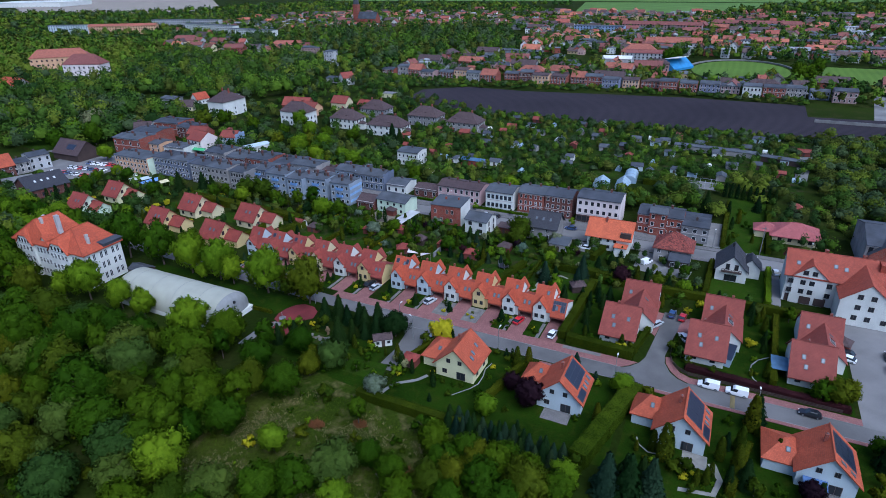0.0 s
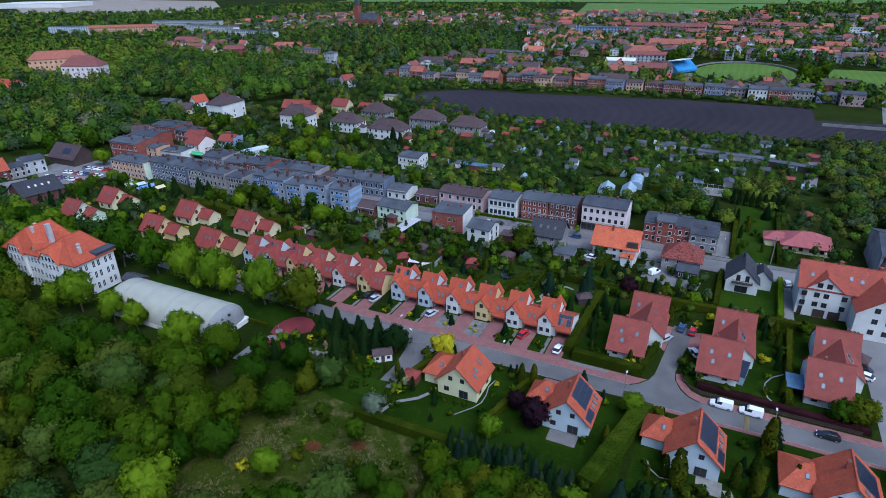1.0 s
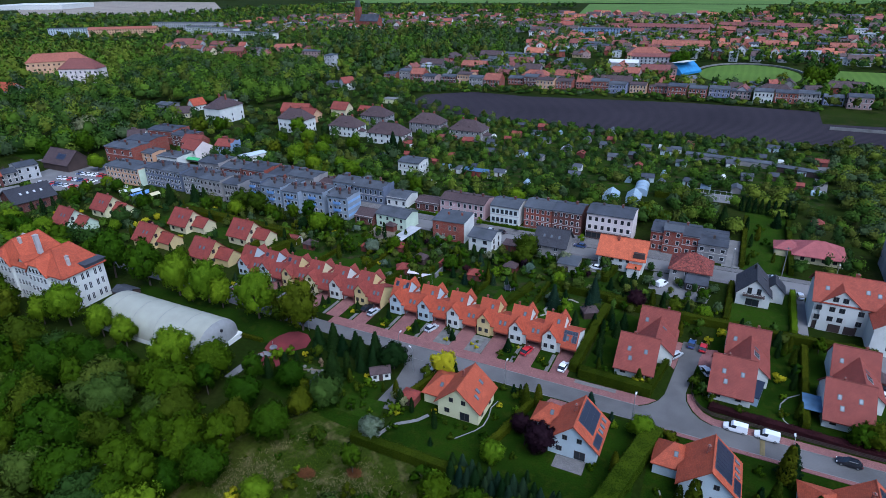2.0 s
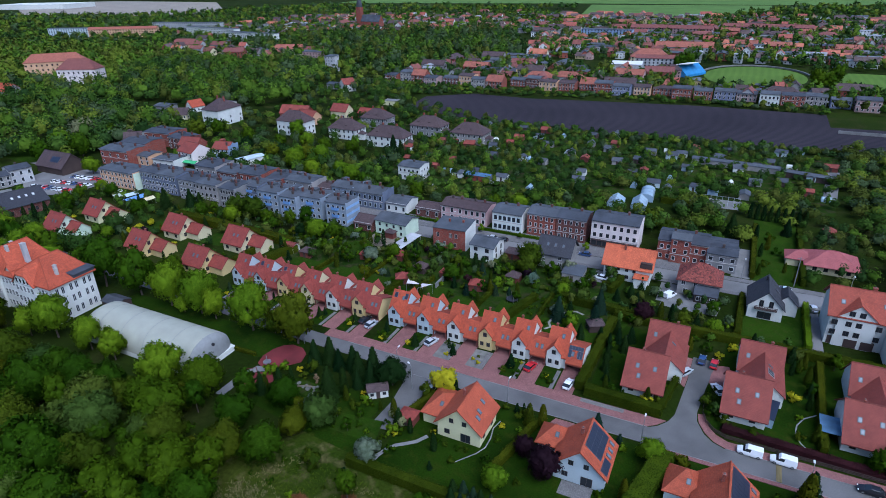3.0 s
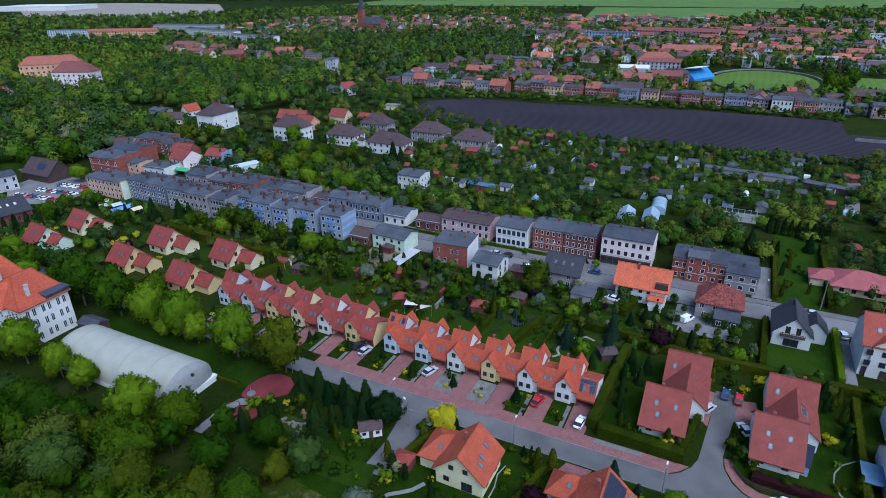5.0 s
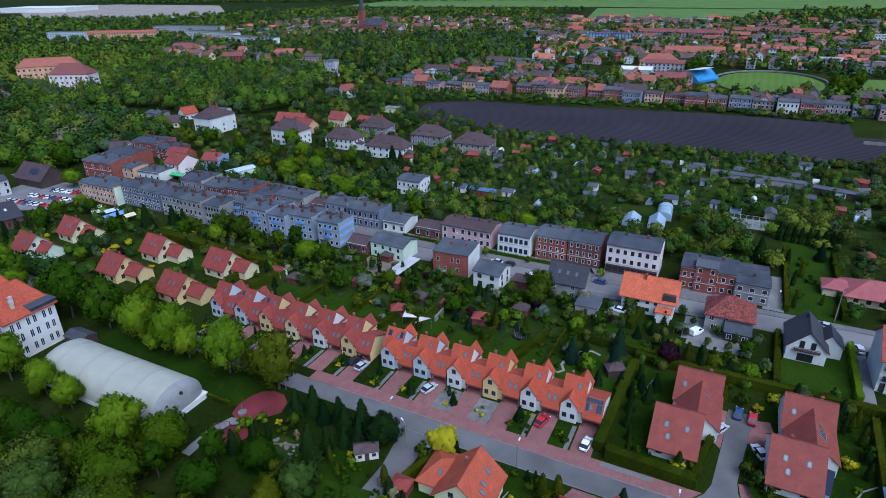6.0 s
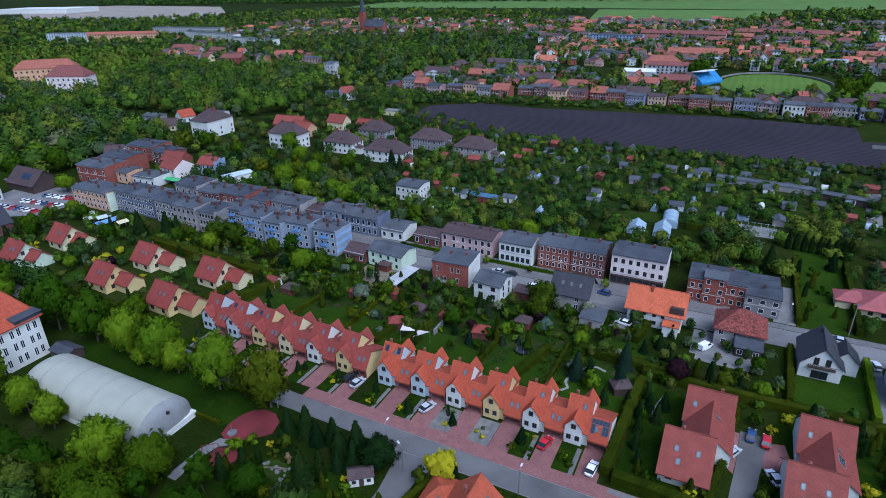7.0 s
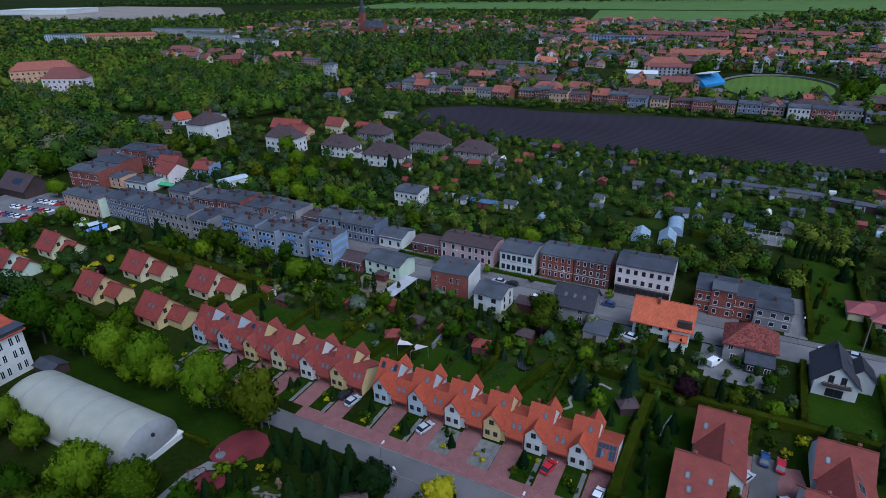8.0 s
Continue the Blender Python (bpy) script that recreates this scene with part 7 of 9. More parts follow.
GARDEN_TREES = [("bluespruce", -32.9, 155.6, 0.95), ("purple", -21.7, 164.4, 0.95), ("round3", -59.5, 177.0, 0.85), ("round1", -45.4, 169.2, 0.55), ("fir", -35.0, 149.0, 1.1), ("fir", -30.0, 150.4, 1.0), ("thuja", -65.4, 161, 1.1), ("thuja", -57.6, 163, 1.1), ("bluefir", -72, 158, 1.0), ("round0", -104.2, 169.4, 0.7), ("round2", -113, 168, 0.6), ("blossom", -110.2, 165.2, 0.95), ("round0", -79.4, 163.6, 0.7), ("goldshrub", -103.5, 158.7, 0.6), ("goldshrub", -75.2, 127.7, 0.55), ("spruce0", -30.3, 172.8, 0.5), ("spruce1", -26.9, 176.4, 0.6), ("spruce0", -24.6, 172.4, 0.55), ("spruce1", -24.9, 183.1, 0.5), ("spruce0", -22.4, 169.4, 0.5), ("thuja", -17.4, 167.6, 1.2), ("thujadark", -14.6, 167.4, 1.1), ("round2", -4.6, 176.4, 0.5), ("round1", -3.6, 165.8, 0.55), ("spruce0", -8, 166.6, 0.55), ("round3", -11.4, 166.4, 0.5)]
ROW_TREES = [("spruce0", -216.5, 172.4, 1.15), ("spruce1", -206.5, 176.6, 1.1), ("spruce0", -203, 178.4, 0.9), ("fresh0", -179.4, 172.4, 0.72), ("round3", -183.6, 179.4, 0.95), ("round3", -173.4, 178.6, 1.1), ("round0", -166, 177.6, 0.7), ("tall0", -147.4, 178.4, 1.0), ("fresh1", -139.4, 173, 0.8), ("round0", -133, 176, 0.75), ("tall1", -153, 176, 0.85), ("gold", -206.6, 156.4, 0.55), ("grey0", -217, 148.6, 1.0), ("fresh2", -211.4, 141.4, 0.5), ("gold", -204.5, 149.6, 0.75), ("goldshrub", -207.6, 148, 1.2), ("fresh0", -261.2, 175.4, 0.6), ("round0", -250, 172.6, 0.8), ("round2", -262.5, 165, 0.7), ("round0", -256.3, 155.4, 0.9), ("gold", -244, 141, 0.8), ("goldshrub", -240, 146, 1.4), ("round0", -222, 163, 0.8), ("round2", -196, 172.8, 0.7), ("tall0", -190, 173.8, 0.7), ("round0", -160, 174, 0.6), ("pine", -146, 172.8, 0.7), ("purple", -200.5, 148.6, 0.6)]
OLD_QUARTER_TREES = [("fresh0", -290.5, 191.6, 0.9), ("round0", -326, 211, 1.5), ("round2", -338, 196, 1.3), ("blossom", -358, 235, 2.4), ("round0", -337.5, 237.6, 1.3), ("round1", -350, 216, 1.4), ("round3", -297.7, 266, 1.3), ("round0", -290, 275, 1.2), ("fresh1", -204.1, 240.4, 1.0), ("round3", -205, 252.6, 1.0), ("fresh0", -196, 252, 1.0), ("round3", -225, 249, 0.9), ("round0", -260, 268.6, 1.1), ("fresh2", -240, 288, 1.1), ("pine", -246, 252, 1.2), ("spruce0", -238, 226, 1.0), ("round0", -212, 226, 0.8), ("fresh0", -186, 232, 0.9), ("round3", -176, 229, 0.7)]
for k, x, y, s in GARDEN_TREES + ROW_TREES + OLD_QUARTER_TREES:
    plant(k, x, y, s)
for x, y, k, s in ((-81.4, 96.4, "bloom", 1.1), (-90.9, 104.4, "shrub1", 1.0), (-93.6, 106.2, "goldshrub", 0.6), (-97.1, 105.2, "shrub2", 1.3), (-86.0, 95.6, "shrub0", 1.3), (-84.2, 92.4, "shrub1", 1.5), (-78.4, 91.0, "shrub0", 1.2), (-76.4, 95.2, "shrub0", 0.7), (-72.2, 95.4, "shrub1", 0.8), (-69.4, 96.0, "shrub0", 0.7), (-66.8, 95.0, "shrub2", 0.6), (-73.4, 100.4, "shrub1", 1.1), (-76.8, 102.0, "thuja", 0.9), (-71.0, 102.6, "shrub0", 1.0), (-74.4, 105.2, "goldshrub", 0.5), (-83.0, 100.2, "shrub2", 0.9), (-88.4, 98.2, "shrub0", 0.9), (-92.4, 95.4, "small1", 0.9), (-64.4, 101.6, "bloom", 0.55), (-64.2, 98.8, "shrub0", 0.8), (-71.8, 82.6, "small1", 0.9), (-62.8, 81.2, "fir", 1.1), (-46.5, 81.4, "small0", 1.2), (-42.8, 80.6, "small2", 1.3), (-51.6, 99.0, "shrub0", 0.6), (-50.0, 98.6, "shrub1", 0.5), (-47.4, 98.8, "shrub0", 0.6), (-45.4, 99.2, "shrub1", 0.6), (-53.2, 99.2, "thuja", 0.6)):
    plant(k, x, y, s)
for x, y, k, s in ((-61.0, 100.0, "bloom", 0.7), (-60.4, 98, "shrub0", 0.9), (-62.9, 92.2, "shrub2", 0.9), (-62.6, 94.6, "shrub0", 0.8), (-60.9, 96.8, "goldshrub", 0.5), (-58.4, 98.9, "thujadark", 0.8), (-53.9, 100.6, "goldshrub", 0.5), (-45.1, 114.4, "shrub0", 0.7), (-42.6, 114.6, "shrub1", 0.8), (-40.2, 114.6, "fir", 0.6), (-38.6, 114.6, "thujadark", 0.6), (-46.4, 114.8, "shrub1", 0.6), (-41.4, 108.6, "goldshrub", 0.55), (-40.8, 104.4, "shrub0", 0.7), (-8.2, 113.4, "shrub0", 0.55), (-6.5, 113.8, "shrub0", 0.55), (-8.3, 111.4, "shrub0", 0.55), (-21.6, 114.6, "shrub0", 0.9), (-18.0, 114.4, "bluefir", 0.7), (-24.0, 114.2, "shrub1", 0.8)):
    plant(k, x, y, s)
for x, y, k, s in ((-25, 134, "fir", 0.9), (-26, 138, "fir", 1.1), (-24.6, 131.2, "thuja", 0.8), (-26.5, 143, "fir", 1.0), (-23.4, 147.6, "fir", 1.2), (-25.5, 151, "fir", 1.1), (-22.6, 152.6, "spruce1", 0.6), (-27, 147, "thujadark", 1.0), (-26.4, 155, "fir", 1.1), (-15.6, 130.4, "goldshrub", 0.8), (-13, 132.4, "small0", 0.7), (-12.6, 135.4, "shrub0", 1.2), (-3.4, 133.6, "small1", 0.8), (-1.0, 131.6, "small3", 0.8), (-2.2, 135.7, "shrub1", 1.2), (0.6, 129.6, "shrub1", 1.1), (-2.4, 139.6, "shrub0", 0.9), (-21, 130, "shrub0", 0.9), (14.4, 160.2, "fir", 1.1), (17.4, 152, "thuja", 1.1), (17.6, 147, "fir", 0.9), (17.2, 142, "thujadark", 0.9), (16.9, 158, "thuja", 1.0), (16, 156, "shrub0", 1.0), (15.0, 131, "shrub1", 0.9), (-8.5, 154.6, "thuja", 1.0), (-4.6, 155.4, "small0", 0.8), (-1.6, 154.6, "goldshrub", 0.8)):
    plant(k, x, y, s)
ob = thing("fence", "low dark timber fence along the pavement", "fence", pose(0, 0, 0))
line_pts = [(-3.4, 131.4), (-2.6, 128.4), (-1.0, 126.2), (1.4, 125.0)] + [(1.4 + 2.4 * i, 125.0 - 0.03 * i) for i in range(1, 14)]
for (x0, y0), (x1, y1) in zip(line_pts, line_pts[1:]):
    bm = bmesh.new()
    solid(bm, (x0 - 0.06, y0 - 0.06, 0), (x0 + 0.06, y0 + 0.06, 1.05))
    part("post", mesh_of("post", bm, M_TIMBERDARK), ob)
    d = math.hypot(x1 - x0, y1 - y0)
    bm = bmesh.new()
    for z in (0.3, 0.62, 0.94):
        solid(bm, (0.06, -0.02, z - 0.1), (d - 0.06, 0.02, z + 0.1))
    part("panel", mesh_of("panel", bm, M_TIMBERDARK), ob, pose(x0, y0, 0, 0, 0, math.degrees(math.atan2(y1 - y0, x1 - x0))))
GARDENS = [(-150, 147), (-31, 147), (-31, 186), (-46, 186), (-70, 178), (-95, 181), (-120, 182), (-150, 180)]
rng = random.Random(8)
for x, y in spots_in(GARDENS, 4.8, 9, LAWNS):
    k = rng.choice(["shrub0", "shrub1", "shrub2", "shrub0", "fir", "small0", "small1", "thuja", "thujadark", "small3", "bloom", "bluefir", "plum", "small0", "small2"])
    plant(k, x, y, rng.uniform(0.6, 1.25))
for poly, gap, seed in (([(-240, 130), (-150, 131), (-150, 168), (-240, 172)], 8.5, 51), ([(-215, 172), (-120, 174), (-120, 182), (-215, 180)], 7.5, 52), ([(21, 128), (35, 126), (35, 162), (36, 165), (21, 162)], 5.5, 53), ([(-28, 156), (18, 156), (18, 176), (-28, 176)], 6, 54), ([(-1, 127.5), (20, 126.5), (20, 162), (-1, 160)], 6, 55), ([(-66, 92), (-12, 90), (-12, 114), (-66, 114)], 8, 56), ([(-8, 86), (40, 86), (40, 114), (-8, 114)], 7, 57), ([(-104, 94), (-62, 92), (-66, 104), (-94, 114), (-96, 104)], 6, 58), ([(-27, 129), (-12, 129), (-9, 158), (-27, 158)], 5, 59)):
    rg = random.Random(seed)
    houses = [rect(2.8, 167.5, 18, 192), rect(-25, 133, -7, 158), rect(-4, 131, 14, 158), rect(19, 131, 36, 158)] + [rect(u - 11, 97, u + 6.5, 112) for u in (-48.2, -23, 1.8, 27)] + [rect(u - 7, v - 7, u + 13, v + 7) for u, v in ((-232, 154), (-232.6, 138), (-188.4, 155.4), (-188.4, 139.4), (-159, 156), (-159.2, 138))]
    for x, y in spots_in(poly, gap, seed, houses):
        k = rg.choice(["shrub0", "shrub1", "shrub2", "shrub0", "thuja", "goldshrub", "thujadark", "small0", "fir", "small1"])
        plant(k, x, y, rg.uniform(0.5, 1.15))
for i, x in enumerate((-118, -104, -86, -71, -58, -47, -27)):
    plant("small2" if i % 3 else "small0", x, 203.0, 0.62 + 0.05 * (i % 3), group="young street trees")
for x0, x1 in ((-121, -95), (-88, -62), (-34, -26)):
    patch("verge", rect(x0, 204.6, x1, 206.6), 0.14, M_LAWN2, "narrow grass verge before the old town houses", "verge")
    hedge(x0 + 0.6, 205.6, x1 - 0.6, 205.6, 0.7, 0.9, M_LEAF, "low clipped hedge in the street verge")
for x, y in [(3.2 + i * 2.3, 257.6 - i * 0.25) for i in range(9)]:
    plant("thujadark", x, y, 1.25, group="row of clipped cypresses")
for x, y, k, s in ((5.5, 235.6, "thujadark", 1.2), (15.4, 244.6, "spruce0", 0.8), (9.2, 228.9, "thuja", 1.2), (-2.6, 236.3, "spruce1", 1.1), (7, 222, "thujadark", 1.0), (12, 226, "shrub0", 1.4), (8.5, 214, "shrub1", 1.2), (14, 212, "thuja", 0.8), (17.5, 222, "spruce0", 0.6), (10, 238, "shrub0", 1.6), (16.8, 206, "thuja", 0.9), (6.6, 207, "thuja", 0.9), (-22, 225, "round3", 0.9), (-30, 232, "round3", 0.9), (-45, 226, "fresh1", 0.7), (-58, 227, "round0", 0.9), (-70, 226, "spruce1", 1.1), (-80, 228, "fresh0", 0.8), (-90, 226, "round0", 0.8), (-100, 224, "pine", 1.0), (-126, 226, "round2", 0.9), (-152, 226, "round0", 1.0), (-164, 232, "fresh1", 0.9), (-176, 240, "round1", 0.9), (-190, 236, "round2", 1.0), (-205, 244, "fresh2", 1.0), (-160, 272, "spruce0", 1.3), (-168, 278, "spruce1", 1.4), (-190, 272, "round0", 1.0), (-205, 268, "round2", 1.0), (-222, 274, "fresh0", 0.9), (-236, 268, "round0", 0.9)):
    plant(k, x, y, s)

# ---- sheds, garages and small buildings ----
def shed(label, u, v, L, W, eave, ridge, roof, wall_mat, roof_mat, yaw=0, name="garden_shed", door=True):
    ob = house(label, u, v, L, W, eave, ridge, roof, "x", wall_mat, roof_mat, yaw=yaw, oh=0.25, t=0.1, name=name, category="shed")
    if door:
        bm = bmesh.new()
        solid(bm, (-0.45, -W / 2 - 0.04, 0.02), (0.45, -W / 2 + 0.02, min(eave - 0.15, 1.95)))
        part("door", mesh_of("door", bm, M_TIMBERDARK), ob)
    return ob


ob = shed("small white garden shed with a mauve ribbed roof", -71.4, 106.8, 4.6, 3.0, 2.1, 3.0, "gable", M_WHITE, M_ROOF_BROWN, yaw=38)
windows(ob, 4.6, 3.0, "S", [(1.4, 0.8), (-1.4, 0.8)], 0.8, 0.8, M_FRAMEDARK)
shed("dark red timber shed beside a garage", -60.4, 101.9, 3.6, 3.0, 2.3, 3.0, "hip", M_TIMBER, M_ROOF_ROWRED)
for u, v, y, m, rm, lab in ((-133, 160, 0, M_TIMBER, M_ROOF_BROWN, "brown timber garden pavilion"), (-113, 167, 10, M_TIMBER, M_ROOF_ROWRED, "red-brown timber garden pavilion"), (-91.5, 166, -8, M_TIMBERDARK, M_ROOF_BROWN, "dark timber garden shed"), (-70.5, 162.5, 12, M_TIMBER, M_ROOF_ROWRED, "red-roofed timber summer house"), (-93.4, 157, 30, M_TIMBER, M_ROOF_ROWRED, "small red-roofed timber play house"), (-81.9, 166, 0, M_TIMBER, M_ROOF_ROWRED, "red-roofed timber garden pavilion"), (-32.4, 155, 30, M_TIMBERDARK, M_ROOF_BROWN, "brown timber garden shed"), (-103, 171, 0, M_TIMBER, M_ROOF_ROWRED, "red timber garden shed"), (-62, 172, 0, M_TIMBER, M_ROOF_BROWN, "brown timber garden arbour"), (34.6, 152.5, -20, M_TIMBER, M_ROOF_BROWN, "small orange-brown timber garden shed"), (28.9, 250, 0, M_TIMBERDARK, M_ROOF_RED, "dark timber hut with a red roof")):
    shed(lab, u, v, 4.2, 3.6, 2.2, 3.5, "hip", m, rm, y)
shed("small white garden house with a mauve roof", -141, 161, 4.6, 3.6, 2.4, 3.2, "gable", M_WHITE, M_ROOF_RED, 0)
shed("grey garage with a flat felt roof", -45.4, 182, 6.2, 6.6, 2.6, 2.9, "mono", M_STONE, M_ROOF_GREY, 0, "garage")
shed("dark green hut beside the school", -163, 108.5, 7, 4.5, 2.4, 3.3, "gable", M_TIMBERDARK, M_ROOF_SLATE, 0)
shed("brown timber carport beside a white house", -67.5, 187.5, 5, 4, 2.3, 2.8, "mono", M_TIMBER, M_ROOF_BROWN, 0, "carport")
ob = thing("canopy", "long white sheet-roofed canopy on posts", "carport", pose(-104.6, 179.2, 0, 0, 0, -4))
part("roof", roof_mesh(4.4, 13, 3.0, 3.0, "flat", "x", 0.1, 0.12, (M_OLDWHITE,)), ob)
for x in (-2, 2):
    for y in (-6, 0, 6):
        bm = bmesh.new()
        solid(bm, (x - 0.08, y - 0.08, 0), (x + 0.08, y + 0.08, 3.0))
        part("post", mesh_of("post", bm, M_METAL), ob)
ob = thing("conservatory", "glass conservatory with a dark panelled roof", "conservatory", pose(9.4, 135.4, 0, 0, 0, -10))
part("glass_wall", walls_mesh(2.4, 6, 2.2, 2.2, "flat", "x", (M_POLY,)), ob)
part("roof", roof_mesh(2.4, 6, 2.2, 2.9, "mono", "x", 0.1, 0.1, (M_PANEL,)), ob)
for i in range(5):
    bm = bmesh.new()
    solid(bm, (-1.25, -3.0 + i * 1.5 - 0.05, 2.15), (1.25, -3.0 + i * 1.5 + 0.05, 2.3))
    part("glazing_bar", mesh_of("glazing_bar", bm, M_FRAME), ob)
ob = thing("canopy", "blue corrugated garden canopy on posts", "canopy", pose(20.4, 135.4, 0))
part("roof", roof_mesh(3.6, 5.4, 2.4, 2.6, "mono", "x", 0.1, 0.1, (M_SHEETBLUE,)), ob)
for x in (-1.5, 1.5):
    for y in (-1.5, 1.5):
        bm = bmesh.new()
        solid(bm, (x - 0.06, y - 0.06, 0), (x + 0.06, y + 0.06, 2.45))
        part("post", mesh_of("post", bm, M_TIMBERDARK), ob)
for u, v, L, W, h, tall in ((-46.6, 253, 6.5, 8, 3.6, 0), (-37.5, 254, 6.0, 9, 4.0, 0), (-36.2, 266, 5.6, 12, 3.4, 1)):
    ob = thing("greenhouse", "pale blue film-covered greenhouse on metal hoops", "greenhouse", pose(u, v, 0, 0, 0, 4))
    arc = [(-L / 2 * math.cos(math.pi * i / 10), 1.4 + (h - 1.4) * math.sin(math.pi * i / 10)) for i in range(11)] if tall else [(-L / 2, 1.6), (0, h), (L / 2, 1.6)]
    bm = bmesh.new()
    prism(bm, [(-L / 2, 0)] + arc + [(L / 2, 0)], -W / 2, W / 2, "y")
    bmesh.ops.recalc_face_normals(bm, faces=bm.faces)
    part("film", mesh_of("film", bm, M_POLY), ob)
    for j in range(4):
        bm = bmesh.new()
        y = -W / 2 + 0.2 + j * (W - 0.4) / 3
        pipe(bm, [(x * 1.01, y, z + 0.03) for x, z in arc], 0.05)
        part("hoop", mesh_of("hoop", bm, M_METAL), ob)
patch("garden_ground", rect(-21.6, 264.6, 0.4, 275), 0.05, M_CONCRETE, "grey bare ground under the greenhouse frames", "garden")
for y0 in (267.2, 272.4):
    ob = thing("derelict_greenhouse", "bare pale metal hoops of a derelict greenhouse", "greenhouse", pose(-10.6, y0, 0))
    for i in range(10):
        bm = bmesh.new()
        x = -9.9 + i * 2.2
        pipe(bm, [(x, 2.2 * math.cos(math.pi * k / 10), 2.3 * math.sin(math.pi * k / 10)) for k in range(11)], 0.05)
        part("hoop", mesh_of("hoop", bm, M_METAL), ob)
    bm = bmesh.new()
    tube(bm, (-9.9, 0, 2.3), (9.9, 0, 2.3), 0.05, 0.05, 5)
    part("ridge", mesh_of("ridge", bm, M_METAL), ob)
ob = house("low white house with a broad pinkish-red sheet roof", 27.0, 221.5, 14, 11, 3.0, 6.0, "hip", "x", M_CREAM, M_ROOF_METAL, oh=0.9)
windows(ob, 14, 11, "S", grid(14, 4, (0.9,), 2.4), 1.2, 1.3, M_FRAMEDARK)
part("wing_wall", walls_mesh(7, 6, 2.8, 4.6, "hip", "x", (M_CREAM,)), ob, pose(-9, 0.5, 0))
part("wing_roof", roof_mesh(7, 6, 2.8, 4.6, "hip", "x", 0.6, 0.2, (M_ROOF_METAL,)), ob, pose(-9, 0.5, 0))
ob = town_house("modern grey and orange-brick apartment house with a terrace", 51, 214, 13, 22, 9.0, M_STONE, M_ROOF_SLATE, 4, 3, M_FRAMEDARK, rise=3.0, chimneys=1)
gable_bit(ob, "brick_gable", -1, -12.5, -4, 4.5, 6.5, 10.5, M_BRICK, M_ROOF_SLATE)
ob = house("dark-roofed long brick hall with skylights by the car park", -273.6, 147, 16, 18, 4.2, 8.4, "gable", "x", M_BRICKDARK, M_ROOF_DARK, yaw=76, name="hall")
for x in (-3.6, -1.0, 1.6, 4.2):
    on_slope("skylight", ob, x, -4.2, 6.6, 0.9, 1.5, 25, 0, M_METAL, M_FRAME)
windows(ob, 16, 18, "S", grid(16, 5, (1.0,), 2.0), 1.0, 1.6, M_FRAMEDARK)
house("low pale flat-roofed shed beside the brick hall", -292.5, 147.5, 12, 9, 3.4, 3.4, "flat", "x", M_OLDWHITE, M_CONCRETE, yaw=66, oh=0.3, name="outbuilding", category="shed")
ob = house("brown timber chalet with solar panels on its roof", -312, 190, 20, 13, 3.6, 9.4, "gable", "x", M_TIMBERDARK, M_ROOF_BROWN, name="chalet")
on_slope("solar_array", ob, 2, -3.4, 6.65, 6.4, 3.2, 41.5, 0, M_PANELFRAME, M_PANEL, cells=(4, 2))
town_house("small grey two-storey house with a grey roof", -314.5, 161.2, 8, 9, 5.6, M_STONE, M_ROOF_SLATE, 3, 2, chimneys=1, yaw=76)
town_house("pale grey two-storey house with a grey roof", -314, 170.0, 9.5, 10, 7.0, M_OLDWHITE, M_ROOF_SLATE, 3, 2, chimneys=1, yaw=76)
ob = house("dark brick house with a bright orange tiled roof", -317.5, 152.2, 13, 12, 5.4, 10.0, "gable", "x", M_BRICKDARK, M_ROOF_ORANGE, yaw=74)
windows(ob, 13, 12, "S", grid(13, 4, (0.9, 3.3), 1.8), 1.0, 1.4)
rng = random.Random(31)
ALLOT = [(-178, 262), (-133, 236), (-57, 268), (33, 280), (40, 366), (-81, 362), (-150, 370)]
for x, y in spots_in(ALLOT, 19, 32):
    if y < 275 and -55 < x < 10:
        continue
    m, rm, lab = rng.choice([(M_WHITE, M_ROOF_GREY, "white allotment hut with a grey roof"), (M_TIMBER, M_ROOF_RED, "brown allotment hut with a red roof"), (M_TIMBERDARK, M_ROOF_SLATE, "dark allotment hut with a felt roof"), (M_STONE, M_ROOF_GREY, "grey allotment hut with a pale roof"), (M_PALEBLUE, M_ROOF_SLATE, "pale blue allotment hut with a dark roof")])
    shed(lab, x, y, rng.uniform(3.4, 6), rng.uniform(3, 4.2), 2.2, rng.uniform(2.8, 3.6), rng.choice(["gable", "gable", "mono"]), m, rm, rng.choice([0, 0, 90, 8, -12]), "allotment_hut")
for x, y in spots_in(ALLOT, 38, 33):
    ob = thing("polytunnel", "small pale allotment polytunnel", "greenhouse", pose(x, y, 0, 0, 0, rng.choice([0, 90, 80])))
    bm = bmesh.new()
    prism(bm, [(1.3 * math.cos(math.pi * i / 8), 2.0 * math.sin(math.pi * i / 8)) for i in range(9)], -rng.uniform(1.5, 3), 2, "x")
    bmesh.ops.recalc_face_normals(bm, faces=bm.faces)
    part("film", mesh_of("film", bm, rng.choice([M_POLY, M_WHITE])), ob)
shed("red and blue timber wagon shed", -110.5, 258.5, 12, 4, 2.8, 3.6, "gable", M_ROOF_RED, M_SHEETBLUE, -2)
shed("long low white barrack with a grey roof", -4, 325, 40, 5, 2.6, 3.2, "gable", M_STONE, M_ROOF_GREY, -6, "barrack")
shed("long low dark barrack with a grey roof", 26, 318, 24, 5, 2.6, 3.2, "gable", M_TIMBERDARK, M_ROOF_GREY, -14, "barrack")
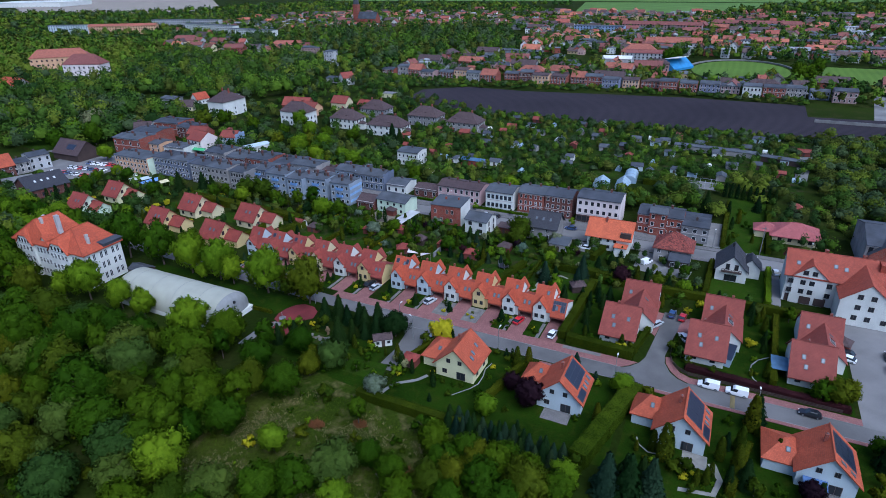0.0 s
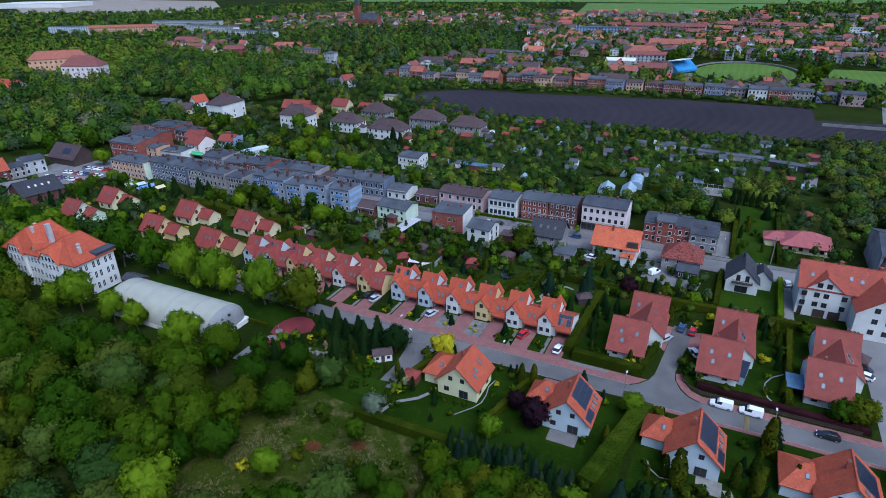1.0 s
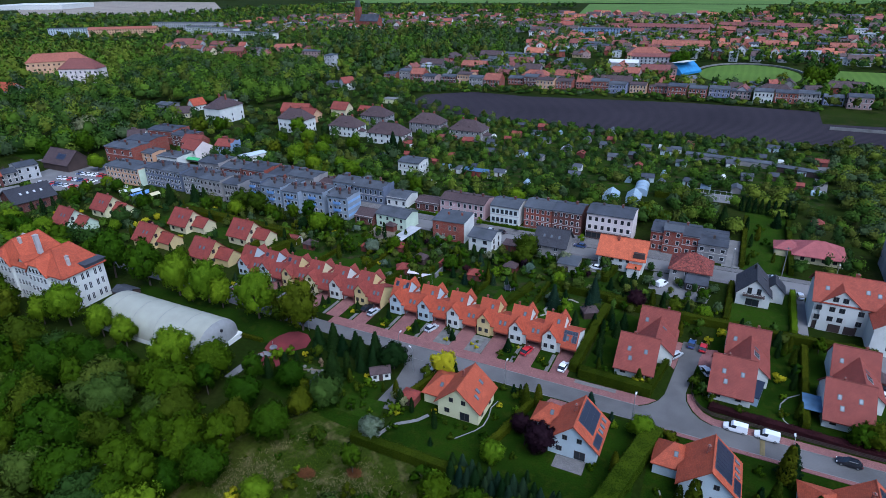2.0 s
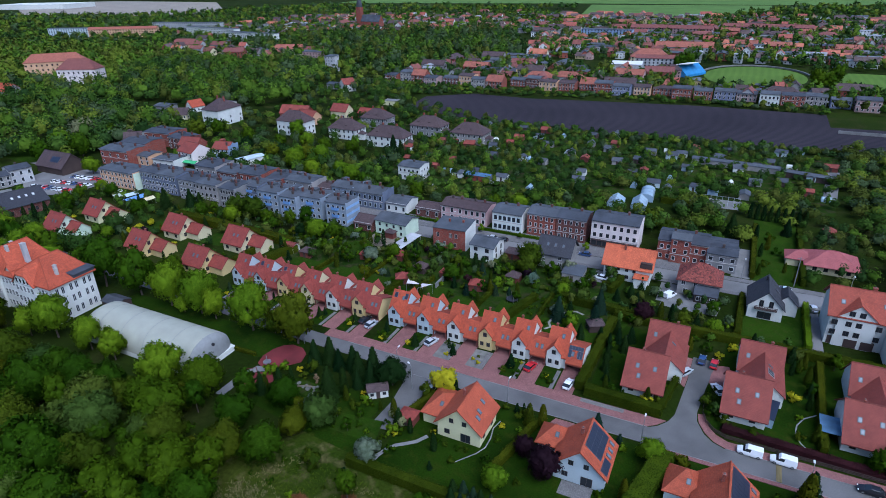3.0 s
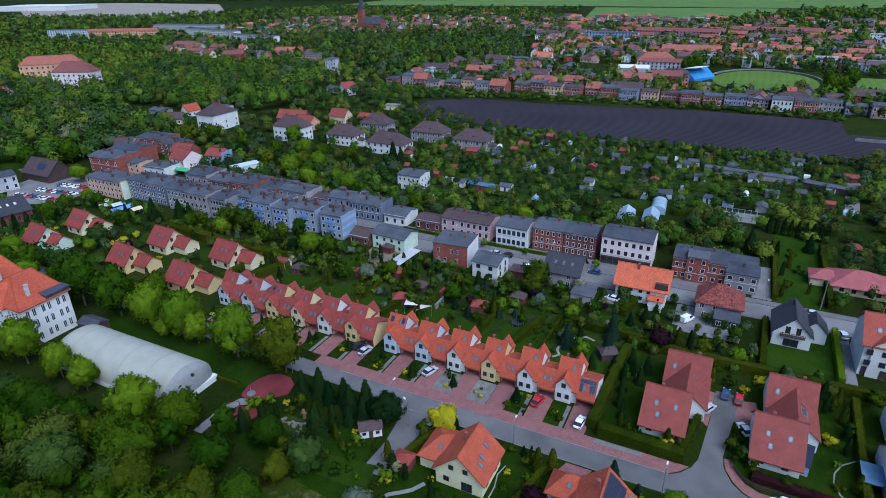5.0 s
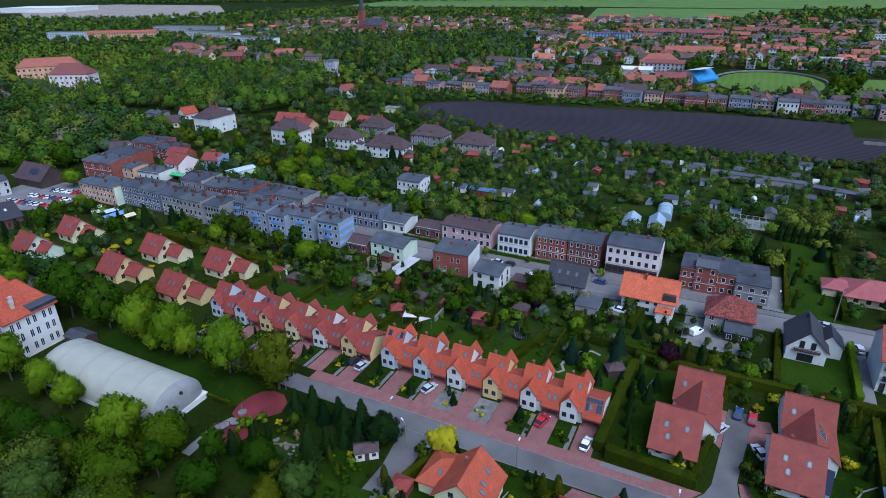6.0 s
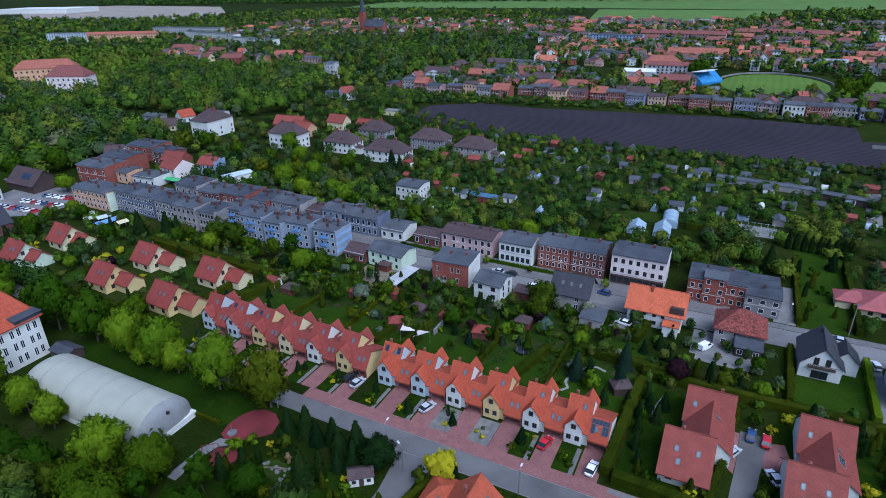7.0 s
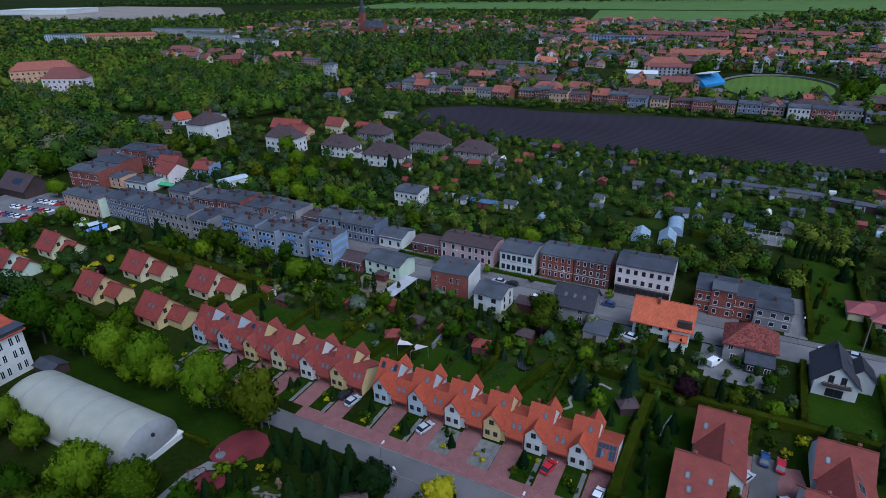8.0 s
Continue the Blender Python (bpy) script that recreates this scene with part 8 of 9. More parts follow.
shed("pale yellow unfinished flat building", -238, 394, 11, 7, 3.2, 3.3, "mono", M_PALEYELLOW, M_CONCRETE, 0, "bungalow")
bm = bmesh.new()
solid(bm, (46, 417, 0), (92, 417.4, 1.8))
tagged(part("garden_wall", mesh_of("garden_wall", bm, M_CONCRETE)), "long pale concrete wall at the field's corner", "wall", kind="structure")
bm = bmesh.new()
solid(bm, (-82.3, 157.5, 0), (-81.9, 177, 1.7))
tagged(part("garden_wall", mesh_of("garden_wall", bm, M_CONCRETE)), "grey concrete garden wall between two plots", "wall", kind="structure")


# ---- far town ----
def far_house(key, L, W, eave, ridge, roof, wall_mat, roof_mat, cols, floors):
    """Meshes of one kind of far house, shared by its copies."""
    if key not in MESHES:
        MESHES[key] = (walls_mesh(L, W, eave, ridge, roof, "x", (wall_mat,)), roof_mesh(L, W, eave, ridge, roof, "x", 0.4, 0.25, (roof_mat,)))
    return MESHES[key]


WALLS = [(M_OLDWHITE, "white"), (M_CREAM, "cream"), (M_BRICK, "red brick"), (M_STONE, "grey"), (M_OLDPINK, "pink"), (M_OLDWHITE, "white"), (M_GREY, "grey"), (M_BRICK, "red brick")]
ROOFS = [(M_FAR_RED, "dull red"), (M_ROOF_GREY, "grey"), (M_ROOF_BROWN, "brown"), (M_ROOF_SLATE, "dark grey"), (M_FAR_RED, "dull red"), (M_ROOF_GREY, "grey"), (M_FAR_ORANGE, "hazy orange"), (M_ROOF_BROWN, "brown")]


def joined_windows(L, W, spots, w=1.1, h=1.5):
    """Windows too small to pick apart, on the two long walls, as one mesh."""
    bm = bmesh.new()
    for a, z in spots:
        for side in (-1, 1):
            y0, y1 = sorted((side * (W / 2 + 0.06), side * (W / 2 - 0.02)))
            solid(bm, (a - w / 2, y0, z), (a + w / 2, y1, z + h))
    return mesh_of("windows", bm, M_GLASS)


FAR = []
TOWN = []


def far_town(poly, gap, seed, clear=(), wins=True, big=0.25):
    """Houses among streets; those beyond the middle distance are gathered in FAR."""
    rg = random.Random(seed)
    for x, y in spots_in(poly, gap, seed, clear):
        wi, ri = rg.randrange(len(WALLS)), rg.randrange(len(ROOFS))
        long = rg.random() < big
        L, W, eave = (24, 11, 6.8) if long else ((13, 10, 5.2) if wi % 2 else (11, 9, 3.8))
        ridge = eave + (1.4 if ri in (1, 3, 5) else 3.8)
        roof = "hip" if (wi + ri) % 3 == 0 else "gable"
        w, r = far_house(("far", wi, ri, long), L, W, eave, ridge, roof, WALLS[wi][0], ROOFS[ri][0], 3, 2)
        m = pose(x, y, 0, 0, 0, rg.choice([0, 0, 5, -6, 90, 84, 20]))
        TOWN.append((x, y, 17 if long else 12))
        if not wins:
            FAR.append((w, r, m))
            continue
        ob = thing("house", f"{'long ' if long else ''}{WALLS[wi][1]} house with a {ROOFS[ri][1]} roof in the town", "house", m)
        part("wall", w, ob)
        part("roof", r, ob)
        key = ("farwin", L)
        if key not in MESHES:
            MESHES[key] = joined_windows(L, W, grid(L, 6 if long else 3, (1.0, 3.8) if eave > 5 else (1.0,), 1.8))
        tagged(part("windows", MESHES[key], ob), kind="stuff")


STADIUM = rect(-50, 548, 48, 684)
TRAINING = rect(48, 570, 204, 645)
PARK = [(-640, 640), (-624, 789), (-332, 915), (-228, 666), (-305, 592), (-324, 529), (-414, 580)]
SCHOOLS = rect(-140, 585, -60, 680)
# the row along the field
rg = random.Random(5)
row = [("red brick", M_BRICK, M_ROOF_SLATE), ("orange-roofed brick", M_BRICK, M_FAR_ORANGE), ("blue-grey", M_LILAC, M_ROOF_GREY), ("dark brick", M_BRICKDARK, M_ROOF_GREY), ("red brick", M_BRICK, M_ROOF_BROWN), ("grey", M_STONE, M_ROOF_GREY), ("brick", M_BRICK, M_ROOF_GREY), ("dull pink", M_OLDPINK, M_ROOF_SLATE), ("ochre", M_PEACH, M_ROOF_BROWN)]
for i in range(26):
    x = -292 + i * 14.4
    y = (488 if x < -190 else 497) + 6 * math.sin(i * 1.7)
    lab, m, rm = row[(i * 5 + i // 3) % 9]
    if abs(x - 8) < 12:
        lab, m, rm = "white", M_WHITE, M_ROOF_GREY
    town_house(f"{lab} house at the edge of the ploughed field", x, y, 12.2 + (i * 2 % 3), 10 + (i % 2) * 2, 5.6 + (i * 3 % 4) * 0.8, m, rm, 5, 2, chimneys=1 + i % 2, rise=1.2 if rm is not M_FAR_ORANGE else 4.0)
far_town([(-300, 500), (90, 500), (64, 545), (-60, 545), (-64, 590), (-140, 590), (-230, 660), (-300, 590)], 25, 61, (STADIUM,), big=0.35)
far_town([(-225, 666), (-140, 680), (-60, 700), (300, 690), (330, 900), (-290, 900)], 36, 62, (STADIUM, TRAINING, PARK), big=0.3)
far_town([(-290, 905), (330, 905), (330, 1290), (-480, 1320), (-330, 930)], 42, 63, (), False, 0.4)
far_town([(-775, 660), (-640, 640), (-624, 795), (-335, 920), (-420, 1330), (-900, 1150), (-870, 760)], 48, 64, (PARK,), False, 0.35)
far_town([(100, 480), (260, 520), (320, 690), (205, 690), (200, 548), (100, 545)], 34, 65, (TRAINING,))
far_town([(-560, 560), (-470, 575), (-440, 640), (-640, 640), (-700, 590)], 30, 66, (), True, 0.4)
for u, v, L, W, e, r, wm, rm, yaw, lab in ((-360, 322, 10, 8, 4, 8, M_WHITE, M_ROOF_ROW, 80, "white house with an orange gabled roof"), (-345, 336, 14, 9, 5, 6, M_WHITE, M_ROOF_GREY, 10, "white house with a grey roof"), (-378, 312, 12, 10, 5, 6, M_GREY, M_ROOF_GREY, 0, "grey house with a flat roof"), (-352, 300, 14, 10, 3.5, 7, M_CREAM, M_ROOF_BROWN, 30, "cream house with a brown roof"), (-276, 332, 20, 10, 4, 8.5, M_BRICK, M_ROOF_RED, 8, "long brick house with a brownish-red roof"), (-258, 322, 14, 9, 5, 8.5, M_PEACH, M_ROOF_RED, -6, "peach house with red roofs"), (-248, 345, 12, 9, 5, 9, M_CREAM, M_ROOF_RED, 0, "cream house with a red roof"), (-228, 352, 18, 8, 3.4, 6, M_BRICK, M_ROOF_ROWRED, 0, "long low brick barn"), (-302, 430, 10, 10, 6, 10, M_WHITE, M_ROOF_RED, 60, "white house with red roofs"), (-318, 436, 12, 10, 4, 5, M_GREY, M_ROOF_SLATE, 0, "grey flat-roofed house"), (-556, 304, 24, 14, 6, 11, M_STONE, M_ROOF_ROW, 0, "large house with an orange roof"), (-377, 513, 10, 10, 15, 15.4, M_OLDWHITE, M_ROOF_GREY, 0, "white tower block with a flat roof")):
    ob = house(lab + " near the wood", u, v, L, W, e, r, "gable" if r - e > 0.5 else "mono", "x", wm, rm, yaw=yaw)
    windows(ob, L, W, "S", grid(L, 3, [1 + 3 * i for i in range(max(1, int(e // 3)))], 1.8), 1.1, 1.4, None, True)
    windows(ob, L, W, "E", grid(W, 2, [1 + 3 * i for i in range(max(1, int(e // 3)))], 1.8), 1.1, 1.4, None, True)
SLABS = [
        (-632, 398, 54, 15, 14, 21, "hip", M_PEACH, M_FAR_ORANGE, 46, 12, 3, "large cream and orange hospital building with orange roofs"),
        (-556, 372, 36, 16, 14, 22, "hip", M_ROSE, M_FAR_RED, 24, 8, 3, "white and brick school building with a red roof"),
        (-1000, 690, 130, 12, 14, 14.6, "flat", M_PALEBLUE, M_ROOF_GREY, 22, 30, 5, "long white and pink slab of flats"),
        (-930, 705, 110, 12, 13, 16, "gable", M_PEACH, M_FAR_ORANGE, 28, 26, 4, "long peach slab of flats with an orange roof"),
        (-905, 815, 140, 12, 15, 15.6, "flat", M_OLDWHITE, M_ROOF_GREY, 10, 34, 5, "long white slab of flats"),
        (-770, 740, 120, 12, 15, 15.6, "flat", M_WHITE, M_ROOF_GREY, -8, 30, 5, "long white slab of flats by the park"),
        (-640, 690, 90, 12, 15, 15.6, "flat", M_WHITE, M_ROOF_GREY, -6, 22, 5, "shorter white slab of flats"),
        (-677, 603, 40, 14, 8, 14, "hip", M_PEACH, M_FAR_RED, 15, 10, 2, "long house with a red roof"),
        (-507, 606, 44, 13, 7, 12, "hip", M_CREAM, M_FAR_ORANGE, 22, 10, 2, "long cream building with an orange roof"),
        (-97, 664, 36, 18, 8, 15, "hip", M_CREAM, M_FAR_ORANGE, 10, 10, 3, "large school with an orange hipped roof"),
        (-84, 645, 46, 12, 9, 11.5, "gable", M_OLDWHITE, M_FAR_RED, 6, 12, 3, "long white school wing with a red roof"),
        (-107, 600, 26, 20, 9, 10.5, "gable", M_OLDWHITE, M_FRAME, 6, 5, 1, "white sports hall with a pale metal roof")]
TERRACES = [
        (-112, 950, 110, 12, 11, 15, "gable", M_OLDPINK, M_FAR_RED, -4, 26, 4, "long pink tenement with red roofs"),
        (8, 1035, 120, 12, 8, 12, "gable", M_OLDPINK, M_FAR_RED, -6, 26, 3, "long terrace with red roofs"),
        (-74, 756, 60, 12, 8, 13, "gable", M_OLDWHITE, M_FAR_ORANGE, 4, 14, 2, "long white terrace with bright red roofs"),
        (-190, 900, 70, 14, 12, 13, "flat", M_BLUE, M_ROOF_GREY, 0, 16, 4, "blue-grey block of flats"),
        (140, 700, 60, 12, 7, 12, "gable", M_STONE, M_FAR_RED, 4, 14, 2, "long grey terrace with a red roof"),
        (-2150, 1340, 260, 160, 14, 14.5, "flat", M_WHITE, M_WHITE, 20, 20, 1, "huge white warehouse far off")]
for u, v, L, W, e, r, roof, wm, rm, yaw, cols, fl, lab in SLABS + TERRACES:
    ob = house(lab, u, v, L, W, e, r, roof, "x", wm, rm, yaw=yaw, name="large_building", category="building")
    tagged(part("windows", joined_windows(L, W, grid(L, cols, [1.2 + i * (e - 0.8) / fl for i in range(fl)], 2.0), 1.5, 1.7), ob), kind="stuff")
ob = thing("church", "tall red brick church with a slender pointed spire", "church", pose(-616, 926, 0))
part("tower", walls_mesh(9, 9, 36, 36, "flat", "x", (M_BRICK,)), ob)
bm = bmesh.new()
tube(bm, (0, 0, 36), (0, 0, 70), 5.2, 0.2, 8)
part("spire", mesh_of("spire", bm, M_ROOF_SLATE), ob)
part("nave_wall", walls_mesh(36, 15, 14, 24, "gable", "x", (M_BRICK,)), ob, pose(24, 0, 0))
part("nave_roof", roof_mesh(36, 15, 14, 24, "gable", "x", 0.4, 0.3, (M_ROOF_SLATE,)), ob, pose(24, 0, 0))
ob = thing("grandstand", "bright blue football grandstand with a white cantilevered roof", "grandstand", pose(-52, 606, 0, 0, 0, 62))
bm = bmesh.new()
prism(bm, [(-6, 0), (6, 0), (6, 9), (3, 9), (-6, 2)], -15, 15, "x")
bmesh.ops.recalc_face_normals(bm, faces=bm.faces)
part("stand", mesh_of("stand", bm, plain("stand_blue", (0.05, 0.21, 0.46), 0.6)), ob)
bm = bmesh.new()
slab(bm, [(-15, -5, 11.5), (6, -5, 11.5), (6, 6.5, 10), (-15, 6.5, 10)], 0.4)
part("roof", mesh_of("roof", bm, M_WHITE), ob)
bm = bmesh.new()
n = 56
for i in range(n):
    a0, a1 = 0.2 + 2.7 * i / n, 0.2 + 2.7 * (i + 1) / n
    for r0, r1, z in ((44.0, 45.2, 1.2),):
        slab(bm, [(0 + r0 * math.cos(a0), 617 + r0 * 1.44 * math.sin(a0), z), (0 + r1 * math.cos(a0), 617 + r1 * 1.44 * math.sin(a0), z), (0 + r1 * math.cos(a1), 617 + r1 * 1.44 * math.sin(a1), z), (0 + r0 * math.cos(a1), 617 + r0 * 1.44 * math.sin(a1), z)], z)
tagged(part("terracing", mesh_of("terracing", bm, M_CONCRETE)), "pale concrete terracing round the pitch", "terrace", kind="structure")

ROOF_STUFF = [plain(f"town_roof_{w}", c, 0.8, wide=0.3, fine=2.0, amount=0.3, relief=0) for w, c in (("red", (0.30, 0.085, 0.06)), ("rust", (0.20, 0.07, 0.055)), ("orange", (0.42, 0.14, 0.08)), ("brown", (0.11, 0.075, 0.07)), ("grey", (0.13, 0.14, 0.155)), ("slate", (0.06, 0.065, 0.08)), ("pale", (0.30, 0.31, 0.33)))]
WALL_STUFF = [plain(f"town_wall_{w}", c, 0.9, wide=0.3, fine=2.0, amount=0.2, relief=0) for w, c in (("white", (0.72, 0.72, 0.70)), ("cream", (0.62, 0.56, 0.42)), ("grey", (0.34, 0.34, 0.35)), ("brick", (0.26, 0.075, 0.05)), ("old_white", (0.50, 0.50, 0.50)), ("pink", (0.50, 0.34, 0.30)), ("ochre", (0.50, 0.38, 0.20)))]


def town_infill(label, polys, gap, seed, clear=()):
    """Small town houses too many to count, as one mesh: walls, a ridged roof with eaves, a chimney and windows each."""
    rg = random.Random(seed)
    verts, faces, mats = [], [], []

    def add(m, pts, quads, mat):
        n = len(verts)
        verts.extend(tuple(m @ Vector(p)) for p in pts)
        faces.extend([tuple(n + i for i in f) for f in quads])
        mats.extend([mat] * len(quads))

    def box(m, x0, y0, z0, x1, y1, z1, mat):
        add(m, [(x, y, z) for x in (x0, x1) for y in (y0, y1) for z in (z0, z1)], [(0, 1, 3, 2), (4, 6, 7, 5), (0, 4, 5, 1), (2, 3, 7, 6), (1, 5, 7, 3)], mat)

    for k, poly in enumerate(polys):
        for x, y in spots_in(poly, gap, seed + k, clear):
            if any(abs(x - u) < r and abs(y - v) < r for u, v, r in TOWN) or any(abs(x - u) < a + 5 and abs(y - v) < max(a * 0.6, b) + 5 for u, v, a, b in FOOT):
                continue
            L, W = rg.choice([(10, 8), (12, 9), (9, 8), (15, 9), (20, 10), (8, 7)])
            e = rg.choice([3.2, 4.0, 5.6, 6.2, 8.5])
            wall, roof = 7 + rg.randrange(7), rg.randrange(7)
            h = e + (0.8 if roof > 3 and e > 5 else W * rg.uniform(0.32, 0.48))
            m = pose(x, y, 0, 0, 0, rg.choice([0, 4, -6, 90, 86, 18, 106]) + rg.uniform(-3, 3))
            l, w = L / 2, W / 2
            add(m, [(sx * l, p, z) for sx in (-1, 1) for p, z in ((-w, 0), (w, 0), (w, e), (0, h), (-w, e))], [(0, 4, 3, 2, 1), (5, 6, 7, 8, 9), (0, 5, 9, 4), (1, 2, 7, 6)], wall)
            d = (h - e) / w * 0.5
            add(m, [(sx * (l + 0.35), p, z) for sx in (-1, 1) for p, z in ((-w - 0.5, e - d), (0, h), (w + 0.5, e - d), (w + 0.5, e - d + 0.28), (0, h + 0.28), (-w - 0.5, e - d + 0.28))], [(0, 5, 4, 1), (1, 4, 3, 2), (6, 7, 10, 11), (7, 8, 9, 10), (5, 11, 10, 4), (4, 10, 9, 3), (0, 6, 11, 5), (2, 3, 9, 8)], roof)
            cx = rg.uniform(-0.6, 0.6) * l
            box(m, cx - 0.35, 0.1, h - 0.8, cx + 0.35, 0.8, h + 1.1, 10)
            for z in [1.0 + 2.8 * i for i in range(max(1, int((e - 0.6) / 2.6)))]:
                for i in range(max(2, int(L / 3.2))):
                    a = -l + (i + 0.5) * L / max(2, int(L / 3.2))
                    for q in (-1, 1):
                        y0, y1 = sorted((q * (w + 0.05), q * (w - 0.02)))
                        box(m, a - 0.55, y0, z, a + 0.55, y1, z + 1.4, 14)
                for q in (-1, 1):
                    x0, x1 = sorted((q * (l + 0.05), q * (l - 0.02)))
                    for a in (-w * 0.45, w * 0.45):
                        box(m, x0, a - 0.5, z, x1, a + 0.5, z + 1.4, 14)
    me = bpy.data.meshes.new("town_houses")
    me.from_pydata(verts, [], faces)
    for mat in ROOF_STUFF + WALL_STUFF + [M_GLASS]:
        me.materials.append(mat)
    me.polygons.foreach_set("material_index", mats)
    tagged(part("town_houses", me), label, "houses", kind="stuff")


NEAR_TOWN = [[(-300, 512), (90, 512), (64, 545), (-60, 545), (-64, 590), (-140, 590), (-230, 660), (-300, 590)], [(-225, 666), (-140, 680), (-60, 700), (300, 690), (330, 900), (-290, 900)], [(100, 480), (260, 520), (320, 690), (205, 690), (200, 548), (100, 545)]]
FAR_TOWN = [[(-290, 905), (420, 905), (420, 1290), (-480, 1320), (-330, 930)], [(-900, 840), (-640, 800), (-624, 795), (-335, 920), (-420, 1330), (-900, 1150)], [(-700, 560), (-470, 575), (-440, 640), (-640, 640)]]
town_infill("close-set small houses of the town with red, brown and grey roofs", NEAR_TOWN, 17, 71, (STADIUM, TRAINING, PARK, SCHOOLS))
town_infill("distant close-set houses of the town in many colours", FAR_TOWN, 25, 75, (PARK,))

far_mats = []
bm = bmesh.new()
for w, r, m in FAR:
    for me in (w, r):
        n0 = len(bm.verts)
        f0 = len(bm.faces)
        bm.from_mesh(me)
        bm.verts.ensure_lookup_table()
        bm.faces.ensure_lookup_table()
        bmesh.ops.transform(bm, matrix=m, verts=bm.verts[n0:])
        if me.materials[0] not in far_mats:
            far_mats.append(me.materials[0])
        for f in bm.faces[f0:]:
            f.material_index = far_mats.index(me.materials[0])
tagged(part("far_houses", mesh_of("far_houses", bm, *far_mats)), "far quarter of small red- and grey-roofed houses", "houses", kind="stuff")

patch("meadow", [(-384, 196), (-352, 190), (-330, 196), (-336, 214), (-376, 222)], 0.04, M_LAWN2, "bright green grassy slope at the edge of the wood", "meadow")
# ---- woods and far trees ----
GREENS = FAR_GREENS
rng = random.Random(12)


def trees_of(spots, r0, r1, h0, h1):
    return [(x, y, rng.uniform(r0, r1), rng.uniform(h0, h1)) for x, y in spots]


FOOT += [(10.5, 178, 9, 13), (-40, 258, 11, 13), (-3, 270, 9, 7), (5, 252, 11, 2), (12, 225, 8, 24), (1.5, 214, 5, 12), (36, 176, 17, 16), (-188, 106, 20, 16), (-131, 97, 22, 10), (8.2, 184.6, 8, 8), (44, 168, 9, 9)] + [(u + 3, v, 10.5, 7) for u, v in ((-232, 154), (-232.6, 138), (-188.4, 155.4), (-188.4, 139.4), (-159, 156), (-159.2, 138))]


def open_ground(spots, reach=1.0):
    """The spots that lie clear of every house and road."""
    out = []
    for x, y in spots:
        on_road = 115 < y < 126 or 190 < y < 203 or (-304 < x < -270 and 156 < y < 193) or (34 < x < 50 and 120 < y < 172) or (-11 < x < 0 and 120 < y < 153)
        if not on_road and not (y < 192 and any(inside((x, y), p) for p in LAWNS[-16:])) and not any(abs(x - u) < a * reach and abs(y - v) < max(a * 0.8, b) * reach for u, v, a, b in FOOT):
            out.append((x, y))
    return out


for i, (poly, gap, r0, r1, h0, h1) in enumerate((
        ([(-170, 218), (-20, 222), (4, 228), (30, 264), (20, 282), (12, 282), (-50, 282), (-57, 262), (-133, 236), (-181, 262), (-270, 262), (-270, 218)], 7.0, 1.8, 4.2, 3, 8),
        ([(-262, 130), (-146, 130), (-146, 184), (-272, 182)], 6.0, 1.0, 2.6, 1.8, 5.5),
        ([(19, 203), (90, 203), (90, 240), (38, 262), (20, 262)], 5.5, 1.3, 3.0, 2.5, 6.5),
        ([(52, 100), (140, 100), (160, 200), (60, 200), (54, 172)], 7.0, 1.4, 3.0, 2.5, 6.5),
        ([(-345, 236), (-120, 258), (-150, 372), (-228, 402), (-330, 450), (-300, 345), (-345, 300)], 10.5, 1.8, 4.2, 3.5, 8.5),
        ([(-310, 88), (-205, 88), (-200, 128), (-250, 128), (-300, 138)], 7.0, 2.5, 4.5, 5, 10),
        ([(-350, 110), (-262, 130), (-270, 158), (-300, 158), (-350, 164)], 6.5, 1.6, 4.0, 3, 8),
        ([(-150, 164), (-31, 164), (-31, 189), (-150, 189)], 5.5, 0.8, 1.9, 1.4, 4),
        ([(-28, 160), (36, 160), (36, 190), (-28, 190)], 5.5, 0.8, 1.9, 1.4, 4),
        ([(-320, 440), (-230, 400), (-236, 436), (-300, 476)], 7.0, 2.0, 4.0, 3.5, 8))):
    wood("garden_greenery", "trees and shrubs of the gardens between the houses", trees_of(open_ground(spots_in(poly, gap, 130 + i)), r0, r1, h0, h1), FAR_GREENS if r1 > 3 else FAR_GREENS[:5], 140 + i, 170 if r1 < 3.1 else 240, 0.5 if r1 < 3.1 else 0.76)
wood("undergrowth", "dense undergrowth of the near wood", trees_of(spots_in([(-116, 20), (-98, 36), (-100, 66), (-94, 82), (-112, 82), (-153, 80), (-172, 86), (-250, 97), (-260, 50)], 4.4, 150), 1.4, 2.4, 1.0, 2.4), (M_LEAF, M_LEAFOLIVE, M_LEAF), 151, 60, 0.6)


wood("allotment_trees", "fruit trees and shrubs of the allotment gardens", trees_of(spots_in(ALLOT, 6.0, 13, (rect(-50, 244, 10, 282),)), 1.2, 2.8, 2.2, 5.6), FAR_GREENS, 14, 190, 0.54)
WOOD_LEFT = [(-345, 60), (-345, 138), (-372, 150), (-360, 175), (-345, 197), (-322, 203), (-318, 262), (-335, 285), (-392, 300), (-440, 330), (-395, 330), (-330, 345), (-300, 372), (-375, 500), (-385, 535), (-472, 565), (-502, 520), (-707, 560), (-1000, 520), (-1000, 60)]
left = spots_in(WOOD_LEFT, 10.5, 15, (rect(-670, 360, -600, 425), rect(-585, 345, -530, 395), rect(-572, 290, -540, 318)))
wood("far_wood", "dense deciduous wood beside the town", trees_of([p for p in left if p[0] > -600], 4.2, 8.2, 6, 16), FAR_GREENS + (FAR_GREENS[2], FAR_GREENS[0]), 16, 150, 1.35)
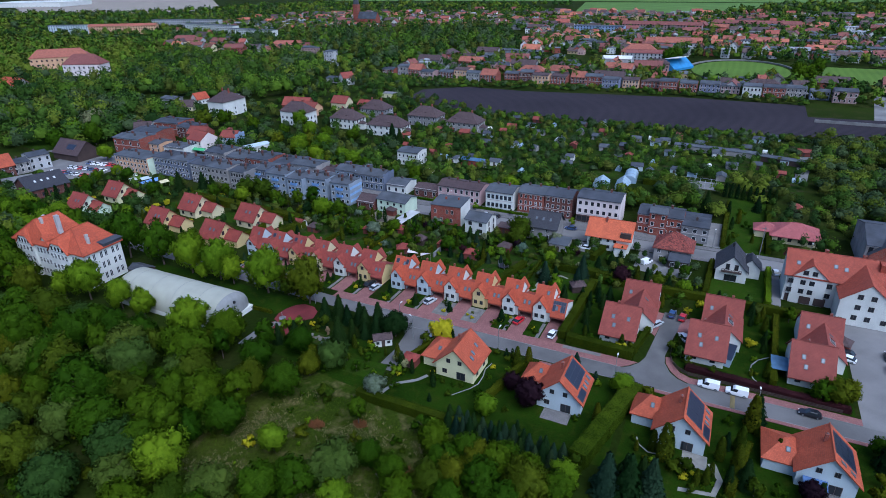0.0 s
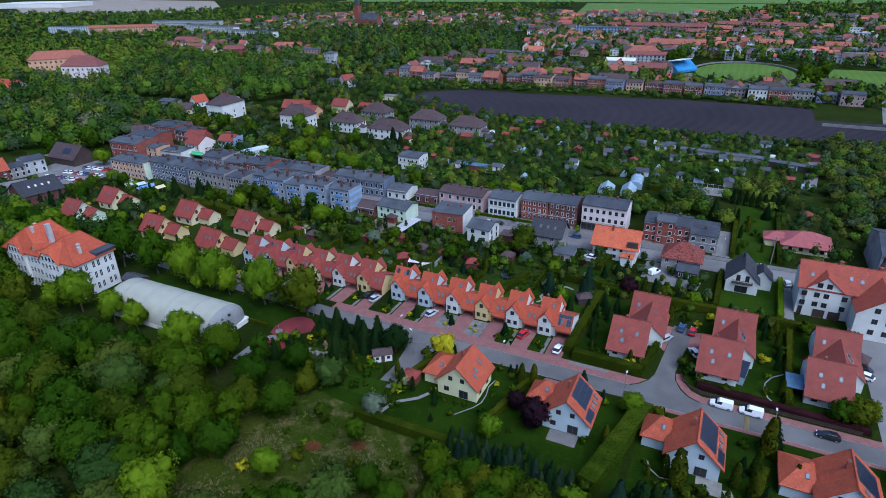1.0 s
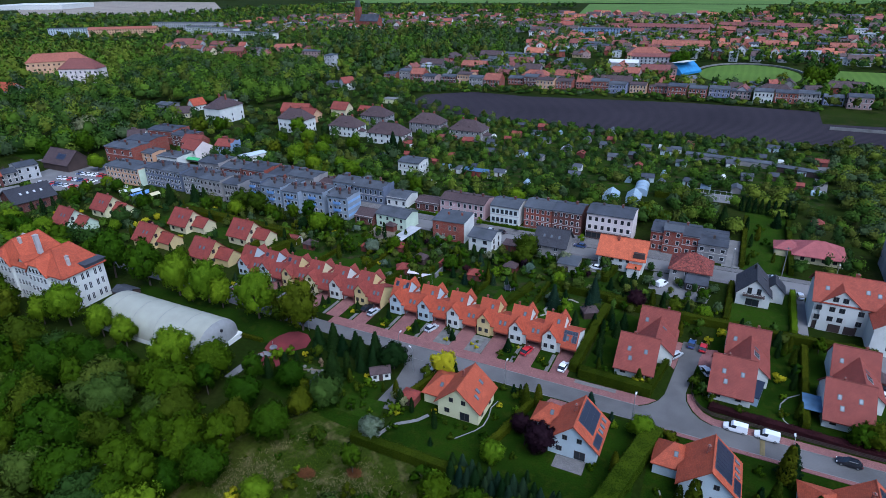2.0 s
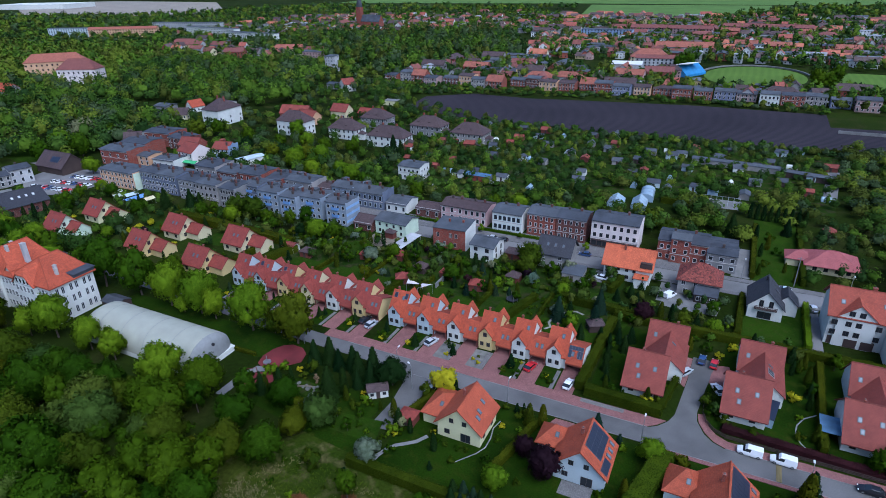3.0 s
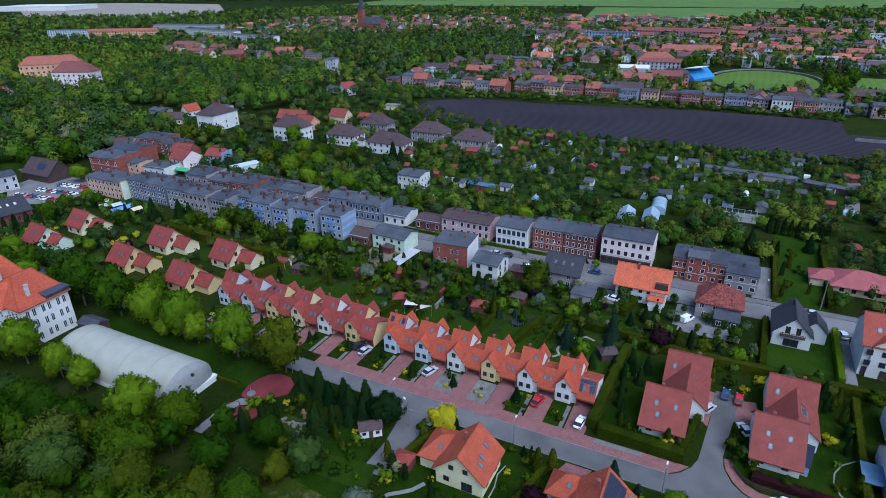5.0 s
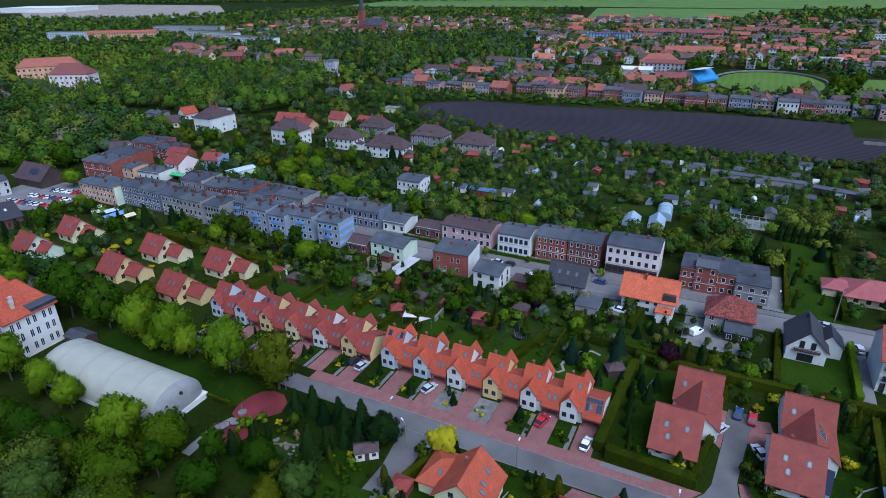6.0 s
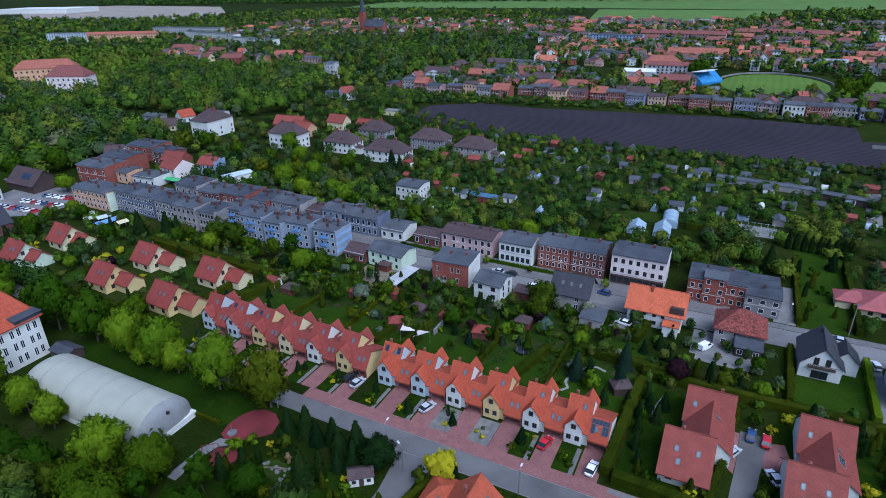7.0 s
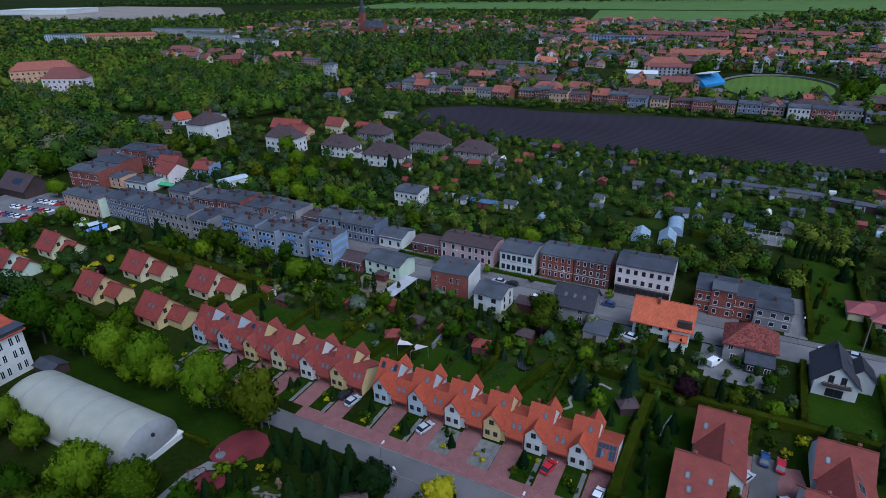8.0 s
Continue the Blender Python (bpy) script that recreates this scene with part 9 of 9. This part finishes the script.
# Mostly fresh and yellowish greens: sunlight on this far wood, put into leaf colour.
wood("far_wood", "dense deciduous wood beyond the town", trees_of([p for p in left if p[0] <= -600], 4.5, 8, 6, 17), (FAR_GREENS[2], FAR_GREENS[6], FAR_GREENS[0], FAR_GREENS[2], FAR_GREENS[3], FAR_GREENS[6]), 17, 40, 3.0)
wood("park_trees", "dense tall park trees in the middle of the town", trees_of(spots_in(PARK, 12, 17), 4, 8.5, 8, 20), FAR_GREENS[:5], 18, 80, 2.2)
RIGHT_WOOD = [(46, 374), (112, 378), (170, 400), (170, 235), (58, 240), (40, 250), (33, 284)]
wood("scrub", "dense fresh green scrub beside the gardens", trees_of(spots_in(RIGHT_WOOD, 7.0, 19), 3.0, 5.2, 3.5, 7.5), (FAR_GREENS[4], FAR_GREENS[0], FAR_GREENS[4], FAR_GREENS[3], FAR_GREENS[6]), 20, 240, 0.76)
OPEN = ([(-2800, 1500), (-1830, 990), (-1394, 1050), (-1260, 1300), (-1798, 1800), (-2500, 1850)], [(-350, 1200), (-140, 1190), (60, 1560), (60, 1800), (-440, 1800)])
HOODS = [[(-300, 500), (90, 500), (64, 545), (-60, 545), (-64, 590), (-140, 590), (-230, 660), (-300, 590)], [(-225, 666), (-140, 680), (-60, 700), (300, 690), (330, 900), (-290, 900)], [(100, 480), (260, 520), (320, 690), (205, 690), (200, 548), (100, 545)]]
HOODS += [[(-344, 446), (-295, 478), (-292, 500), (-300, 590), (-324, 545), (-400, 590), (-425, 545), (-380, 500)], [(-60, 684), (120, 664), (300, 664), (300, 690), (-60, 704)], [(44, 470), (100, 480), (100, 545), (50, 548)]]
for i, poly in enumerate(HOODS):
    wood("town_trees", "garden and street trees among the town's houses", trees_of(spots_in(poly, 11, 80 + i, (STADIUM, TRAINING)), 2.6, 6.2, 5, 13), GREENS, 90 + i, 26, 2.3)
for i, poly in enumerate([[(-290, 905), (420, 905), (420, 1330), (-520, 1330), (-330, 930)], [(-1150, 640), (-640, 640), (-624, 795), (-335, 920), (-420, 1400), (-1150, 1250)], [(-1000, 520), (-707, 560), (-560, 560), (-470, 575), (-440, 640), (-1100, 650), (-1250, 560)]]):
    wood("town_trees", "trees among the far houses", trees_of(spots_in(poly, 18, 84 + i, OPEN), 4.5, 8, 7, 14), GREENS, 94 + i, 20, 3.4)
for i, poly in enumerate([[(-569, 1560), (262, 1672), (430, 1330), (213, 1325), (-103, 1385)], [(-1960, 1090), (-1300, 560), (-1150, 640), (-1150, 1250), (-420, 1400), (-569, 1560), (-1150, 1560), (-1300, 1330)]]):
    wood("distant_wood", "belt of trees towards the horizon", trees_of(spots_in(poly, 28, 87 + i, OPEN), 7, 11, 10, 17), GREENS, 97 + i, 18, 4.4)
wood("distant_wood", "belt of trees on the horizon", trees_of(spots_in([(-2600, 1750), (900, 2500), (900, 2650), (-2600, 2050)], 34, 99), 10, 16, 12, 18), FAR_GREENS[:2], 99, 20, 5.5)
wood("field_edge_shrubs", "shrubs along the ploughed field's edges", trees_of(spots_in([(-290, 452), (-234, 436), (-171, 460), (-33, 473), (46, 466), (46, 488), (-290, 482)], 6.5, 21) + spots_in([(-224, 382), (-190, 371), (-142, 365), (-31, 366), (21, 367), (47, 373), (47, 364), (21, 359), (-31, 358), (-142, 356), (-200, 360)], 5.0, 22), 1.4, 3.4, 1.6, 4.6), GREENS, 23, 110, 1.0)

for x, y, k, q in ((40.6, 545, "tall0", 1.9), (46, 552, "round2", 1.9), (55.5, 564, "tall1", 2.0), (50.5, 556, "round0", 1.7), (23, 556, "round3", 1.2), (-64, 628, "round0", 1.9), (-58, 634, "round2", 1.9)):
    plant(k, x, y, q)

# ---- vehicles ----
def car(label, x, y, yaw, paint, van=False, name="car"):
    """A car or small van: a body drawn through cross-sections, glasshouse, wheels, lamps."""
    ob = thing(name, label, "van" if van else "car", pose(x, y, 0.04 if y < 121.8 or y > 136 else 0.11, 0, 0, yaw))
    L, W, H, belt = (4.7, 1.9, 1.9, 1.05) if van else (4.4, 1.8, 1.46, 0.92)
    low = [(-L / 2, 0.78, 0.45, 0.75), (-L / 2 + 0.25, 0.92, 0.28, belt - 0.08), (-L / 4, 1.0, 0.22, belt), (L / 6, 1.0, 0.22, belt), (L / 2 - 0.7, 0.97, 0.25, belt - 0.12), (L / 2 - 0.15, 0.85, 0.3, belt - 0.3), (L / 2, 0.72, 0.42, belt - 0.42)]
    bm = bmesh.new()
    prev = None
    for sx, k, z0, z1 in low:
        h = W / 2 * k
        ring = [bm.verts.new((sx, yy, zz)) for yy, zz in ((-h, z0), (-h * 1.02, (z0 + z1) / 2), (-h * 0.94, z1), (h * 0.94, z1), (h * 1.02, (z0 + z1) / 2), (h, z0))]
        if prev:
            for i in range(6):
                bm.faces.new((prev[i], prev[(i + 1) % 6], ring[(i + 1) % 6], ring[i]))
        else:
            bm.faces.new(ring)
        prev = ring
    bm.faces.new(prev[::-1])
    bmesh.ops.recalc_face_normals(bm, faces=bm.faces)
    part("body", mesh_of("body", bm, paint), ob)
    r0, r1, g0, g1 = (-L / 2 + 0.12, L / 2 - 1.75, -L / 2 + 0.06, L / 2 - 1.05) if van else (-L / 2 + 0.95, L / 2 - 1.95, -L / 2 + 0.3, L / 2 - 1.15)
    def frustum(b, top, bot, z0, z1, wa, wb):
        a = [b.verts.new((xx, yy, z0)) for xx, yy in ((bot[0], -wa), (bot[1], -wa), (bot[1], wa), (bot[0], wa))]
        c = [b.verts.new((xx, yy, z1)) for xx, yy in ((top[0], -wb), (top[1], -wb), (top[1], wb), (top[0], wb))]
        b.faces.new(c)
        for i in range(4):
            b.faces.new((a[i], a[(i + 1) % 4], c[(i + 1) % 4], c[i]))
        b.faces.new(a[::-1])
    bm = bmesh.new()
    frustum(bm, (r0, r1), (g0, g1), belt - 0.03, H - 0.06, W * 0.465, W * 0.40)
    part("glasshouse", mesh_of("glasshouse", bm, paint if van else M_GLASS), ob)
    bm = bmesh.new()
    frustum(bm, (r0 + 0.1, r1 - 0.1), (r0 - 0.02, r1 + 0.02), H - 0.06, H, W * 0.41, W * 0.36)
    part("roof", mesh_of("roof", bm, paint), ob)
    if van:
        bm = bmesh.new()
        frustum(bm, (r1 - 0.75, r1 + 0.03), (g1 - 1.3, g1 + 0.02), belt + 0.02, H - 0.16, W * 0.47, W * 0.415)
        part("windscreen", mesh_of("windscreen", bm, M_GLASS), ob)
    for sx in (-L / 2 + 0.82, L / 2 - 0.85):
        for sy in (-1, 1):
            if "tyre" not in MESHES:
                b1, b2 = bmesh.new(), bmesh.new()
                tube(b1, (0, -0.1, 0), (0, 0.1, 0), 0.32, 0.32, 14)
                tube(b2, (0, -0.115, 0), (0, 0.115, 0), 0.2, 0.2, 10)
                MESHES["tyre"] = mesh_of("tyre", b1, M_DARKMETAL), mesh_of("rim", b2, M_METAL)
            t, r = MESHES["tyre"]
            part("rim", r, part("wheel", t, ob, pose(sx, sy * (W / 2 - 0.1), 0.32)))
    for sy in (-0.62, 0.62):
        for nm, sx, z, m in (("headlight", L / 2 - 0.1, belt - 0.36, M_FRAME), ("tail_light", -L / 2 + 0.08, 0.72, M_TARTAN)):
            bm = bmesh.new()
            solid(bm, (sx - 0.08, sy - 0.16, z - 0.06), (sx + 0.08, sy + 0.16, z + 0.08))
            part(nm, mesh_of(nm, bm, m), ob)
    return ob


def paint(name, col):
    m, nt, bsdf = nodes_of(name, 0.3)
    bsdf.inputs["Base Color"].default_value = (*col, 1)
    bsdf.inputs["Coat Weight"].default_value = 0.6
    return m


P_WHITE, P_BLACK, P_RED, P_SILVER, P_BLUE = paint("car_paint_white", (0.75, 0.76, 0.78)), paint("car_paint_black", (0.012, 0.012, 0.016)), paint("car_paint_red", (0.42, 0.012, 0.02)), paint("car_paint_silver", (0.42, 0.44, 0.47)), paint("car_paint_blue", (0.03, 0.06, 0.16))
car("white panel van parked half on the pavement", 6.0, 122.4, 178, P_WHITE, True, "van")
car("white delivery van parked half on the pavement", 11.9, 122.4, 178, P_WHITE, True, "van")
car("black car parked at the kerb of the street", 26.2, 121.2, 178, P_BLACK)
car("white car with a dark windscreen before a driveway", -32.4, 128.2, 84, P_WHITE)
car("red car parked on a driveway", -42.6, 131.0, 75, P_RED)
car("silver car parked on a driveway", -69.6, 130.4, 72, P_SILVER)
car("black car parked on a driveway", -91.4, 132.2, 80, P_BLACK)
car("silver car parked on a driveway", -88.6, 131.0, 80, P_SILVER)
car("silver car parked behind the golden tree", -60.6, 113.8, 70, P_SILVER)
car("dark blue car parked in the side street", -5.2, 151.4, 85, P_BLUE)
car("red car parked in the side street", -2.4, 150.8, 85, P_RED)
car("silver car parked beside a red-roofed house", -8.4, 144.6, 60, P_SILVER)
car("white car parked beside a red-roofed house", -1.0, 140.8, 120, P_WHITE)
car("white car parked beside a double house", 35.4, 147.2, 160, P_WHITE)
car("dark car parked beside a double house", 35.4, 149.8, 160, P_BLACK)
car("white car parked beside the orange-roofed house", -37.6, 184.6, 170, P_WHITE)
car("white pick-up parked on a concrete yard", -16.6, 181.6, 60, P_WHITE, True, "van")
car("white car parked on the main street", 8.6, 199.0, 175, P_WHITE)
car("silver car parked on the main street", 13.6, 199.0, 175, P_SILVER)
car("white car parked near the apartments", 20.8, 190.2, 100, P_WHITE)
car("dark car parked by the access road", 44.6, 146.0, 90, P_BLUE)
car("dark car parked by the access road", 44.8, 152.0, 90, P_BLACK)
car("dark car parked on the main street", -76.0, 199.0, 178, P_BLACK)
car("silver car parked before the white town house", -80.4, 199.0, 178, P_SILVER)
car("black car parked before the pink town house", -92.6, 199.0, 2, P_BLACK)
car("white car parked before the brick town house", -66.0, 193.8, 2, P_WHITE)
car("dark blue car parked near the shop fronts", -46.2, 199.0, 178, P_BLUE)
car("dark car parked behind the brick house", -93.0, 181.0, 20, P_BLACK)
rg = random.Random(77)
for i in range(20):
    car("car standing in rows on the car park", -298 + (i % 7) * 3.3 + (i // 7) * 2 + rg.uniform(-0.4, 0.4), 167 + (i // 7) * 8.5 + (i % 7) * 0.4, rg.choice([60, 66, 240]), rg.choice([P_WHITE, P_WHITE, P_SILVER, P_BLACK, P_RED, P_BLUE]))

# ---- street furniture and small things ----
bm = bmesh.new()
prism(bm, [(-0.5, 0.0), (0.5, 0.0), (0.25, 0.06), (-0.25, 0.06)], -2.3, 2.3, "x")
bmesh.ops.recalc_face_normals(bm, faces=bm.faces)
tagged(part("speed_bump", mesh_of("speed_bump", bm, plain("worn_yellow_paint", (0.17, 0.135, 0.06), 0.9, fine=3, amount=0.4)), None, pose(11.2, 119.2, 0.03, 0, 0, 90)), "low worn yellow speed bump across the street", "speed bump")

def street_lamp(x, y, turn, h=6.5):
    ob = thing("street_lamp", "slim grey street lamp with a white head", "street lamp", pose(x, y, 0, 0, 0, turn), "street lamps")
    bm = bmesh.new()
    tube(bm, (0, 0, 0), (0, 0, h), 0.09, 0.06)
    tube(bm, (0, 0, h - 0.05), (0, 0.9, h + 0.2), 0.05, 0.04, 6)
    part("pole", mesh_of("pole", bm, M_METAL), ob)
    bm = bmesh.new()
    solid(bm, (-0.16, 0.7, h + 0.14), (0.16, 1.5, h + 0.28))
    part("head", mesh_of("head", bm, M_FRAME), ob)


for x in (-100, -71.5, -43, -14, 15.6, 41):
    street_lamp(x, 116.2, 0)
for x in (-95, -60, -30, 2, 30):
    street_lamp(x, 200.4, 180, 8)
street_lamp(-65.2, 112.0, 60)
ob = thing("utility_pole", "pale concrete utility pole beside the main street", "utility pole", pose(16.5, 203.4, 0))
bm = bmesh.new()
tube(bm, (0, 0, 0), (0, 0, 10), 0.17, 0.1)
part("pole", mesh_of("pole", bm, M_CONCRETE), ob)
bm = bmesh.new()
solid(bm, (-0.9, -0.06, 9.3), (0.9, 0.06, 9.45))
part("crossarm", mesh_of("crossarm", bm, M_CONCRETE), ob)

patch("terrace", rect(2.8, 95.4, 7.4, 99.2), 0.10, M_PALEPATH, "pale paved garden terrace", "terrace")
patch("path", [(7.5, 97.5), (9, 98), (10.5, 94), (9.4, 89.5), (3, 88.2), (3, 89.2), (8.6, 90.2), (9.4, 94)], 0.06, M_PALEPATH, "curved pale garden path", "path")
for x, y, k, q in ((3.6, 91.6, "goldshrub", 0.7), (4.6, 93.2, "shrub0", 0.6), (6.4, 93.2, "shrub1", 0.6), (7.0, 90.6, "shrub0", 0.5), (8.6, 92.4, "shrub2", 0.45), (11.0, 96.4, "shrub0", 0.7), (11.2, 92.6, "thuja", 0.7), (10.6, 89.6, "shrub1", 0.7), (-3.6, 93.6, "shrub1", 0.6), (-5.6, 95.4, "thuja", 0.6), (-6.4, 98.4, "shrub0", 0.7)):
    plant(k, x, y, q)
ribbon("path", [(-6.2, 99.6), (-5.4, 97.4), (-3.4, 95.9), (-1.0, 96.2)], 0.3, 0.07, M_PALEPATH, "pale stone edging of a lawn", "edging")
patch("terrace", rect(-26, 96.6, -20, 100.2), 0.08, M_PAVEGREY, "grey paved garden terrace", "terrace")
ob = thing("awning", "blue fabric awning over a garden terrace", "awning", pose(25.2, 98.85, 0))
bm = bmesh.new()
slab(bm, [(-2.0, -2.6, 2.25), (2.0, -2.6, 2.25), (2.0, 0, 2.75), (-2.0, 0, 2.75)], 0.05)
part("fabric", mesh_of("fabric", bm, plain("awning_blue", (0.10, 0.17, 0.36), 0.8, fine=10, amount=0.15, relief=0)), ob)
for x in (-1.9, 1.9):
    bm = bmesh.new()
    tube(bm, (x, -2.5, 0.06), (x, -2.5, 2.24), 0.04, 0.04, 6)
    part("post", mesh_of("post", bm, M_METAL), ob)
patch("terrace", rect(24, 95.4, 31.4, 98.8), 0.10, M_PAVEGREY, "grey paved garden terrace", "terrace")
patch("yard", rect(-20, 178, -5, 190), 0.07, M_CONCRETE, "pale concrete yard with building material", "yard")
patch("yard", rect(-41, 182, -36, 190), 0.07, M_PAVEGREY, "grey paved parking place", "yard")
patch("yard", rect(-122, 176, -108, 186), 0.06, M_SAND, "reddish gravel yard", "yard")
patch("bare_earth", [(-50, 68), (-44, 66), (-42, 70), (-47, 73)], 0.045, M_SAND, "bare sandy patch in the meadow", "earth")
ob = thing("wooden_sculpture", "tall twisted brown wooden garden sculpture", "sculpture", pose(-87.0, 104.2, 0))
bm = bmesh.new()
pipe(bm, [(0, 0, -0.1), (0.25, 0.1, 0.6), (-0.1, 0.15, 1.2), (0.2, -0.1, 1.8), (0.05, 0.1, 2.5)], 0.34, 7)
pipe(bm, [(0.1, 0, 1.0), (0.7, 0.2, 1.5), (0.5, 0.1, 2.0)], 0.17, 6)
pipe(bm, [(0, 0.1, 0.8), (-0.6, -0.1, 1.3), (-0.35, 0, 1.7)], 0.16, 6)
part("carving", mesh_of("carving", bm, plain("carved_wood", (0.20, 0.13, 0.07), 0.8, fine=6, relief=0.03)), ob)
bm = bmesh.new()
pipe(bm, [(-90.5, 101.0, 0.18), (-88.2, 102.0, 0.22), (-86.0, 102.6, 0.18)], 0.2, 7)
tagged(part("log", mesh_of("log", bm, M_SAND)), "pale bare log lying in the garden", "log")
patch("bare_earth", [(-92, 100), (-85, 99), (-84, 103.5), (-91, 104)], 0.045, M_BEDS, "earth bed of a rock garden", "earth")
rg = random.Random(91)
for i in range(16):
    bm = bmesh.new()
    bmesh.ops.create_icosphere(bm, subdivisions=1, radius=rg.uniform(0.25, 0.6))
    for vert in bm.verts:
        vert.co *= rg.uniform(0.75, 1.2)
    tagged(part("boulder", mesh_of("boulder", bm, M_STONES), None, pose(rg.uniform(-92, -85), rg.uniform(99.4, 103.6), 0.12)), "pale boulder of a rock garden", "stone", "rock garden boulders")
for x, y, turn in ((-88.2, 153.6, 20), (-83.8, 153.2, 130)):
    ob = thing("shade_sail", "pale triangular shade sail stretched on slim posts", "shade sail", pose(x, y, 0, 0, 0, turn))
    tips = [(2.6 * math.cos(a), 2.6 * math.sin(a), 2.1 + 0.7 * k) for k, a in enumerate((0.0, 2.1, 4.2))]
    bm = bmesh.new()
    slab(bm, tips, 0.04)
    part("fabric", mesh_of("fabric", bm, M_ROSE), ob)
    for px, py, pz in tips:
        bm = bmesh.new()
        tube(bm, (px, py, 0), (px, py, pz), 0.05, 0.04, 6)
        part("post", mesh_of("post", bm, M_METAL), ob)
ob = thing("trampoline", "round garden trampoline with a dark mat", "trampoline", pose(-58, 160, 0))
bm = bmesh.new()
tube(bm, (0, 0, 0.75), (0, 0, 0.85), 1.8, 1.8, 20)
part("mat", mesh_of("mat", bm, M_DARKMETAL), ob)
for i in range(6):
    a = math.pi * i / 3
    bm = bmesh.new()
    tube(bm, (1.7 * math.cos(a), 1.7 * math.sin(a), 0), (1.7 * math.cos(a), 1.7 * math.sin(a), 2.2), 0.05, 0.05, 6)
    part("leg", mesh_of("leg", bm, M_METAL), ob)
ob = thing("roundabout", "small playground roundabout on the red surface", "play equipment", pose(-103.4, 105.6, 0.05))
bm = bmesh.new()
tube(bm, (0, 0, 0), (0, 0, 0.3), 1.0, 1.0, 16)
part("platform", mesh_of("platform", bm, M_METAL), ob)
bm = bmesh.new()
tube(bm, (0, 0, 0.3), (0, 0, 2.0), 0.08, 0.08)
part("pole", mesh_of("pole", bm, M_METAL), ob)
ob = thing("swing", "playground swing frame on the red surface", "play equipment", pose(-103, 99.4, 0.05, 0, 0, 40))
for x in (-1.6, 1.6):
    bm = bmesh.new()
    tube(bm, (x, -0.9, 0), (x, 0, 2.3), 0.06, 0.06, 6)
    tube(bm, (x, 0.9, 0), (x, 0, 2.3), 0.06, 0.06, 6)
    part("frame", mesh_of("frame", bm, M_TARTAN), ob)
bm = bmesh.new()
tube(bm, (-1.6, 0, 2.3), (1.6, 0, 2.3), 0.06, 0.06, 6)
part("beam", mesh_of("beam", bm, M_TARTAN), ob)
for x in (-0.6, 0.6):
    bm = bmesh.new()
    tube(bm, (x, 0, 0.55), (x, 0, 2.3), 0.03, 0.03, 5)
    solid(bm, (x - 0.25, -0.12, 0.5), (x + 0.25, 0.12, 0.55))
    part("seat", mesh_of("seat", bm, M_DARKMETAL), ob)
